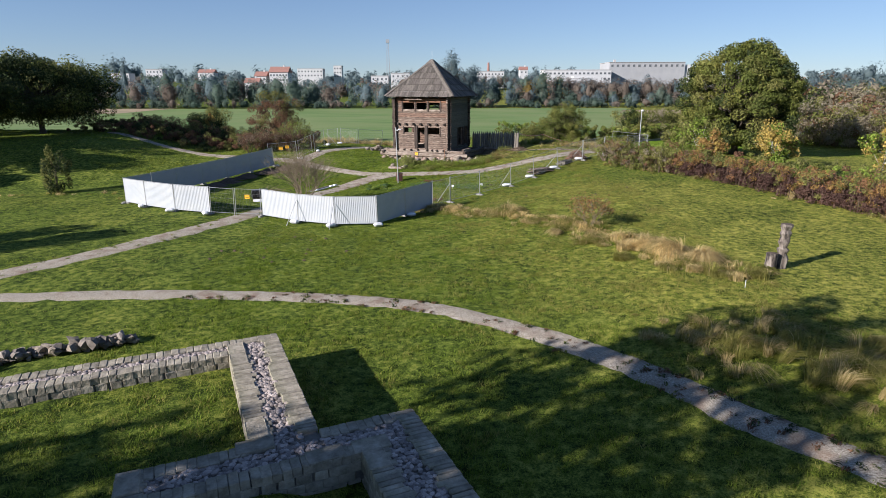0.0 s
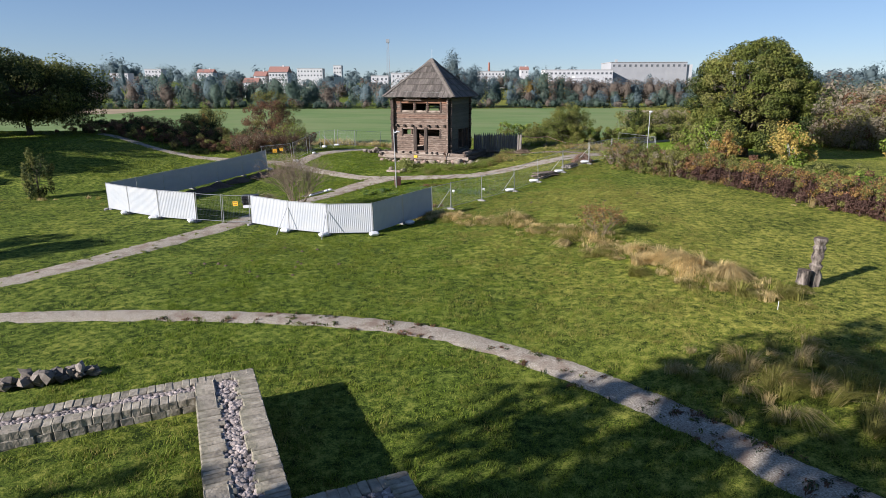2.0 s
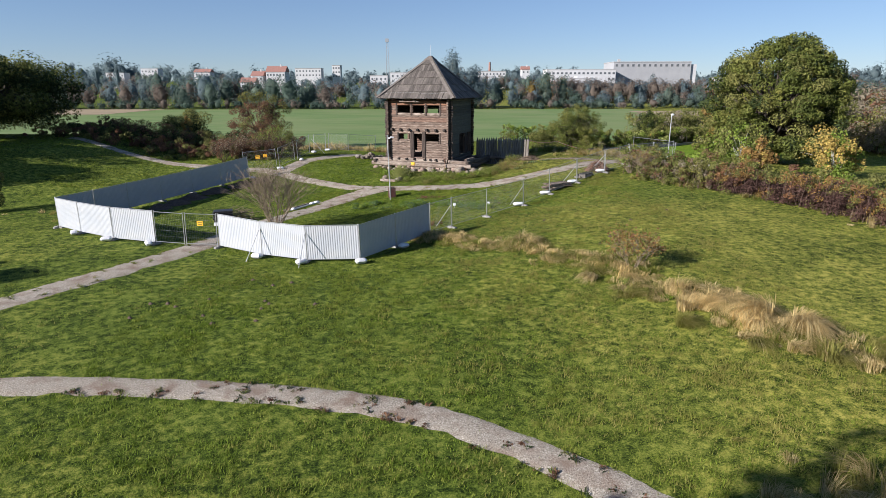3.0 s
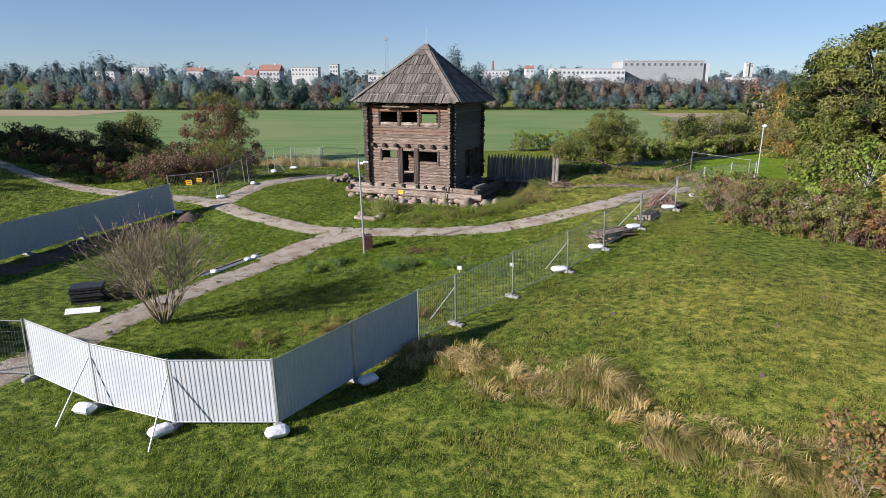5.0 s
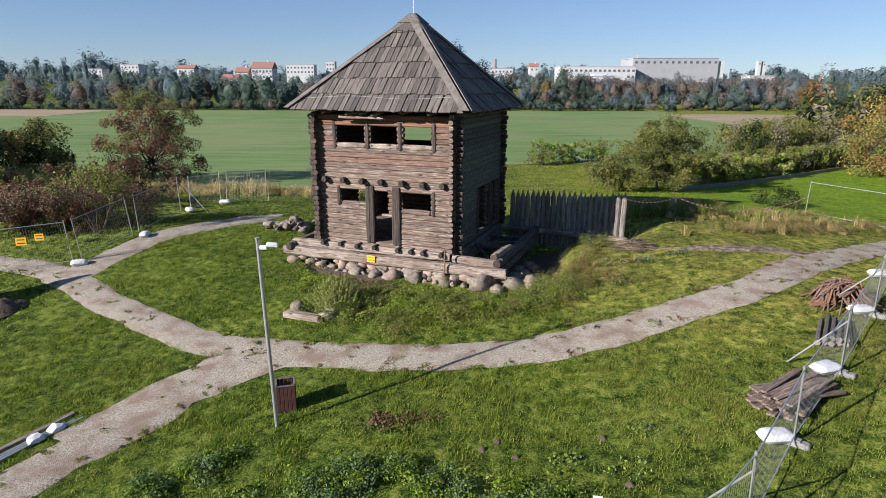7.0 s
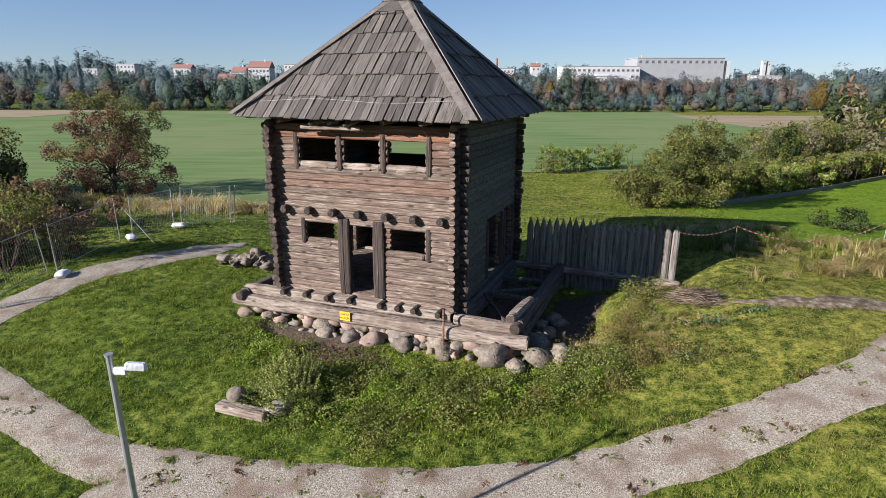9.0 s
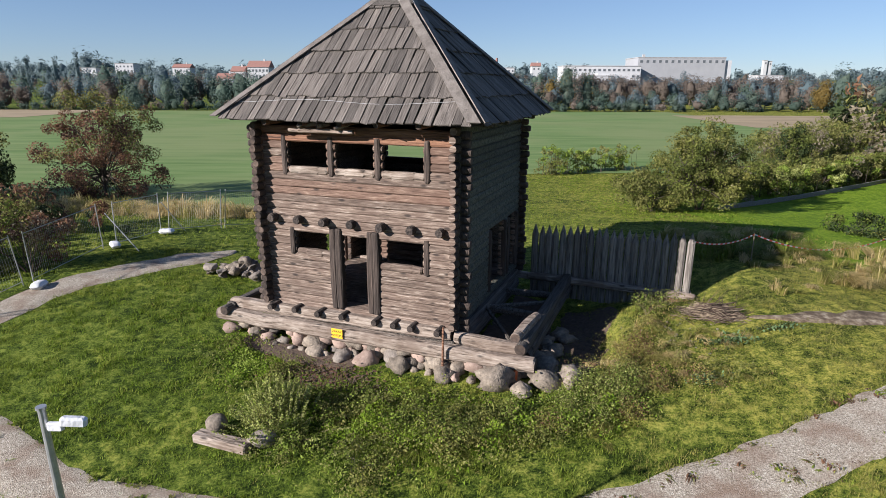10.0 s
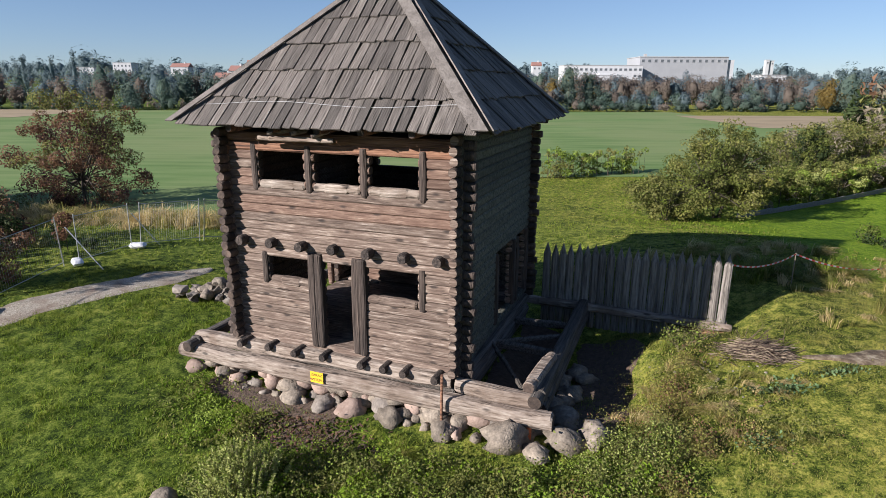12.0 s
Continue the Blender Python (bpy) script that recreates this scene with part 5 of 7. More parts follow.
for i, (x, y, r, h) in enumerate(((-5.2, -16.3, 0.6, 0.42), (-4.2, -15.3, 0.6, 0.4), (-1.3, -16.3, 0.7, 0.45), (-0.6, -15.8, 0.6, 0.5), (0.5, -15.7, 0.5, 0.4), (1.5, -16.3, 0.6, 0.42), (3.3, -16.9, 0.9, 0.35), (4.2, -17.2, 0.8, 0.35))):
    herb("weed_patch", x, y, h * 0.8, r * 1.25, [M_HERB, M_FRESH, M_LAWN], 2600, 0.042, "patch of blue-green broad-leaved weeds", 80 + i, [0.45, 0.2, 0.35])
for i, (x, y, r, h) in enumerate(((-1.2, -6.2, 1.0, 0.45), (0.6, -6.7, 1.1, 0.5), (2.0, -7.3, 1.1, 0.5), (3.2, -7.0, 0.9, 0.4), (1.2, -7.4, 1.2, 0.4), (-2.0, -7.6, 1.0, 0.4), (4.6, -6.9, 1.0, 0.4), (-0.4, -8.3, 1.1, 0.35), (6.0, -5.9, 0.8, 0.4))):
    herb("weed_patch", x, y, h, r, [M_OAK, M_OLIVE, M_FRESH], 2400, 0.036, "rank green weeds in front of the boulders", 100 + i, [0.42, 0.33, 0.25])

bare_bush("low_bush", 7.9, -1.75, 0.55, 0.5, 8, "leafy green bush at the palisade foot", 116, 700, [M_OLIVE, M_FRESH, M_OAK], 0.04, 0.010, spread=0.7)
bare_bush("low_bush", 8.7, -1.25, 0.42, 0.4, 7, "low green bush at the palisade foot", 117, 350, [M_OLIVE, M_OAK], 0.04, 0.010, spread=0.7)
random.seed(61)
for i, (x, y, h) in enumerate(((5.1, -5.9, 0.75), (5.7, -6.3, 0.7), (4.5, -6.5, 0.6), (6.2, -5.5, 0.65), (5.3, -6.9, 0.55), (6.6, -4.7, 0.5), (6.9, -5.9, 0.5), (3.9, -7.2, 0.45), (7.1, -3.7, 0.5), (6.0, -7.0, 0.45))):
    bare_bush("weed_clump", x, y, h * 0.62, h * 0.85, 9, "dry stalky weeds with olive leaves by the boulders", 150 + i, 1300, [M_OLIVE, M_PALEGREEN, M_FRESH] if i < 5 else [M_DRYGREEN, M_OLIVE, M_DRYGREEN, M_RUST], 0.032, 0.007, M_STEM, "weed clumps by the boulders", spread=0.6)


def weed_bed(name, spots, density, leaf, mats, shares, label, seed):
    """Low rank weeds: leaves at uneven heights over a patch; each spot is (x, y, half width, half depth, height)."""
    rng = np.random.default_rng(seed)
    pts, idx = [], []
    for x, y, rx, ry, h in spots:
        n = int(density * 3.14 * rx * ry)
        q = np.stack([x + rng.normal(size=n) * rx * 0.5, y + rng.normal(size=n) * ry * 0.5], 1)
        tuft = np.array([noise.noise(Vector((a * 1.7, b * 1.7, seed))) for a, b in q])
        keep = rng.random(n) < np.clip(0.7 + 1.2 * tuft, 0.1, 1)
        q, tuft = q[keep], tuft[keep]
        top = h * np.clip(0.75 + 1.0 * tuft, 0.25, 1.5)
        z = height(q[:, 0], q[:, 1]) + top * rng.random(len(q)) ** 0.6
        pts.append(np.stack([q[:, 0], q[:, 1], z], 1))
        kind = np.array([noise.noise(Vector((a * 0.8, b * 0.8, seed + 9))) for a, b in q]) + rng.normal(size=len(q)) * 0.12
        idx.append(np.searchsorted(np.quantile(kind, np.cumsum(shares)[:-1]), kind))
    p = np.concatenate(pts)
    nrm = rng.normal(size=(len(p), 3)) * 0.8 + np.array([-0.35, -0.3, 0.6])
    me = flakes(name, p, nrm, leaf * rng.uniform(0.6, 1.4, len(p)), mats, 1.7, np.concatenate(idx), 4)
    return tagged(new(name, me), label, "weeds", kind="stuff")


weed_bed("weeds", [(-0.6, -6.4, 2.0, 0.8, 0.45), (1.4, -6.9, 2.0, 0.9, 0.5), (3.2, -7.3, 1.8, 0.8, 0.45), (0.8, -7.6, 2.4, 1.2, 0.35), (-2.2, -6.6, 1.4, 1.2, 0.4), (-3.6, -4.6, 1.2, 0.8, 0.25), (-4.9, -3.2, 1.0, 0.9, 0.25), (5.2, -6.5, 1.2, 0.9, 0.4)],
         760, 0.038, [M_OAK, M_OLIVE, M_LAWN, M_FRESH], [0.30, 0.22, 0.30, 0.18], "rank green weeds before the boulders", 131)
weed_bed("weeds", [(6.0, -5.2, 1.2, 1.0, 0.45), (7.2, -4.6, 1.2, 1.0, 0.4), (6.9, -3.2, 0.8, 1.2, 0.6), (8.2, -5.6, 1.4, 1.0, 0.3), (7.9, -2.6, 0.9, 0.9, 0.55)],
         620, 0.027, [M_OLIVE, M_DRYGREEN, M_RUST], [0.42, 0.40, 0.18], "dry brownish weeds on the edge of the pit", 132)


weed_bed("weeds", [(9.4, -4.1, 0.75, 0.4, 0.2), (8.2, -5.9, 0.5, 0.3, 0.12), (11.0, -3.6, 0.6, 0.25, 0.1)], 420, 0.05, [M_HERB, M_DEEP], [0.5, 0.5], "blue-green broad-leaved weeds beside the twig heap", 135)
weed_bed("weeds", [(-0.1, -13.7, 0.75, 0.5, 0.12), (0.7, -13.5, 0.6, 0.4, 0.10)], 330, 0.05, [M_RUST, M_OLIVE], [0.7, 0.3], "withered brown weeds in the grass", 133)
weed_bed("weeds", [(5.6, -16.0, 0.5, 0.4, 0.25), (4.4, -15.4, 0.4, 0.3, 0.15), (6.5, -14.4, 0.4, 0.3, 0.12), (-3.3, -16.6, 0.8, 0.5, 0.2), (2.6, -16.9, 0.8, 0.5, 0.3)], 200, 0.05, [M_FRESH, M_HERB], [0.5, 0.5], "low broad-leaved weeds in the grass", 134)


# ---- grass ----

def far_from(line, p, gap):
    a = np.array(line, float)
    best = np.full(len(p), 1e9)
    for s, e in zip(a, a[1:]):
        d = e - s
        t = np.clip(((p - s) @ d) / (d @ d), 0, 1)
        best = np.minimum(best, np.linalg.norm(p - (s + t[:, None] * d), axis=1))
    return best > gap


def ruin_uv(p):
    return -0.91 * (p[:, 0] + 4.07) - 0.41 * (p[:, 1] + 51.33), 0.43 * (p[:, 0] + 4.07) - 0.90 * (p[:, 1] + 51.33)


def off_ruin(p):
    u, v = ruin_uv(p)
    g = 0.05
    hit_a = (u > -g) & (u < 14) & (v > -g) & (v < 1.16 + g)
    hit_b = (u > -g) & (u < 1.62 + g) & (v > -g) & (v < 6.9)
    hit_d = (u > -2.4 - g) & (u < 4.35 + g) & (v > 6.33 - g) & (v < 7.68 + g)
    hit_e = (u > -2.4 - g) & (u < -0.65 + g) & (v > 6.33) & (v < 14)
    return ~(hit_a | hit_b | hit_d | hit_e)


def meadow(n, seed, area, name, label, mats, h, w, lean, per, spread, plain=True):
    rng = np.random.default_rng(seed)
    x0, x1, y0, y1 = area
    p = np.stack([rng.uniform(x0, x1, n), rng.uniform(y0, y1, n)], 1)
    for line, gap in ((PATH_RING, 0.58), (PATH_GATE, 0.76), (PATH_LEFT, 0.58), (PATH_BACK, 0.72), (PATH_RIGHT, 0.64), (PATH_SPUR, 0.42), ([(-7.4, -13.4), (-6.3, -11.6), (-4.6, -10.5), (-3.0, -10.4)], 1.1)):
        keep = far_from(line, p, gap * rng.uniform(0.80, 1.08, len(p)))
        keep |= rng.random(len(p)) < 0.035
        p = p[keep]
    p = p[off_ruin(p)]
    # nothing under the tower or on the stones in front of it
    c, s = math.cos(radians(21)), math.sin(radians(21))
    lx, ly = c * p[:, 0] - s * p[:, 1], s * p[:, 0] + c * p[:, 1]
    p = p[~((np.abs(lx) < 5.3) & (ly > -4.3) & (ly < 3.8))]
    vis = np.abs(p[:, 0] - 1.6) < (p[:, 1] + 74) * 0.80 + 2
    p = p[vis]
    k = np.array([noise.noise(Vector((a * 0.55, b * 0.55, 1))) + 0.6 * noise.noise(Vector((a * 1.9, b * 1.9, 5))) for a, b in p])
    clump = np.array([noise.noise(Vector((a * 3.1, b * 3.1, 2))) + 0.7 * noise.noise(Vector((a * 1.1, b * 1.1, 8))) for a, b in p])
    keep = rng.random(len(p)) < np.clip(0.62 + 1.15 * clump, 0.10, 1.0)
    p, k, clump = p[keep], k[keep], clump[keep]
    hh = h * np.clip(1 + 0.7 * k + 0.8 * clump, 0.35, 2.2)
    big = np.array([noise.noise(Vector((a * 0.10, b * 0.10, 9))) for a, b in p])
    yellow = 0.05 + 0.68 * smooth_step(-3, 9, p[:, 0]) * (1 - smooth_step(-22, -12, p[:, 1])) * smooth_step(-56, -44, p[:, 1])
    idx = (rng.random(len(p)) < np.clip(yellow + 0.5 * smooth_step(5, 9, p[:, 0]) * smooth_step(-9, -5, p[:, 1]) * (1 - smooth_step(3, 8, p[:, 1])) + 0.5 * big + 0.55 * k * smooth_step(-7, 3, p[:, 0]), 0, 0.8)).astype(int)
    roots = np.stack([p[:, 0], p[:, 1], height(p[:, 0], p[:, 1]) - 0.01], 1)
    me = blades(name, roots, hh, np.full(len(p), w), lean, mats, per, spread, idx, plain)
    return tagged(new(name, me), label, "grass", kind="stuff")


meadow(92000, 5, (-34, 32, -66, 4), "grass", "short green meadow grass with yellowish tufts", [M_BLADE, M_DRYGREEN], 0.092, 0.027, 1.1, 4, 0.10)
meadow(165000, 15, (-11, 16, -62, -10), "grass", "short green meadow grass with yellowish tufts", [M_BLADE, M_DRYGREEN], 0.092, 0.024, 1.1, 4, 0.08)
meadow(46000, 6, (-13, 5.5, -15, 6), "grass", "dense green grass on the mound", [M_BLADE, M_LAWN], 0.10, 0.022, 0.9, 4, 0.06)
meadow(36000, 16, (5.5, 16, -15, 6), "grass", "green and dry grass on the edge of the pit", [M_DRYGREEN, M_OLIVE], 0.075, 0.016, 1.1, 4, 0.08)

meadow(30000, 25, (12, 62, 4, 44), "grass", "bright green lawn behind the palisade", [M_LAWN, M_BLADE], 0.08, 0.06, 1.5, 3, 0.14)
meadow(16000, 26, (-14, 20, 6, 42), "grass", "rough green grass behind the tower", [M_BLADE, M_DRYGREEN], 0.13, 0.065, 1.5, 3, 0.14)
meadow(26000, 27, (-62, -14, -10, 20), "grass", "green grass on the bank", [M_BLADE, M_DRYGREEN], 0.13, 0.07, 0.9, 3, 0.12)


def path_weeds(line, width, n, seed, mats, label, h=0.09):
    """Flat weed tufts that grow in a path, most of them along its edges."""
    rng = np.random.default_rng(seed)
    a = np.array(line, float)
    seg = np.linalg.norm(np.diff(a, axis=0), axis=1)
    ends = np.cumsum(seg)
    pts = []
    for s in rng.uniform(0, ends[-1], n):
        k = int(np.searchsorted(ends, s))
        d = (a[k + 1] - a[k]) / seg[k]
        off = rng.choice((-1, 1)) * width / 2 * (1 - rng.random() ** 1.6 * 1.1)
        q = a[k] + d * (s - ends[k] + seg[k]) + np.array([-d[1], d[0]]) * off
        for _ in range(rng.integers(1, 4)):
            pts.append(q + rng.normal(size=2) * np.array([0.14, 0.1]))
    p = np.array(pts)
    roots = np.stack([p[:, 0], p[:, 1], height(p[:, 0], p[:, 1]) + 0.02], 1)
    me = tussock_mesh("path_weeds", roots, h * rng.uniform(0.6, 1.4, len(p)), mats, rng.integers(0, len(mats), len(p)), 10, 0.036, (0, 0), 0.09)
    return tagged(new("path_weeds", me), label, "weeds", kind="stuff")


path_weeds(PATH_RING[2:], 1.15, 130, 91, [M_DEEP, M_OAK, M_RUST], "dark flat weed tufts in the gravel path")
path_weeds(PATH_RING[5:], 1.0, 40, 96, [M_DEEP, M_RUST], "dark flat weed tufts in the gravel path")
path_weeds(PATH_GATE, 1.6, 110, 92, [M_BLADE, M_OLIVE], "grass tufts along the gravel path")
path_weeds(PATH_RIGHT, 1.35, 150, 93, [M_BLADE, M_OLIVE, M_RUST], "grass tufts along the worn path")
path_weeds(PATH_RIGHT, 1.25, 420, 97, [M_RUST, M_WOODPALE, M_PURPLE], "brown fallen leaves on the worn path", 0.025)
path_weeds(PATH_GATE[4:], 1.5, 160, 98, [M_RUST, M_WOODPALE, M_PURPLE], "brown fallen leaves on the gravel path", 0.025)
path_weeds(PATH_LEFT, 1.2, 80, 94, [M_BLADE, M_OLIVE], "grass tufts along the narrow path")


def tall_grass(density, spots, seed, h, mats, label, each=60, width=0.014, wind=(0.5, -0.35), core=0.16, name="tall_grass"):
    """Patches of tussocks: each spot is (x, y, half width, half depth, share of the height)."""
    rng = np.random.default_rng(seed)
    pts, hs = [], []
    for x, y, rx, ry, hk in spots:
        k = max(3, int(density * 3.14 * rx * ry))
        q = rng.normal(size=(k, 2)) * np.array([rx, ry]) * 0.55
        pts.append(q + np.array([x, y]))
        lump = np.array([1 + 0.5 * noise.noise(Vector((a * 0.9, b * 0.9, 4))) for a, b in pts[-1]])
        hs.append(h * hk * lump * np.exp(-0.5 * ((q[:, 0] / rx) ** 2 + (q[:, 1] / ry) ** 2)) * rng.uniform(0.7, 1.15, k))
    p, hs = np.concatenate(pts), np.concatenate(hs)
    roots = np.stack([p[:, 0], p[:, 1], height(p[:, 0], p[:, 1]) - 0.02], 1)
    idx = rng.integers(0, len(mats), len(p))
    return tagged(new(name, tussock_mesh(name, roots, hs, mats, idx, each, width, wind, core)), label, "grass", kind="stuff")


tall_grass(3.0, [(12.0, -52.0, 2.0, 1.7, 1.0), (10.8, -50.4, 1.7, 1.4, 0.9), (13.2, -54.0, 1.9, 1.5, 1.0), (14.8, -56.0, 1.7, 1.3, 0.9), (9.6, -49.8, 1.2, 1.1, 0.7), (14.8, -52.4, 1.8, 1.5, 0.9), (13.0, -50.0, 1.8, 1.3, 0.6)], 8, 0.85, [M_DRYGREEN, M_DRYGREEN, M_DRY], "tall grey-green dry grass in the shade", 60, 0.012)

def grass_band(line, n, half, seed, h, mats, label, each, width, weights=None):
    """A long hummocky band of tussocks along a line; weights thin it or raise it from point to point of the line."""
    rng = np.random.default_rng(seed)
    a = np.array(line, float)
    seg = np.linalg.norm(np.diff(a, axis=0), axis=1)
    ends = np.cumsum(seg)
    weights = np.array(weights or [1.0] * len(line))
    pts, hs = [], []
    while len(pts) < n:
        s = rng.uniform(0, ends[-1])
        k = int(np.searchsorted(ends, s))
        t = (s - ends[k] + seg[k]) / seg[k]
        wt = weights[k] * (1 - t) + weights[k + 1] * t
        if rng.random() > wt:
            continue
        u = np.clip(rng.normal(), -1.8, 1.8)
        d = (a[k + 1] - a[k]) / seg[k]
        u_shift = 1.1 * noise.noise(Vector((s * 0.35, 0, 6)))
        q = a[k] + d * seg[k] * t + np.array([-d[1], d[0]]) * (u + u_shift) * half
        lump = max(0.25, 1 + 1.1 * noise.noise(Vector((q[0] * 0.6, q[1] * 0.6, 4))))
        pts.append(q)
        hs.append(h * lump * math.exp(-0.22 * u * u) * rng.uniform(0.7, 1.15))
    p, hs = np.array(pts), np.array(hs)
    roots = np.stack([p[:, 0], p[:, 1], height(p[:, 0], p[:, 1]) - 0.02], 1)
    me = tussock_mesh("tall_grass", roots, hs, mats, rng.integers(0, len(mats), n), each, width, (0.25, -0.3), 0.2)
    return tagged(new("tall_grass", me), label, "grass", kind="stuff")


BAND = [(-0.4, -25.7), (2.6, -27.2), (5.2, -28.9), (7.8, -31.8), (10.0, -35.2), (12.0, -38.6), (13.6, -41.4), (14.8, -44.6)]
grass_band(BAND, 480, 0.8, 9, 0.40, [M_DRYGREEN, M_DRYGREEN, M_BLADE, M_DRY], "half-dry olive tall grass in a long band", 36, 0.019)
grass_band(BAND, 240, 0.6, 7, 0.52, [M_STRAW, M_DRYGREEN, M_DRY, M_STRAW], "straw-coloured tall dry grass", 46, 0.018, [0.9, 0.8, 0.45, 0.45, 0.7, 1.0, 1.0, 0.4])
tall_grass(2.6, [(11.3, -38.9, 1.0, 0.8, 0.75), (12.2, -39.5, 1.1, 0.9, 0.95), (13.2, -40.6, 1.1, 0.9, 1.0), (14.1, -41.5, 0.8, 0.7, 1.0), (12.4, -41.2, 0.9, 0.8, 0.8)], 21, 0.95, [M_STRAW, M_STRAW, M_DRY], "tall pale straw standing in a hummock", 190, 0.019, (0.2, -0.35), 0.30)
tall_grass(2.2, [(10.9, -40.4, 0.8, 0.6, 0.9), (12.2, -42.4, 0.9, 0.7, 0.9), (13.6, -43.7, 0.9, 0.8, 1.0), (14.8, -44.6, 0.9, 0.7, 1.0), (15.6, -43.6, 0.7, 0.7, 0.9), (9.8, -37.4, 0.9, 0.7, 0.9), (8.4, -35.0, 0.9, 0.6, 0.8), (6.8, -32.2, 0.9, 0.6, 0.7), (3.6, -28.4, 1.0, 0.5, 0.7)], 22, 0.62, [M_DRYGREEN, M_DRYGREEN, M_DRY], "olive tussocks round the straw", 150, 0.019, (0.2, -0.35), 0.30)
tall_grass(4.0, [(-5.2, -24.6, 1.2, 0.9, 0.8), (-3.2, -23.9, 1.4, 0.9, 1.0), (-1.4, -23.2, 1.4, 0.9, 1.0), (-2.6, -25.2, 1.3, 0.9, 0.9), (0.4, -22.4, 1.0, 0.8, 0.8)], 19, 0.42, [M_DRYGREEN, M_BLADE, M_DRYGREEN, M_RUST], "rank grass along the fence foot", 50)
tall_grass(1.5, [(-22, 18, 6, 3.0, 1.0), (-14, 16.5, 5, 2.6, 1.0), (-31, 19.5, 6, 3.0, 0.9), (-7, 16, 4, 2.2, 0.8), (-40, 21, 6, 3, 0.9)], 10, 1.35, [M_DRY, M_DRY, M_DRYGREEN], "straw-coloured reeds along the field edge", 36, 0.03, (0.15, -0.1), 0.3)
tall_grass(1.6, [(8, 6.2, 3, 1.2, 1.0), (12, 6.5, 3, 1.5, 1.0), (16, 8, 3, 1.5, 0.8), (13.5, 2.5, 1.6, 1.2, 0.6), (15.0, 3.6, 2.6, 0.8, 0.7), (18.5, 4.2, 3.0, 1.1, 1.3), (22, 5.5, 2.5, 1.1, 1.1), (17.2, 1.8, 2.0, 0.8, 1.0), (18.5, 2.6, 2.5, 0.9, 1.2)], 11, 0.68, [M_DRY, M_DRY, M_DRYGREEN], "straw-coloured grass behind the palisade", 50, 0.018)
tall_grass(5.0, [(5.9, -5.0, 0.8, 0.7, 0.7), (6.7, -5.6, 0.8, 0.6, 0.6), (7.4, -4.9, 0.8, 0.7, 0.6), (6.6, -3.6, 0.5, 0.8, 0.8), (5.2, -7.2, 0.9, 0.6, 0.5), (8.2, -5.7, 0.8, 0.5, 0.5), (8.6, -3.7, 0.7, 0.6, 0.8), (9.4, -4.1, 0.9, 0.5, 0.6), (7.4, -2.8, 0.6, 0.8, 1.0), (7.0, -4.4, 0.8, 0.8, 0.9)], 12, 0.48, [M_DRYGREEN, M_DRY], "dry weeds on the edge of the pit", 50, 0.010, core=0.1)
tall_grass(6.0, [(-1.2, -6.4, 1.2, 0.9, 0.8), (0.8, -6.6, 1.3, 0.9, 1.0), (2.4, -7.2, 1.2, 0.9, 0.9), (0.5, -7.9, 1.5, 0.9, 0.7), (4.6, -7.0, 1.2, 0.8, 0.7), (-2.6, -6.2, 0.9, 0.7, 0.8)], 16, 0.46, [M_BLADE, M_LAWN, M_BLADE, M_DRYGREEN], "rank green grass before the boulders", 44, 0.011, core=0.1)
tall_grass(3.0, [(12.6, -0.9, 1.0, 0.5, 0.7), (14.9, -0.2, 1.3, 0.7, 1.0), (17.0, 0.6, 1.4, 0.8, 1.1), (19.0, 1.5, 1.5, 0.9, 1.1), (21.5, 2.8, 1.6, 0.9, 1.0), (24.5, 4.4, 1.6, 0.9, 0.9)], 18, 0.8, [M_DRY, M_DRY, M_DRYGREEN], "straw-coloured grass band before the lawn", 44, 0.018, (0.3, -0.2))
tall_grass(3.0, [(9.5, 3.6, 2.2, 1.0, 1.0), (12.5, 3.4, 2.0, 1.2, 1.0), (15.5, 4.0, 1.8, 1.0, 1.0), (7.0, 5.0, 2.0, 1.0, 1.0)], 28, 0.85, [M_DRYGREEN, M_OLIVE, M_BLADE], "tall shaded weeds behind the palisade", 40, 0.020, (0.2, -0.1))
tall_grass(1.4, [(29.5, -34.5, 1.5, 3, 0.8), (27.2, -25, 1.2, 3, 0.8), (24, -18.8, 1.5, 1.5, 0.8), (20, -15, 1.5, 1.5, 0.7), (17.2, -12.2, 1, 1, 0.7)], 13, 0.7, [M_DRY, M_DRYGREEN], "dry grass fringe at the hedge foot", 45, 0.02)
tall_grass(1.2, [(-33, -18.4, 2.5, 0.7, 0.8), (-28, -18.2, 2.5, 0.6, 0.6), (-37, -18.6, 2, 0.6, 0.6), (-25, -21.5, 1.2, 0.8, 0.6)], 14, 0.5, [M_DRY, M_DRYGREEN], "brownish grass ridge in the meadow", 45, 0.02)


# ---- field, woods and town ----
def sheet(name, x0, x1, y0, y1, mats, label, lift, skew=0.0):
    xs, ys = np.linspace(x0, x1, 60), np.linspace(y0, y1, 40)
    sh = Shape()
    vs = []
    for j, y in enumerate(ys):
        for i, x in enumerate(xs):
            wob = 2.0 * noise.noise(Vector((x * 0.06, y * 0.02, 2)))
            yy = y + (wob if j in (0, len(ys) - 1) else 0) + skew * (x - x0)
            vs.append((x, yy, level(x, yy) + lift))
    sh.add(vs, [(j * 60 + i, j * 60 + i + 1, (j + 1) * 60 + i + 1, (j + 1) * 60 + i) for j in range(39) for i in range(59)])
    return tagged(new(name, sh.mesh(name, mats, True)), label, "grass" if name == "lawn" else "field", kind="structure")


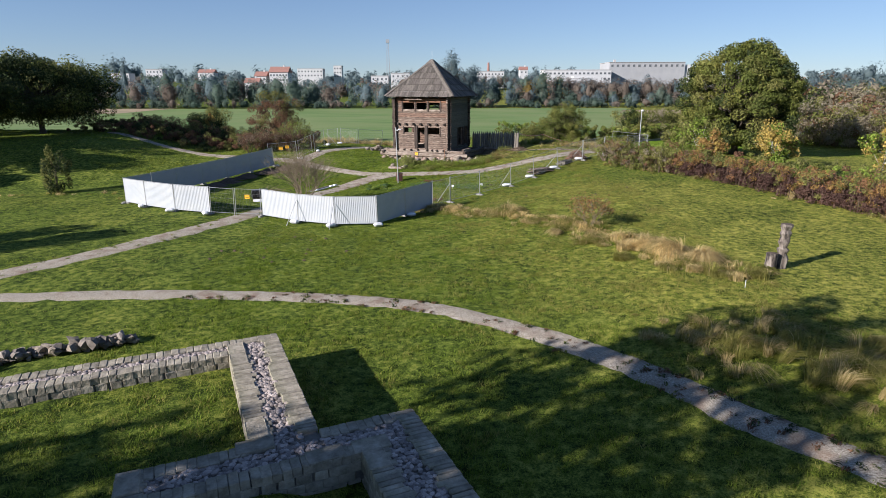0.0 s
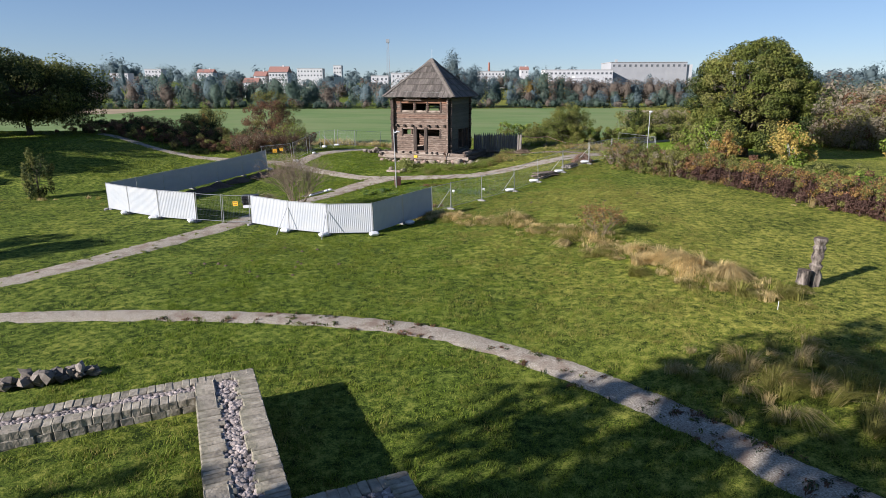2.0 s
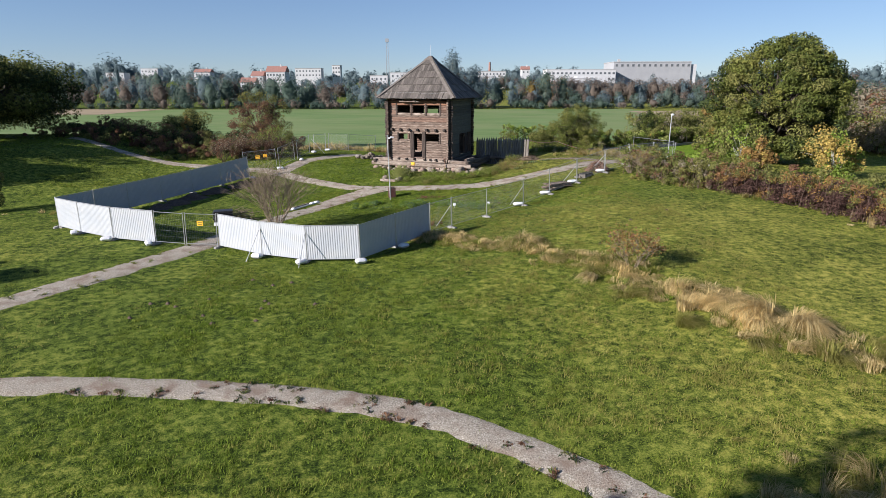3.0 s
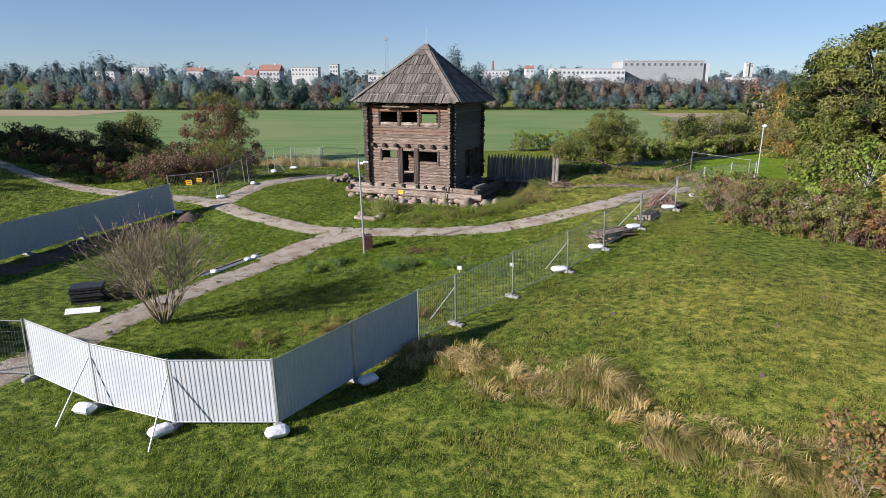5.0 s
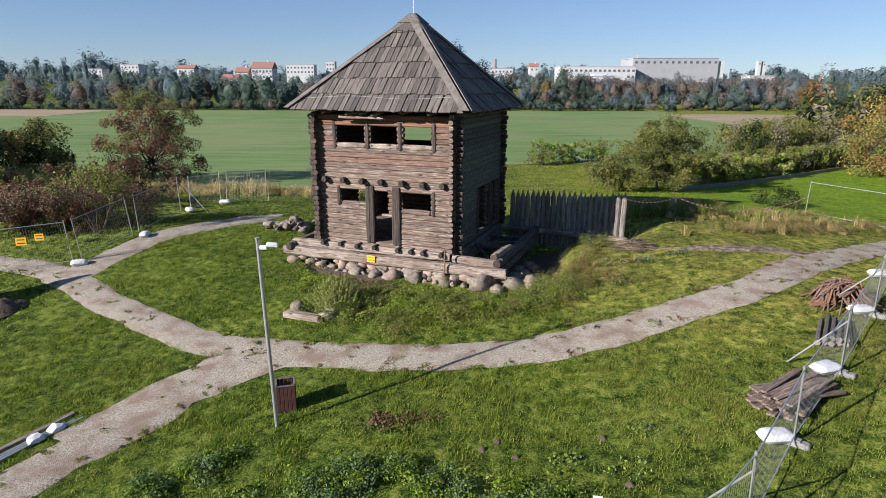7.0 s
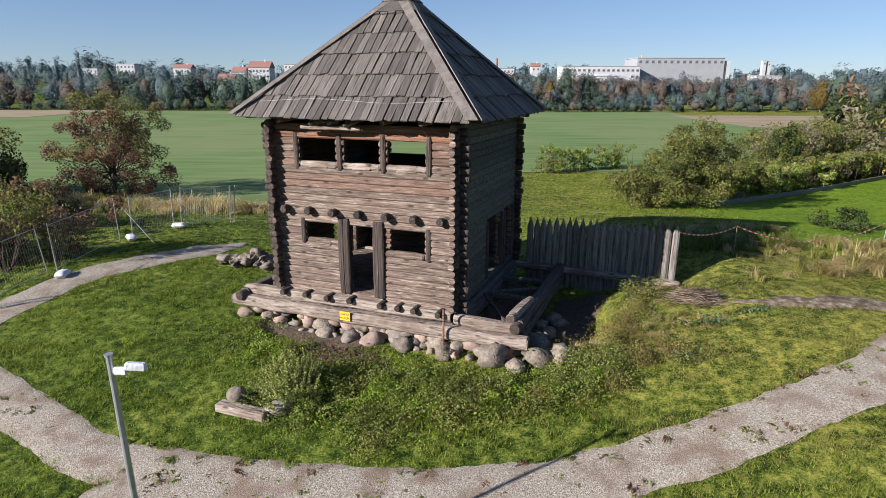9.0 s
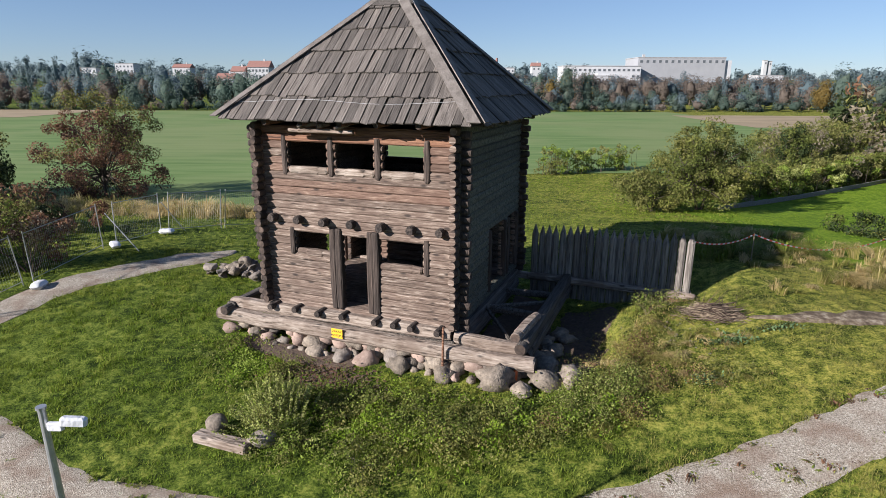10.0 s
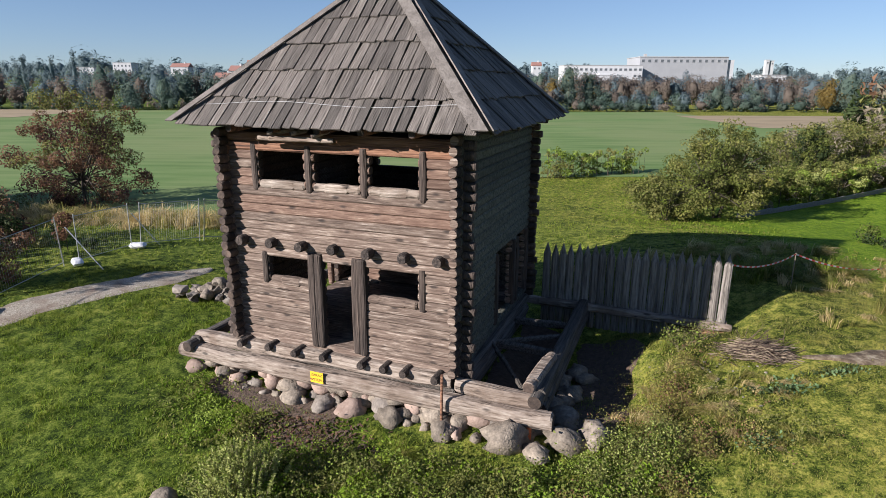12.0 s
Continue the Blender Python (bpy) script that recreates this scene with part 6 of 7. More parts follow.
M_STUBBLE = material("stubble_field", [(0.3, (0.20, 0.15, 0.085)), (0.7, (0.32, 0.25, 0.15))], 0.2, 0.95, 0.3, 2, stretch=(0.3, 1, 1))
sheet("field", -320, 74, 42, 184, M_FIELD, "wide green crop field", 0.05, 0.0)
sheet("field", -112, 3, 21.5, 42.5, M_FIELD, "near edge of the green crop field", 0.09)
sheet("lawn", 17, 75, 2, 23, M_LAWNSOD, "bright green mown lawn behind the palisade", 0.02, 0.55)
sheet("stubble_strip", 67, 122, 111, 162, M_STUBBLE, "beige strip of stubble", 0.08)
sheet("stubble_strip", -260, -112, 140, 187, M_STUBBLE, "beige reed strip at the far field edge", 0.10)


def ball(level_of_detail):
    """Vertices and triangles of a unit sphere cut from an octahedron."""
    v = [(1, 0, 0), (-1, 0, 0), (0, 1, 0), (0, -1, 0), (0, 0, 1), (0, 0, -1)]
    f = [(0, 2, 4), (2, 1, 4), (1, 3, 4), (3, 0, 4), (2, 0, 5), (1, 2, 5), (3, 1, 5), (0, 3, 5)]
    v = [Vector(p) for p in v]
    for _ in range(level_of_detail):
        halves, out = {}, []

        def half(a, b):
            key = (min(a, b), max(a, b))
            if key not in halves:
                v.append((v[a] + v[b]).normalized())
                halves[key] = len(v) - 1
            return halves[key]
        for a, b, c in f:
            ab, bc, ca = half(a, b), half(b, c), half(c, a)
            out += [(a, ab, ca), (ab, b, bc), (ca, bc, c), (ab, bc, ca)]
        f = out
    return np.array([tuple(p) for p in v]), np.array(f)


def far_trees(name, spots, label, mats, shares, leaves_each, leaf, seed, slim=False, lobes=12, fine=1):
    """Distant trees: leaf clumps round a dense inner crown on a thin trunk."""
    rng = np.random.default_rng(seed)
    unit, tri = ball(fine)
    P, N, S, I, V, F, FI = [], [], [], [], [], [], []
    trunks = Shape()
    count = 0
    for x, y, h, r in spots:
        g = level(x, y)
        k = lobes
        d = rng.normal(size=(k, 3))
        d /= np.linalg.norm(d, axis=1)[:, None]
        q = rng.uniform(0.35, 0.88, k)
        narrow = 1 - rng.uniform(0.1, 0.6) * np.clip(d[:, 2], 0, 1)
        c = np.stack([x + d[:, 0] * r * q * narrow, y + d[:, 1] * r * q * narrow, g + h * 0.5 + d[:, 2] * h * 0.5 * q], 1)
        rad = r * rng.uniform(0.26, 0.50, k)
        own = rng.choice(len(mats), p=shares)
        V.append((np.array([x, y, g + h * 0.44]) + unit * np.array([r * 0.40, r * 0.40, h * 0.31]) * (1 + 0.16 * rng.normal(size=(len(unit), 1)))))
        F.append(tri + count)
        FI.append(np.full(len(tri), own))
        count += len(unit)
        p, nn, _ = blob_points(rng, leaves_each, c, rad, 1.5 if slim else 0.95)
        P.append(p)
        N.append(nn * 0.3 + (p - np.array([x, y, g + h * 0.5])) / np.array([r, r, h * 0.5]))
        S.append(leaf * rng.uniform(0.6, 1.4, leaves_each))
        I.append(np.where(rng.random(leaves_each) < 0.92, own, rng.choice(len(mats), leaves_each, p=shares)))
        trunks.tube([(x, y, g - 0.2), (x, y, g + h * 0.6)], [h * 0.012, h * 0.006], 4)
    V, F, FI = np.concatenate(V), np.concatenate(F), np.concatenate(FI)
    me = bpy.data.meshes.new(name)
    me.vertices.add(len(V))
    me.vertices.foreach_set("co", V.reshape(-1).astype(np.float32))
    me.loops.add(F.size)
    me.loops.foreach_set("vertex_index", F.reshape(-1).astype(np.int32))
    me.polygons.add(len(F))
    me.polygons.foreach_set("loop_start", np.arange(0, F.size, 3, dtype=np.int32))
    for mat in mats:
        me.materials.append(mat)
    me.polygons.foreach_set("material_index", FI.astype(np.int32))
    me.polygons.foreach_set("use_smooth", [True] * len(F))
    me.update(calc_edges=True)
    ob = tagged(new(name, me), label, "woods", kind="stuff")
    P, N, S, I = np.concatenate(P), np.concatenate(N), np.concatenate(S), np.concatenate(I)
    tagged(part("leaf_fringe", flakes("leaf_fringe", P, N, S, mats, 1.5, I, 3), None, ob), kind="stuff")
    tagged(part("trunks", trunks, M_TWIG, ob), kind="stuff")
    return ob


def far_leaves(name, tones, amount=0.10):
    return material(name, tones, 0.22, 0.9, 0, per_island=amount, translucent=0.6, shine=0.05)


# no haze in the air: its pale blue-grey is mixed into these leaf colours
M_WOODS = far_leaves("leaf_hazed_green", [(0.32, (0.108, 0.163, 0.136)), (0.5, (0.138, 0.193, 0.159)), (0.68, (0.179, 0.218, 0.167))])
M_WOODS2 = far_leaves("leaf_haze_blue_green", [(0.32, (0.144, 0.201, 0.221)), (0.5, (0.167, 0.225, 0.241)), (0.68, (0.196, 0.246, 0.255))])
M_WOODRUST = far_leaves("leaf_hazed_brown", [(0.3, (0.185, 0.155, 0.132)), (0.7, (0.241, 0.202, 0.168))])
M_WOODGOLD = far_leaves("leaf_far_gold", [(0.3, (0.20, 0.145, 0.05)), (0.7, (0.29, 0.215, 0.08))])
rng_far = np.random.default_rng(77)
spots = []
for i in range(210):
    x = -310 + 640 * (i + rng_far.uniform(-0.8, 0.8)) / 210
    y = 190 + abs(rng_far.normal()) * 16 + max(0, x - 80) * 0.05
    right = 1 if x > 15 else 0
    h = rng_far.uniform(6.5, 10.5) if right else rng_far.uniform(8.5, 16.0)
    h *= (1 + 0.22 * math.sin(x * 0.05 + 1)) * rng_far.uniform(0.8, 1.2)
    spots.append((x, y, h, h * rng_far.uniform(0.36, 0.52)))
bushes = []
for i in range(330):
    x = rng_far.uniform(-310, 330)
    h = rng_far.uniform(2.2, 5.0)
    bushes.append((x, 184 + rng_far.uniform(0, 7) + max(0, x - 80) * 0.05, h, h * rng_far.uniform(0.6, 1.0)))
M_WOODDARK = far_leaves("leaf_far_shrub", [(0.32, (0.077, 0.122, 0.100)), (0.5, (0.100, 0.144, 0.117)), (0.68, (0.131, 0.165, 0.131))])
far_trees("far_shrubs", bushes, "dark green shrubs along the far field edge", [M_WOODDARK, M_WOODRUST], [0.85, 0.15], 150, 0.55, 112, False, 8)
far_trees("far_woods", spots, "haze-tinted green and brown belt of trees across the field", [M_WOODS, M_WOODRUST, M_WOODGOLD, M_WOODS2], [0.50, 0.22, 0.01, 0.27], 700, 0.56, 101, False, 20, 2)
spots = []
for i in range(330):
    x = rng_far.uniform(-420, 420)
    y = rng_far.uniform(235, 330) if i % 3 == 0 else rng_far.uniform(345, 470)
    h = rng_far.uniform(6, 11.5)
    if y < 335 and (55 < x < 165 or -135 < x < -20):
        h = rng_far.uniform(5, 8.5)
    spots.append((x, y, h, h * rng_far.uniform(0.32, 0.5)))
far_trees("far_woods", spots, "haze-tinted trees between the houses of the town", [M_WOODS2, M_WOODRUST, M_WOODGOLD], [0.74, 0.23, 0.03], 220, 0.85, 102)
spots = []
for i in range(460):
    x = rng_far.uniform(-780, 780)
    y = rng_far.uniform(480, 780)
    h = rng_far.uniform(9, 16) * (1 + 0.25 * math.sin(x * 0.013)) * (1.2 if x < -60 or x > 190 else 1.0) * rng_far.choice((0.8, 1.0, 1.3))
    spots.append((x, y, h, h * rng_far.uniform(0.4, 0.6)))
far_trees("far_woods", spots, "wooded rise on the horizon, tinted blue-grey as haze", [M_WOODS2], [1.0], 130, 2.2, 103)
far_trees("poplar_row", [(-216, 300, 25, 2.6), (-205, 305, 23, 2.6), (-212, 290, 19, 3.0), (-228, 310, 20, 3.2), (-190, 300, 24, 2.4)], "row of tall slim poplars in haze-tinted blue-green", [M_WOODS2], [1.0], 500, 0.8, 104, True, 16, 2)
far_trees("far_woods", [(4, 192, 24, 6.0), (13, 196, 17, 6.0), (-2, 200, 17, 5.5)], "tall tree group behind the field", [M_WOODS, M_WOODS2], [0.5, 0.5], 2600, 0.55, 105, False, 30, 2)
far_trees("far_woods", [(44, 205, 18, 5.5), (52, 208, 15, 4.5), (38, 203, 12, 4.5)], "golden autumn trees at the field edge", [M_WOODGOLD, M_WOODS], [0.75, 0.25], 1500, 0.5, 106, False, 24, 2)
far_trees("far_woods", [(129.5, 183, 15.0, 6.6), (124.5, 184, 10.5, 4.2)], "yellow autumn tree at the field edge", [M_WOODGOLD, M_WOODS], [0.8, 0.2], 2600, 0.48, 107, False, 30, 2)
far_trees("far_woods", [(120, 295, 15, 2.6), (117, 298, 9, 2.5)], "dark conifer before the large hall", [M_WOODS2], [1.0], 600, 0.6, 108, True, 16, 2)
spots = [(rng_far.uniform(54, 165), rng_far.uniform(240, 285), rng_far.uniform(10.0, 13.5), rng_far.uniform(3.8, 5.8)) for i in range(150)]
far_trees("far_woods", spots, "brown bare wood below the large hall", [M_WOODRUST, M_WOODS2], [0.75, 0.25], 420, 0.62, 109, False, 14)
spots = [(rng_far.uniform(70, 260), rng_far.uniform(60, 175), rng_far.uniform(6, 13), rng_far.uniform(3, 5)) for i in range(150)]
spots = [(x, y, h * (0.5 if 0.5 < (x - 1.5) / (y + 20) < 0.8 else 1), r) for x, y, h, r in spots]
spots = [s for s in spots if s[0] > 62 + (s[1] - 60) * 0.55 and not (62 < s[0] < 124 and 105 < s[1] < 168)]
far_trees("far_woods", spots, "mixed autumn woods beside the field", [M_WOODS, M_WOODRUST, M_WOODGOLD], [0.5, 0.42, 0.08], 520, 0.62, 110, False, 16)

spots = [(rng_far.uniform(-150, -10), rng_far.uniform(286, 326), rng_far.uniform(7.5, 10.5), rng_far.uniform(3.2, 5)) for i in range(75)]
spots += [(rng_far.uniform(-280, -150), rng_far.uniform(380, 412), rng_far.uniform(9, 13), rng_far.uniform(3.5, 5)) for i in range(40)]
spots += [(rng_far.uniform(10, 75), rng_far.uniform(360, 396), rng_far.uniform(8, 11.5), rng_far.uniform(3.5, 5)) for i in range(30)]
spots += [(rng_far.uniform(150, 330), rng_far.uniform(230, 295), rng_far.uniform(9, 14), rng_far.uniform(3.5, 6)) for i in range(70)]
far_trees("far_woods", spots, "haze-tinted trees in front of the houses", [M_WOODS2, M_WOODRUST, M_WOODS], [0.5, 0.25, 0.25], 240, 0.85, 111)

# haze over the town is put into colour: dimmer white walls, greyer glass
M_WALLWHITE = material("white_render", [(0.3, (0.40, 0.41, 0.42)), (0.7, (0.48, 0.49, 0.50))], 0.3, 0.9, 0.1)
M_WALLGREY = material("grey_cladding", [(0.3, (0.26, 0.27, 0.285)), (0.7, (0.31, 0.32, 0.335))], 0.2, 0.8, 0.05)
M_TILE = material("red_roof_tiles", [(0.3, (0.22, 0.11, 0.09)), (0.7, (0.29, 0.155, 0.125))], 1.0, 0.9, 0.3)
M_FLATROOF = material("flat_roof", [(0.3, (0.28, 0.28, 0.28)), (0.7, (0.38, 0.38, 0.38))], 0.5, 0.9, 0.1)
M_GLASS = bpy.data.materials.new("hazed_window_glass")
M_GLASS.use_nodes = True
M_GLASS.node_tree.nodes["Principled BSDF"].inputs["Base Color"].default_value = (0.10, 0.11, 0.12, 1)
M_GLASS.node_tree.nodes["Principled BSDF"].inputs["Roughness"].default_value = 0.08


def house(x0, x1, y, top, depth, wall, label, storeys=2, columns=6, gable=0.0, win=(1.1, 1.3), rz=0.0, name="house"):
    """A far building with wall, roof and every window as a part."""
    w = x1 - x0
    g = min(level(x0, y), level(x1, y), level(x0, y + depth)) - 0.5
    hgt = top - g
    ob = thing(name, pose((x0 + x1) / 2, y, g, 0, 0, rz), label, "building")
    part("wall", Shape().box((0, depth / 2, hgt / 2), (w, depth, hgt)), wall, ob)
    if gable:
        o = 0.4
        vs = [(-w / 2 - o, -o, hgt - 0.1), (w / 2 + o, -o, hgt - 0.1), (w / 2 + o, depth + o, hgt - 0.1), (-w / 2 - o, depth + o, hgt - 0.1), (-w / 2 - o, depth / 2, hgt + gable), (w / 2 + o, depth / 2, hgt + gable)]
        part("roof", Shape().add(vs, [(0, 1, 5, 4), (2, 3, 4, 5), (0, 4, 3), (1, 2, 5), (3, 2, 1, 0)]), M_TILE, ob)
        part("chimney", Shape().box((w * 0.2, depth / 2, hgt + gable), (0.9, 0.9, 1.8)), wall, ob)
    else:
        part("roof", Shape().box((0, depth / 2, hgt + 0.15), (w + 0.5, depth + 0.5, 0.3)), M_FLATROOF, ob)
    for s in range(storeys):
        z = hgt - 1.9 - s * 3.1
        for c in range(columns):
            x = -w / 2 + (c + 0.5) * w / columns
            win_ob = part("window", Shape().box((0, 0, 0), (win[0], 0.12, win[1])), M_WALLGREY, ob, m=pose(x, -0.03, z))
            part("pane", Shape().box((0, -0.075, 0), (win[0] * 0.86, 0.03, win[1] * 0.86)), M_GLASS, win_ob)
    return ob


hall = house(101, 147, 312, 22.7, 24, M_WALLGREY, "large grey cladded hall with a row of windows", 1, 14, win=(1.5, 1.5), name="hall")
for i in range(6):
    part("sign_bar", Shape().box((-22 + i * 1.6 + 8, -0.12, 7.4 + level(120, 312) - level(101, 312)), (1.1, 0.1, 1.4)), M_WALLWHITE, hall)
part("roof_unit", Shape().box((-18, 8, 22.7 - level(101, 312) + 1.3), (1.4, 1.4, 2.2)), M_FLATROOF, hall)
part("side_wing", Shape().box((24.6, 10, (21.9 - level(101, 312)) / 2), (4, 18, 21.9 - level(101, 312))), M_WALLWHITE, hall)
house(60, 100, 303, 18.1, 16, M_WALLWHITE, "long white hall with a band of windows", 2, 16, win=(1.4, 1.2), name="hall")
part("ridge_box", Shape().box((8, 8, 11.5), (16, 8, 3.0)), M_WALLWHITE, house(66, 84, 286, 13.0, 10, M_WALLWHITE, "white house with stepped roof below the hall", 1, 5))
house(-113, -101, 333, 18.0, 11, M_WALLWHITE, "white house with a red tiled hip roof", 2, 6, 3.6)
house(-123, -115.6, 334, 15.6, 10, M_WALLWHITE, "low white house with a red roof", 1, 3, 3.0)
house(-119.5, -111, 302, 11.4, 8, M_WALLWHITE, "small white house with a red gable roof", 1, 3, 2.8)
house(-116, -96, 422, 22.3, 10, M_WALLWHITE, "white block of flats in the haze", 2, 8)
house(-88.8, -82.4, 430, 24.7, 8, M_WALLWHITE, "tall narrow white block", 3, 3)
house(-47, -36, 332, 15.4, 9, M_WALLWHITE, "white house in the trees", 2, 4)
house(-34, -22, 330, 17.1, 9, M_WALLWHITE, "white flat-roofed house in the trees", 2, 4)
house(-235, -222, 420, 22.2, 9, M_WALLWHITE, "white flat-roofed house on the rise", 2, 5)
house(-260, -246, 415, 19.0, 9, M_WALLWHITE, "grey-white house on the rise", 1, 5)
house(25, 45, 400, 19.4, 10, M_WALLWHITE, "white flat-roofed building on the rise", 1, 8)
house(58, 64, 410, 21.0, 8, M_WALLWHITE, "white house on the rise", 1, 2, 2.4)
house(160, 173, 302, 13.6, 10, M_WALLWHITE, "white low building beside the woods", 1, 6)
house(238.4, 241, 455, 26.6, 3, M_WALLWHITE, "slim white tower in the haze", 1, 1)
house(242.6, 245, 456, 26, 3, M_WALLWHITE, "slim white tower in the haze", 1, 1)
house(-190, -178, 410, 19.5, 9, M_WALLWHITE, "pale house on the rise", 1, 3, 2.5)
ch = thing("chimney_stack", pose(34.5, 420, level(34.5, 420)), "tall brick factory chimney in the haze", "chimney")
part("shaft", Shape().tube([(0, 0, -1), (0, 0, 18.5)], [1.3, 0.75], 10), M_TILE, ch)
mast = thing("radio_mast", pose(-44, 420, level(-44, 420)), "thin grey lattice radio mast", "mast")
for sx in (-1, 1):
    for sy in (-1, 1):
        part("leg", Shape().tube([(sx * 1.5, sy * 1.5, 0), (sx * 0.45, sy * 0.45, 36)], 0.12, 4), M_ZINC, mast)
for i in range(18):
    z = i * 2.0
    k0, k1 = 1.5 - 1.05 * z / 36, 1.5 - 1.05 * (z + 2) / 36
    part("brace", Shape().tube([(-k0, -k0, z), (k1, -k1, z + 2)], 0.06, 4).tube([(k0, -k0, z), (-k1, -k1, z + 2)], 0.06, 4), M_ZINC, mast)
part("antenna", Shape().box((0, 0, 34.5), (2.6, 2.6, 2.4)), M_ZINC, mast)


# ---- the ruined foundation walls ----
RUIN = Matrix(((-0.912, 0.410, 0, -4.07), (-0.410, -0.912, 0, -51.33), (0, 0, 1, 0), (0, 0, 0, 1)))
RTOP = 1.5


def hewn(w, d, h, seed):
    random.seed(seed)
    sh = Shape().box((0, 0, 0), (w, d, h), None, 0, 0.018)
    sh.v = [(x + random.uniform(-0.011, 0.011), y + random.uniform(-0.011, 0.011), z + random.uniform(-0.009, 0.009)) for x, y, z in sh.v]
    return sh


def build_ruin():
    """Low walls with hewn facing stones along the edges and cobbles between."""
    ruin = thing("ruined_wall", RUIN, "low ruined castle wall with hewn edge stones and cobbled top", "ruin")
    blocks = [(0.0, 13.0, 0.0, 1.16), (0.0, 1.62, 1.16, 6.33), (-2.4, 4.35, 6.33, 7.68), (-2.4, -0.65, 7.68, 13.5)]
    core = Shape()
    for a, b, c, d in blocks:
        core.box(((a + b) / 2, (c + d) / 2, 0.60), (b - a - 0.12, d - c - (0.12 if c in (0.0, 6.33) else -0.1), 1.66))
    part("core", core, M_MORTAR, ruin)
    # outline edges: start, end, inward direction
    edges = [((0, 0), (13, 0), (0, 1)), ((1.62, 1.16), (13, 1.16), (0, -1)), ((0, 0), (0, 6.33), (1, 0)), ((1.62, 1.16), (1.62, 6.33), (-1, 0)),
             ((1.62, 6.33), (4.35, 6.33), (0, 1)), ((-2.4, 6.33), (0, 6.33), (0, 1)), ((4.35, 6.33), (4.35, 7.68), (-1, 0)), ((-0.65, 7.68), (4.35, 7.68), (0, -1)),
             ((-2.4, 6.33), (-2.4, 13.5), (1, 0)), ((-0.65, 7.68), (-0.65, 13.5), (-1, 0))]
    shapes = [hewn(0.205 + 0.012 * (i % 3), 0.38 + 0.05 * (i % 2), 0.22, i).mesh("edge_stone", M_HEWN) for i in range(8)]
    wide = [hewn(0.30 + 0.05 * (i % 3), 0.22, 0.22, 40 + i).mesh("facing_stone", M_HEWN) for i in range(8)]
    thin = [hewn(0.150 + 0.012 * (i % 3), 0.50 + 0.07 * (i % 3), 0.22, 60 + i).mesh("edge_stone", M_HEWN) for i in range(8)]
    random.seed(4)
    for (x0, y0), (x1, y1), (ix, iy) in edges:
        ln = math.hypot(x1 - x0, y1 - y0)
        ux, uy = (x1 - x0) / ln, (y1 - y0) / ln
        turn = math.degrees(math.atan2(uy, ux))
        s = 0.12
        while s < ln - 0.05:
            kind = random.randrange(8)
            deep = (0.50 + 0.07 * (kind % 3) if ix else 0.38 + 0.05 * (kind % 2)) / 2 + random.uniform(-0.008, 0.008)
            px_, py_ = x0 + ux * s + ix * deep, y0 + uy * s + iy * deep
            part("edge_stone", (thin if ix else shapes)[kind], None, ruin, m=pose(px_, py_, RTOP - 0.10 + random.uniform(-0.010, 0.010), random.uniform(-1, 1), random.uniform(-1, 1), turn + random.uniform(-0.8, 0.8)))
            s += random.uniform(0.158, 0.170) if ix else random.uniform(0.208, 0.226)
        for row in range(4):
            z = RTOP - 0.32 - 0.225 * row
            s = 0.17 + (0.17 if row % 2 else 0)
            while s < ln - 0.05:
                px_, py_ = x0 + ux * s + ix * 0.105, y0 + uy * s + iy * 0.105
                part("facing_stone", random.choice(wide), None, ruin, m=pose(px_, py_, z, 0, 0, turn + random.uniform(-0.8, 0.8)))
                s += random.uniform(0.34, 0.40)
    big = hewn(0.85, 0.5, 0.24, 90).mesh("corner_slab", M_HEWN)
    for x, y, rz in ((1.36, 1.55, 90), (1.36, 0.75, 90), (1.37, 5.75, 90), (1.5, 6.42, 0), (4.1, 6.75, 90), (-0.95, 7.45, 0), (-0.9, 8.0, 90), (0.1, 7.42, 0)):
        part("corner_slab", big, None, ruin, m=pose(x, y, RTOP - 0.085, 0, 0, rz + random.uniform(-3, 3)))
    cob = Shape()
    rng = np.random.default_rng(8)
    for a, b, c, d in ((0.4, 13.0, 0.40, 0.78), (0.42, 1.24, 0.42, 6.75), (-2.0, 4.1, 6.7, 7.3), (-2.0, -1.04, 6.9, 13.3)):
        for i in range(int((b - a) * (d - c) * 165)):
            r = rng.uniform(0.045, 0.075)
            cob.stone((rng.uniform(a, b), rng.uniform(c, d), RTOP - 0.052 + rng.uniform(-0.015, 0.012)), (r * 1.25, r, r * 0.62), rng.uniform(0, 6.28), 0.2, 3, 6)
    tagged(part("cobbles", cob, M_COBBLE, ruin), kind="stuff")


build_ruin()


# ---- boulders, rubble ----
def boulder(x, y, r, mats, label, category="boulder", group="", sink=0.3, seed=0, tall=0.8, sharp=False):
    random.seed(seed)
    sh = Shape().stone((0, 0, 0), (r * random.uniform(0.9, 1.4), r * random.uniform(0.75, 1.0), r * tall * random.uniform(0.8, 1.1)), random.uniform(0, 6), 0.55 if sharp else 0.4, 4 if sharp else 6, 6 if sharp else 10)
    return single("boulder", sh, mats, on_ground(x, y, 0, r * (tall - sink)), label, category, group, smooth=not sharp)


def local(lx, ly):
    v = TOWER @ Vector((lx, ly, 0))
    return v.x, v.y


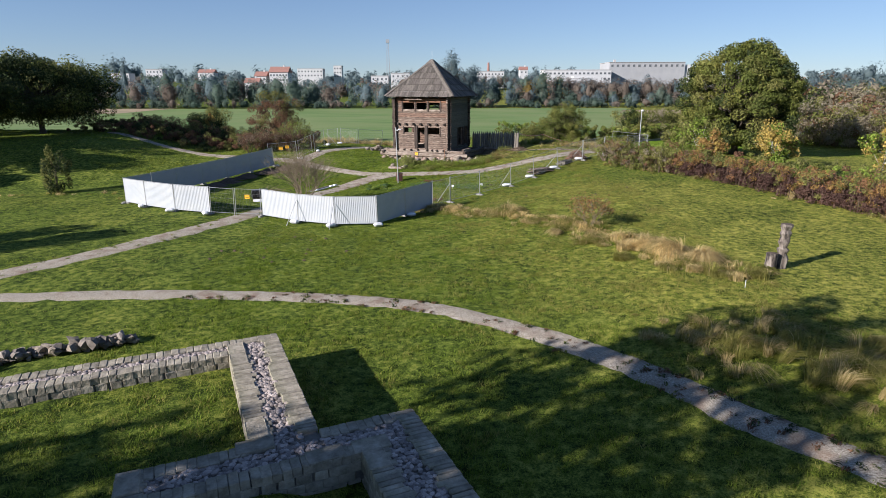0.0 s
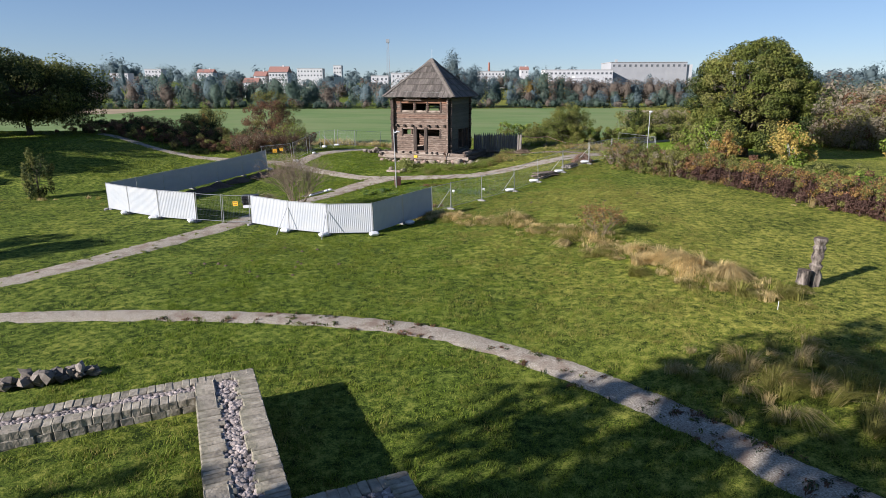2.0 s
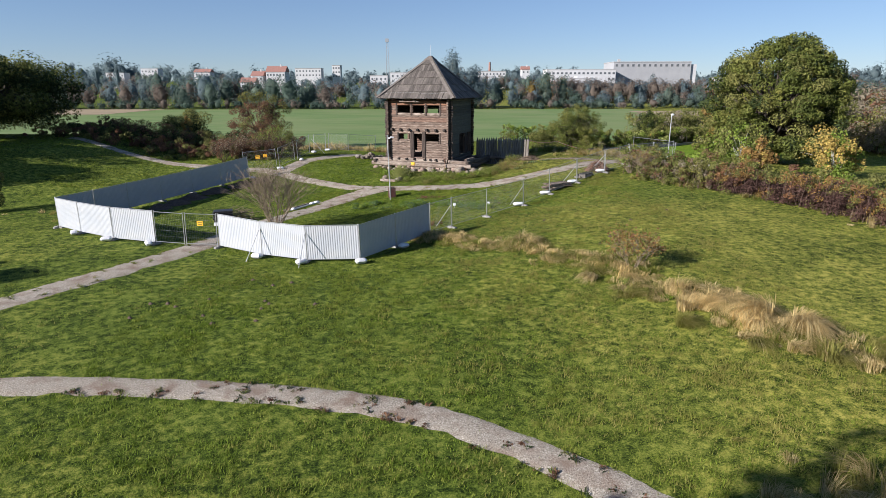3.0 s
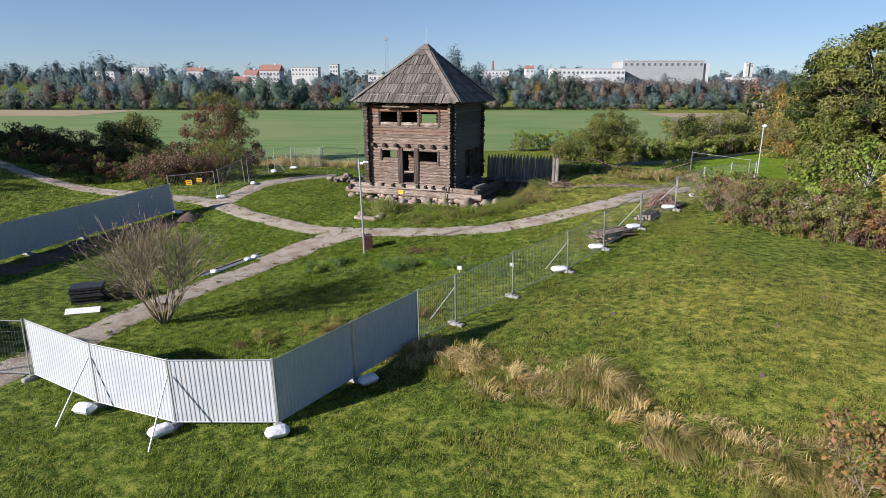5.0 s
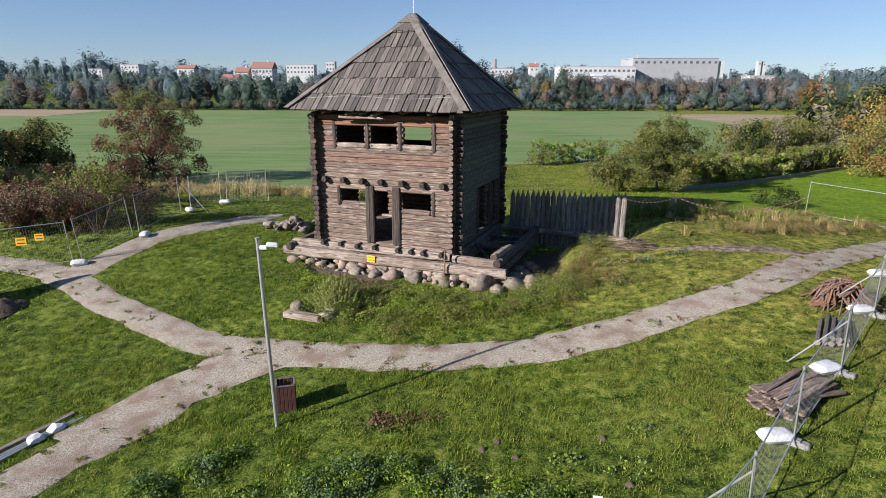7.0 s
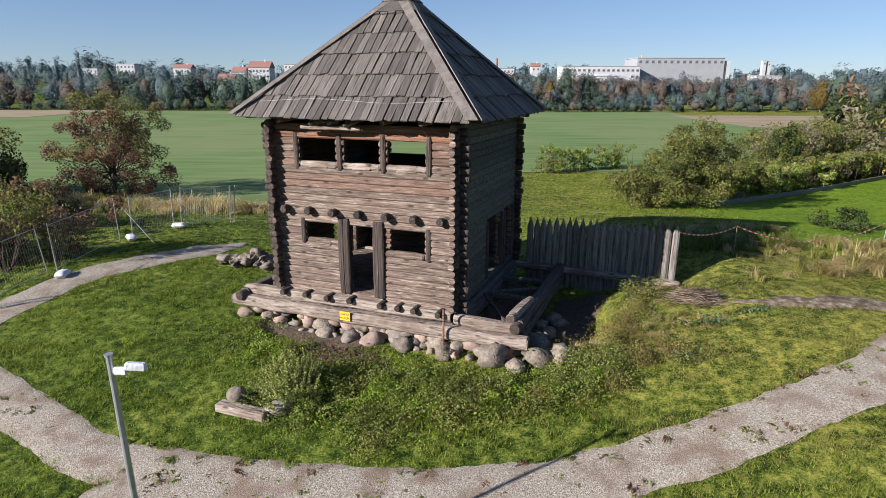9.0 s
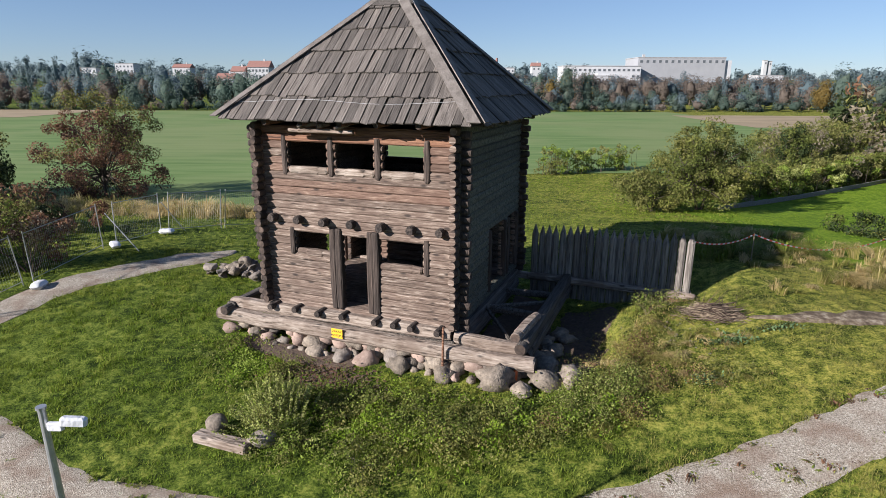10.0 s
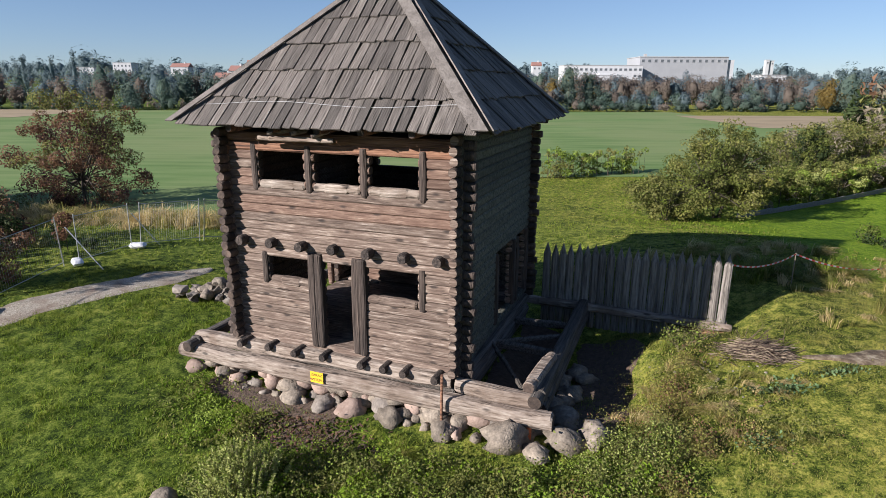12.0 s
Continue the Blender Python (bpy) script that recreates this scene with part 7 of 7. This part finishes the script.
random.seed(9)
seed = 300
for i in range(62):
    row = i % 3
    lx = -4.4 + 9.5 * ((i // 3) + random.uniform(0.1, 0.9)) / 21
    ly = -3.38 - row * 0.24 - random.uniform(0, 0.16)
    if row == 2 and lx < -3.2:
        continue
    state = random.getstate()
    seed += 1
    r = random.choice((0.13, 0.17, 0.21, 0.25, 0.29, 0.33)) * (0.8 if lx < -2.5 else 1)
    pink = random.random() < 0.16
    boulder(*local(lx, ly), r, M_PINK if pink else M_ROCK if i % 4 == 1 else M_STONE, "rounded pink granite boulder under the base beam" if pink else "rounded grey granite boulder under the base beam", "boulder", "boulders along the tower base", (-0.1, 0.35, 0.6)[row], seed)
    random.setstate(state)
    random.random(), random.random()
strip("soil", [local(6.1, -3.3), local(6.2, -1.2), local(6.1, 1.2), local(5.9, 3.0)], 1.7, M_DIRT, "bare dark soil in the pit beside the tower", "soil", 0.02, 0.3, 0.2)
strip("soil", [local(4.1, -2.9), local(4.1, 0.0), local(4.1, 3.0)], 1.7, M_DIRT, "bare dark soil inside the timber crib", "soil", 0.026, 0.3, 0.05)
for x, y, r in ((2.85, -5.35, 0.48), (3.45, -5.75, 0.27), (4.1, -5.45, 0.40), (4.75, -5.35, 0.33), (0.17, -4.35, 0.30), (0.8, -4.15, 0.28)):
    seed += 1
    boulder(x, y, r, M_STONE, "large weathered granite boulder in the weeds", "boulder", "boulders along the tower base", 0.4, seed)
for i in range(16):
    seed += 1
    random.seed(seed)
    lx, ly = 5.35 + random.uniform(-0.3, 0.35), -3.2 + i * 0.26
    boulder(*local(lx, ly), random.uniform(0.2, 0.32), M_STONE, "grey boulder beside the crib beam", "boulder", "boulders along the tower base", 0.4, seed)
for i in range(56):
    seed += 1
    random.seed(seed)
    far_off = abs(random.gauss(0, 0.7))
    boulder(-6.6 + far_off * 1.3 * random.uniform(-1, 1), 3.2 + 0.7 * far_off * random.uniform(-1, 1), random.uniform(0.09, 0.30), M_STONE if i % 2 else M_ROCK, "grey stone in a heap beside the tower", "stone", "stone heap by the tower", 0.1 - 1.3 * max(0, 0.6 - far_off), seed, 0.8, i % 3 > 0)
for i in range(130):
    seed += 1
    random.seed(seed)
    t = random.random() ** 1.2
    x, y = -14.8 + 4.7 * t + random.gauss(0, 0.15), -51.7 + 2.3 * t + random.gauss(0, 0.3 * (1.1 - t))
    boulder(x, y, random.uniform(0.08, 0.25), M_STONE if i % 3 else M_ROCK, "grey broken stone in a rubble row", "stone", "rubble row beside the ruin", 0.0 if i % 3 else -0.5, seed, 0.8, True)
single("stone_ball", Shape().stone((0, 0, 0.22), (0.27, 0.25, 0.25), 0, 0.06, 8, 12), M_STONE, on_ground(-4.02, -6.98), "round stone ball beside a plank", "stone", smooth=True)
strip("soil", [local(-3.6, -3.95), local(-2.2, -4.15), local(-1.0, -4.2), local(0.4, -4.05)], 1.0, M_DIRT, "bare brown soil between the boulders", "soil", 0.012, 0.3, 0.2)
boulder(-2.7, -7.55, 0.22, M_ROCK, "dark round stone in the bush", "stone", "", 0.1, 902, 1.0)


# ---- bits and pieces ----
def planks(name, x, y, rz, rows, mats, label, category, length=2.2, width=0.2, dz=0.0, seed=1, jitter=8):
    random.seed(seed)
    ob = thing(name, on_ground(x, y, rz, dz), label, category)
    for k in range(rows):
        for i in range(4):
            sh = Shape().box((0, 0, 0), (length * random.uniform(0.7, 1.05), width, 0.05), None, 0, 0.008)
            part("board", sh, mats, ob, m=pose(random.uniform(-0.2, 0.2), (i - 1.5) * width * 1.15 + random.uniform(-0.05, 0.05), 0.04 + 0.085 * k, random.uniform(-6, 6), random.uniform(-3, 3), random.uniform(-jitter, jitter)))
    return ob


planks("board_pile", 10.4, -13.9, 30, 6, M_LOG, "heap of weathered brown boards on the grass", "board pile", 2.5, 0.2, seed=3, jitter=17)
ob = thing("log_pile", on_ground(13.2, -10.8, 55), "stack of dark debarked poles on the grass", "log pile")
random.seed(6)
for i in range(9):
    part("pole", Shape().tube([(-1.0 + random.uniform(-0.2, 0.2), (i % 5) * 0.17 - 0.35, 0.09 + 0.15 * (i // 5)), (1.0 + random.uniform(-0.2, 0.2), (i % 5) * 0.17 - 0.3, 0.09 + 0.15 * (i // 5))], [0.085, 0.07], 8, 0, 1), [M_LOGDARK, M_STAKE], ob)
random.seed(8)
heap = thing("wood_heap", on_ground(14.8, -8.6), "heap of reddish split wood and offcuts", "wood heap")
for i in range(260):
    a, rr = random.uniform(0, 6.28), 0.95 * random.random() ** 0.6
    z = max(0.03, 0.85 * (1 - rr * rr)) * random.uniform(0.45, 1)
    m = pose(rr * math.cos(a), rr * math.sin(a), z, random.uniform(-12, 12), random.uniform(10, 50) * (1 if rr > 0.25 else 0.3), math.degrees(a) + random.uniform(-50, 50))
    part("split_log", Shape().box((0, 0, 0), (random.uniform(0.35, 0.85), random.uniform(0.03, 0.07), random.uniform(0.025, 0.05)), None, 0, 0.008), M_LOGWARM if i % 3 else M_RED, heap, m=m)
twigs = Shape()
for i in range(420):
    p = Vector((random.gauss(0, 0.42), random.gauss(0, 0.24), 0))
    p.z = 0.02 + 0.42 * math.exp(-(p.x / 0.6) ** 2 - (p.y / 0.4) ** 2) * random.random()
    d = Vector((random.uniform(0.5, 1) * random.choice((-1, 1)), random.uniform(-0.7, 0.7), random.uniform(-0.2, 0.28))).normalized() * random.uniform(0.15, 0.5)
    twigs.tube([p - d, p + d * 0.2 + Vector((0, random.uniform(-0.05, 0.05), 0.03)), p + d], [0.011, 0.009, 0.004], 3, i % 2)
for i in range(16):
    p = Vector((random.uniform(-0.4, 0.7), random.uniform(0.25, 0.7), 0.0))
    d = Vector((random.uniform(-0.2, 0.6), random.uniform(-0.2, 0.3), random.uniform(0.3, 0.75)))
    twigs.tube([p, p + d * 0.5 + Vector((0, 0, 0.05)), p + d], [0.012, 0.009, 0.004], 3, 1)
single("brushwood", twigs, [M_TWIG, M_STEM], on_ground(9.7, -2.5, -14), "flat heap of dry twigs beside the palisade end", "twig heap")
chips = Shape()
for i in range(46):
    x, y = random.gauss(8.4, 0.7), random.gauss(-3.2, 0.6)
    r = random.uniform(0.02, 0.055)
    chips.stone((x, y, level(x, y) + r * 0.3), (r, r * random.uniform(0.7, 1), r * 0.6), random.uniform(0, 360), 0.2, 3, 6)
tagged(new("pebbles", chips.mesh("pebbles", M_HEWN)), "pale stones strewn on the worn slope", "stones", kind="stuff")
ob = thing("metal_profiles", on_ground(-9.7, -14.8, 66), "bundle of aluminium profiles and a board beside the path", "building material")
part("board", Shape().box((0, 0.22, 0.07), (4.4, 0.16, 0.10), None, 0, 0.01), M_PALE, ob)
for i in range(3):
    part("profile", Shape().box((0.2 * i - 0.2, -0.10 * i, 0.05), (4.0, 0.07, 0.07)), M_ZINC, ob)
for x in (-1.5, 0.9, 1.5):
    part("wrapping", Shape().stone((x, -0.1, 0.08), (0.2, 0.24, 0.12), 0, 0.3), M_BAG, ob)

# the camera pole and the litter bin
pole = thing("camera_pole", on_ground(-2.95, -13.7, 0, -0.05), "slim grey steel pole with a white security camera", "pole")
part("shaft", Shape().tube([(0, 0, 0), (-0.13, 0.03, 5.15)], [0.055, 0.042], 12), M_ZINC, pole)
part("arm", Shape().box((0.02, 0, 4.95), (0.18, 0.06, 0.10), None, 0, 0.015), M_BAG, pole, "white camera bracket")
part("camera_body", Shape().box((0, 0, 0), (0.28, 0.10, 0.10), None, 0, 0.025), M_BAG, pole, "white camera housing", m=pose(0.24, 0.0, 5.02, 0, 8, 10))
part("cap", Shape().tube([(-0.13, 0.03, 5.15), (-0.13, 0.03, 5.18)], 0.058, 12), M_ZINC, pole)
bin_ob = thing("litter_bin", on_ground(-2.9, -12.85, 15), "dark red wooden litter bin beside the pole", "bin")
M_BIN = material("dark_red_paint", [(0.3, (0.040, 0.014, 0.012)), (0.7, (0.085, 0.030, 0.025))], 5, 0.6, 0.2)
part("body", Shape().box((0, 0, 0.33), (0.44, 0.44, 0.62)), M_BLACK, bin_ob)
for i in range(4):
    for k in range(5):
        part("slat", Shape().box(((k - 2) * 0.102, -0.25, 0.39), (0.092, 0.025, 0.76), None, 0, 0.006), M_BIN, bin_ob, m=pose(0, 0, 0, 0, 0, 90 * i))
for i in range(4):
    part("rim", Shape().box((0, -0.245, 0.785), (0.54, 0.06, 0.03), None, 0, 0.01), M_LOGDARK, bin_ob, m=pose(0, 0, 0, 0, 0, 90 * i))

# carved post
M_TOTEM = material("grey_carved_wood", [(0.38, (0.020, 0.016, 0.014)), (0.48, (0.105, 0.086, 0.072)), (0.72, (0.27, 0.235, 0.20))], 5, 0.85, 0.9, 16, stretch=(1, 1, 0.35))
post = Shape()
random.seed(12)
zs = [0, 0.25, 0.5, 0.75, 0.95, 1.05, 1.3, 1.55, 1.7, 1.85, 2.05, 2.15]
rs = [0.27, 0.25, 0.26, 0.19, 0.25, 0.17, 0.25, 0.20, 0.26, 0.18, 0.27, 0.24]
post.tube([(0.012 * z, 0, z) for z in zs], rs, 12, 0, 1, 0.30)
post.tube([(-0.62, -0.10, 0), (-0.60, -0.10, 0.45), (-0.58, -0.1, 0.82)], [0.26, 0.24, 0.25], 11, 0, 1, 0.1)
single("carved_post", post, [M_TOTEM, M_END], on_ground(17.2, -42.95, 10, -0.05), "weathered grey carved log post with a stump", "carved post")

# small boards, planks, pipes at the tower
single("plank", Shape().box((0, 0, 0.13), (1.5, 0.34, 0.2), None, 0, 0.03), M_PALE, on_ground(-3.7, -7.5, -20), "short bleached timber lying on the grass", "timber")
single("pipe", Shape().tube([(0, 0, 0), (0.02, 0, 1.75)], 0.035, 8), M_RED, pose(*local(3.0, -3.92), 1.2), "thin rusty pipe leaning at the tower corner", "pipe")
M_PIPE = material("orange_pipe", [(0.3, (0.5, 0.10, 0.03)), (0.7, (0.6, 0.15, 0.05))], 5, 0.5, 0.1)
single("pipe", Shape().tube([(0, 0, 0), (0.0, 0, 0.55)], 0.055, 10), M_PIPE, pose(*local(5.0, -3.68), 1.45), "orange plastic pipe under the beam end", "pipe")


def lettered(text, size, mats):
    font = bpy.data.curves.new("lettering", "FONT")
    font.body, font.size, font.align_x, font.align_y = text, size, "CENTER", "CENTER"
    tmp = bpy.data.objects.new("lettering", font)
    me = bpy.data.meshes.new_from_object(tmp)
    bpy.data.objects.remove(tmp)
    me.name = "lettering"
    me.materials.clear()
    me.materials.append(mats)
    return me


def sign(m, w, h, rows, label, words=None):
    ob = thing("sign", m, label, "sign")
    part("plate", Shape().box((0, 0, 0), (w, 0.012, h), None, 0, 0.002), M_YELLOW, ob)
    for i, row in enumerate(rows):
        z = h * (0.22 - 0.44 * i)
        if words:
            part("lettering", lettered(row, h * 0.34, M_BLACK), None, ob, "black capital letters", m=pose(0, -0.011, z, 90, 0, 0))
        else:
            part("text_bar", Shape().box((0, -0.009, z), (w * 0.7, 0.005, h * 0.12)), M_BLACK, ob)
    return ob


sign(TOWER @ pose(-0.35, -3.86, 2.20, 0, 0, 0), 0.37, 0.29, ("ZAKAZ", "WSTĘPU"), "small yellow warning sign on the base beam", True)
sign(pose(-12.6, -27.82, level(-12.6, -27.8) + 1.45, 0, 0, 0), 0.34, 0.28, ("a", "b"), "yellow warning sign on the gate")
sign(pose(-16.75, -3.06, level(-16.75, -3.0) + 1.40, 0, 0, 12), 0.42, 0.34, ("a", "b"), "yellow warning sign on the mesh fence")
sign(pose(-16.1, -2.82, level(-16.1, -2.8) + 1.5, 0, 0, 12), 0.36, 0.30, ("a", "b"), "yellow warning sign on the mesh fence")

# mesh fence on the far side of the path
for a, b in (((-18.0, -3.4), (-15.1, -2.3)), ((-15.0, -1.9), (-14.2, 1.2)), ((-14.0, 1.4), (-13.6, 5.5)), ((-13.2, 5.8), (-12.4, 8.4)), ((-12.2, 8.7), (-10.3, 10.6)), ((-10.2, 10.7), (-7.2, 12.5))):
    mesh_panel(a, b, "galvanised wire mesh site fence by the path", "mesh fence panels")
for x, y in ((-14.8, -2.4), (-13.5, 1.0), (-13.2, 5.7), (-12.2, 8.5), (-16.6, -5.5)):
    sandbag(x, y, random.uniform(0, 180), 0.36, 0.03)
for (x, y), (dx, dy) in zip(((-13.4, 5.6), (-12.3, 8.5), (1.9, -23.75), (7.2, -18.15), (12.15, -12.9), (15.2, -9.6), (-8.72, -29.36), (-5.97, -30.42)), ((1.5, -0.4), (0.6, 0.9), (-1.0, 0.6), (-0.9, 0.8), (-1.0, 0.8), (-1.0, 0.9), (-0.5, -1.1), (-0.15, -1.15))):
    g = level(x, y)
    single("brace_tube", Shape().tube([(x, y, g + 1.6), (x + dx, y + dy, level(x + dx, y + dy) + 0.03)], 0.022, 8), M_ZINC, pose(0, 0, 0), "grey steel brace tube leaning on the fence", "brace", "fence braces")
mesh_panel((22.6, 7.2), (25.6, 3.0), "empty white fence frame standing on the grass", "gate leaves", False)

# low concrete edging with fence posts along the lawn
edging = thing("low_wall", pose(0, 0, 0), "low grey concrete edging along the lawn", "wall")
corner = [(20.4, 21.6), (27.5, 26.6), (34.8, 31.6), (42.4, 36.8), (52.0, 43.2)]
for (x0, y0), (x1, y1) in zip(corner, corner[1:]):
    turn = math.degrees(math.atan2(y1 - y0, x1 - x0))
    ln = math.hypot(x1 - x0, y1 - y0)
    for i in range(4):
        t = (i + 0.5) / 4
        x, y = x0 + (x1 - x0) * t, y0 + (y1 - y0) * t
        part("slab", Shape().box((0, 0, 0.12), (ln / 4 - 0.02, 0.08, 0.5), None, 0, 0.01), M_CONCRETE, edging, m=pose(x, y, level(x, y), 0, 0, turn))
        if i % 2 == 0:
            part("post", Shape().tube([(0, 0.08, 0), (0, 0.08, 1.5)], 0.02, 6), M_POST, edging, m=pose(x, y, level(x, y), 0, 0, turn))

# street lamps
def lamp(x, y, h, label):
    ob = thing("street_lamp", on_ground(x, y), label, "lamp")
    part("pole", Shape().tube([(0, 0, 0), (0, 0, h)], [0.05, 0.036], 10), M_ZINC, ob, "grey steel pole")
    part("head", Shape().stone((0.05, -0.05, h + 0.12), (0.17, 0.14, 0.11), 0, 0.05, 6, 10), M_BAG, ob, "white lamp head", smooth=True)
    part("collar", Shape().tube([(0, 0, h - 0.12), (0, 0, h + 0.02)], 0.06, 10), M_ZINC, ob)


lamp(22.2, -5.0, 4.7, "slim grey lamp post behind the hedge")
lamp(56, 44, 5.0, "pale lamp post beyond the lawn")

# red and white tape between palisade and frame
tape = thing("barrier_tape", pose(0, 0, 0), "red and white striped barrier tape, sagging", "tape")
M_REDP = material("red_plastic", [(0.3, (0.6, 0.05, 0.05)), (0.7, (0.7, 0.08, 0.07))], 5, 0.5, 0)
a, b, c = Vector((*local(9.2, 3.5), 4.15)), Vector((13.05, 2.25, 3.84)), Vector((22.7, 7.0, 3.1))
random.seed(3)
for p, q, n, dip in ((a, b, 26, 0.22), (b, c, 60, 0.85)):
    for i in range(n):
        t0, t1 = i / n, (i + 1) / n
        sag = lambda t: Vector((0, 0, -dip * 4 * t * (1 - t)))
        u, w = p.lerp(q, t0) + sag(t0), p.lerp(q, t1) + sag(t1)
        part("stripe", Shape().box(((u - w).length / 2, 0, 0), ((u - w).length, 0.004, 0.05)), M_REDP if i % 2 else M_BAG, tape,
             m=Matrix.Translation(u) @ (w - u).to_track_quat("X", "Z").to_matrix().to_4x4())
single("stake", Shape().tube([(0, 0, -0.2), (0, 0, 3.87 - level(13.05, 2.25))], 0.018, 8), M_TWIG, on_ground(13.05, 2.25), "thin wooden stake holding the tape", "stake")

# things on the gate side of the path
M_SHEETBLACK = material("black_plastic", [(0.3, (0.012, 0.012, 0.014)), (0.7, (0.035, 0.034, 0.038))], 6, 0.45, 0.4, 12)
ob = thing("slab_stack", on_ground(-13.9, -20.8, 20), "stack of black plastic sheets beside the path", "stack")
random.seed(5)
for i in range(12):
    part("slab", Shape().box((random.uniform(-0.05, 0.05), random.uniform(-0.05, 0.05), 0.05 + 0.062 * i), (1.25, 0.8, 0.055), None, 0, 0.012), M_SHEETBLACK, ob)
ob = thing("barrier_boards", on_ground(-13.3, -22.3, 15), "folded red and white road barrier boards", "barrier")
for i in range(5):
    part("board", Shape().box((0, 0.12 * i, 0.15 + 0.05 * i), (1.3, 0.04, 0.28), None, 0, 0.008), M_REDP if i % 2 else M_BAG, ob, m=pose(0, 0, 0, -50, 0, 3 * i))
brush = Shape()
for i in range(220):
    p = Vector((random.gauss(0, 0.5), random.gauss(0, 0.3), abs(random.gauss(0.3, 0.25))))
    d = Vector((random.uniform(-1, 1), random.uniform(-1, 1), random.uniform(-0.3, 0.3))).normalized() * random.uniform(0.2, 0.5)
    brush.tube([p - d, p + d], 0.01, 3)
single("brushwood", brush, M_TWIG, on_ground(-12.9, -20.2), "tangle of cut brushwood", "brushwood")


def mound(name, x, y, r, h, mats, label, seed, group="", stretch=1.0, rz=0.0):
    random.seed(seed)
    sh = Shape()
    rings, sides = 4, 9
    vs, fs = [(0, 0, h)], []
    for i in range(1, rings + 1):
        for k in range(sides):
            a = 2 * math.pi * k / sides
            q = r * i / rings * random.uniform(0.8, 1.15)
            vs.append((q * math.cos(a) * stretch, q * math.sin(a), h * (math.cos(math.pi * i / rings / 1.0) * 0.5 + 0.5) * random.uniform(0.75, 1.2) - (0.04 if i == rings else 0)))
    for k in range(sides):
        fs.append((0, 1 + k, 1 + (k + 1) % sides))
        for i in range(rings - 1):
            fs.append((1 + i * sides + k, 1 + (i + 1) * sides + k, 1 + (i + 1) * sides + (k + 1) % sides, 1 + i * sides + (k + 1) % sides))
    sh.add(vs, fs)
    return single(name, sh, mats, on_ground(x, y, rz), label, "mound", group, smooth=True)


random.seed(21)
for i, (x, y) in enumerate([(random.gauss(-9, 3), random.gauss(-37, 2)) for _ in range(15)] + [(5.4, -14.6), (6.6, -14.3), (-0.1, -16.0), (1.1, -15.8), (2.8, -14.6), (5.6, -16.3), (7.8, -24), (12.5, -26.5), (3.2, -15.2), (2.4, -14.9), (10.5, -29.5), (15.5, -24)]):
    state = random.getstate()
    mound("molehill", x, y, random.uniform(0.12, 0.26), random.uniform(0.05, 0.09), M_DIRT, "small dark molehill in the grass", 400 + i, "molehills")
    random.setstate(state)
for i, (x, y, r) in enumerate(((-20.0, -14.5, 1.0), (-19.6, -12.0, 1.1), (-18.6, -9.6, 1.2), (-17.0, -7.4, 1.2), (-15.6, -6.2, 0.9), (-20.4, -16.6, 0.9))):
    mound("earth_mound", x, y, r, 0.42, M_DIRT, "heap of dark dug earth beside the fence", 440 + i, "spoil heaps", 1.3, 60)
chips = Shape()
random.seed(31)
for i in range(900):
    x, y = random.gauss(0, 0.75), random.gauss(0, 0.33)
    chips.box((0, 0, 0), (random.uniform(0.05, 0.14), random.uniform(0.02, 0.05), 0.012), pose(x, y, level(-1.9 + 0.94 * x + 0.35 * y, -4.75 - 0.35 * x + 0.94 * y) - level(-1.9, -4.75) + random.uniform(0.0, 0.05), random.uniform(-25, 25), random.uniform(-25, 25), random.uniform(0, 180)), i % 2)
single("bark_patch", chips, [M_RED, M_DIRT], on_ground(-1.9, -4.75, -20.5), "flat patch of reddish bark mulch", "mulch", kind="stuff")
for x, y in ((2.15, -17.2), (4.7, -17.0)):
    single("marker_board", Shape().box((0, 0, 0.25), (0.20, 0.03, 0.18), None, 0, 0.005).tube([(0, 0.02, -0.1), (0, 0.02, 0.2)], 0.015, 6), M_BAG, on_ground(x, y, -10), "small white marker board in the weeds", "marker")
single("marker_post", Shape().tube([(0, 0, -0.05), (0, 0, 0.35)], 0.013, 6), M_BAG, on_ground(14.2, -45.8), "short white marker post in the grass", "marker")
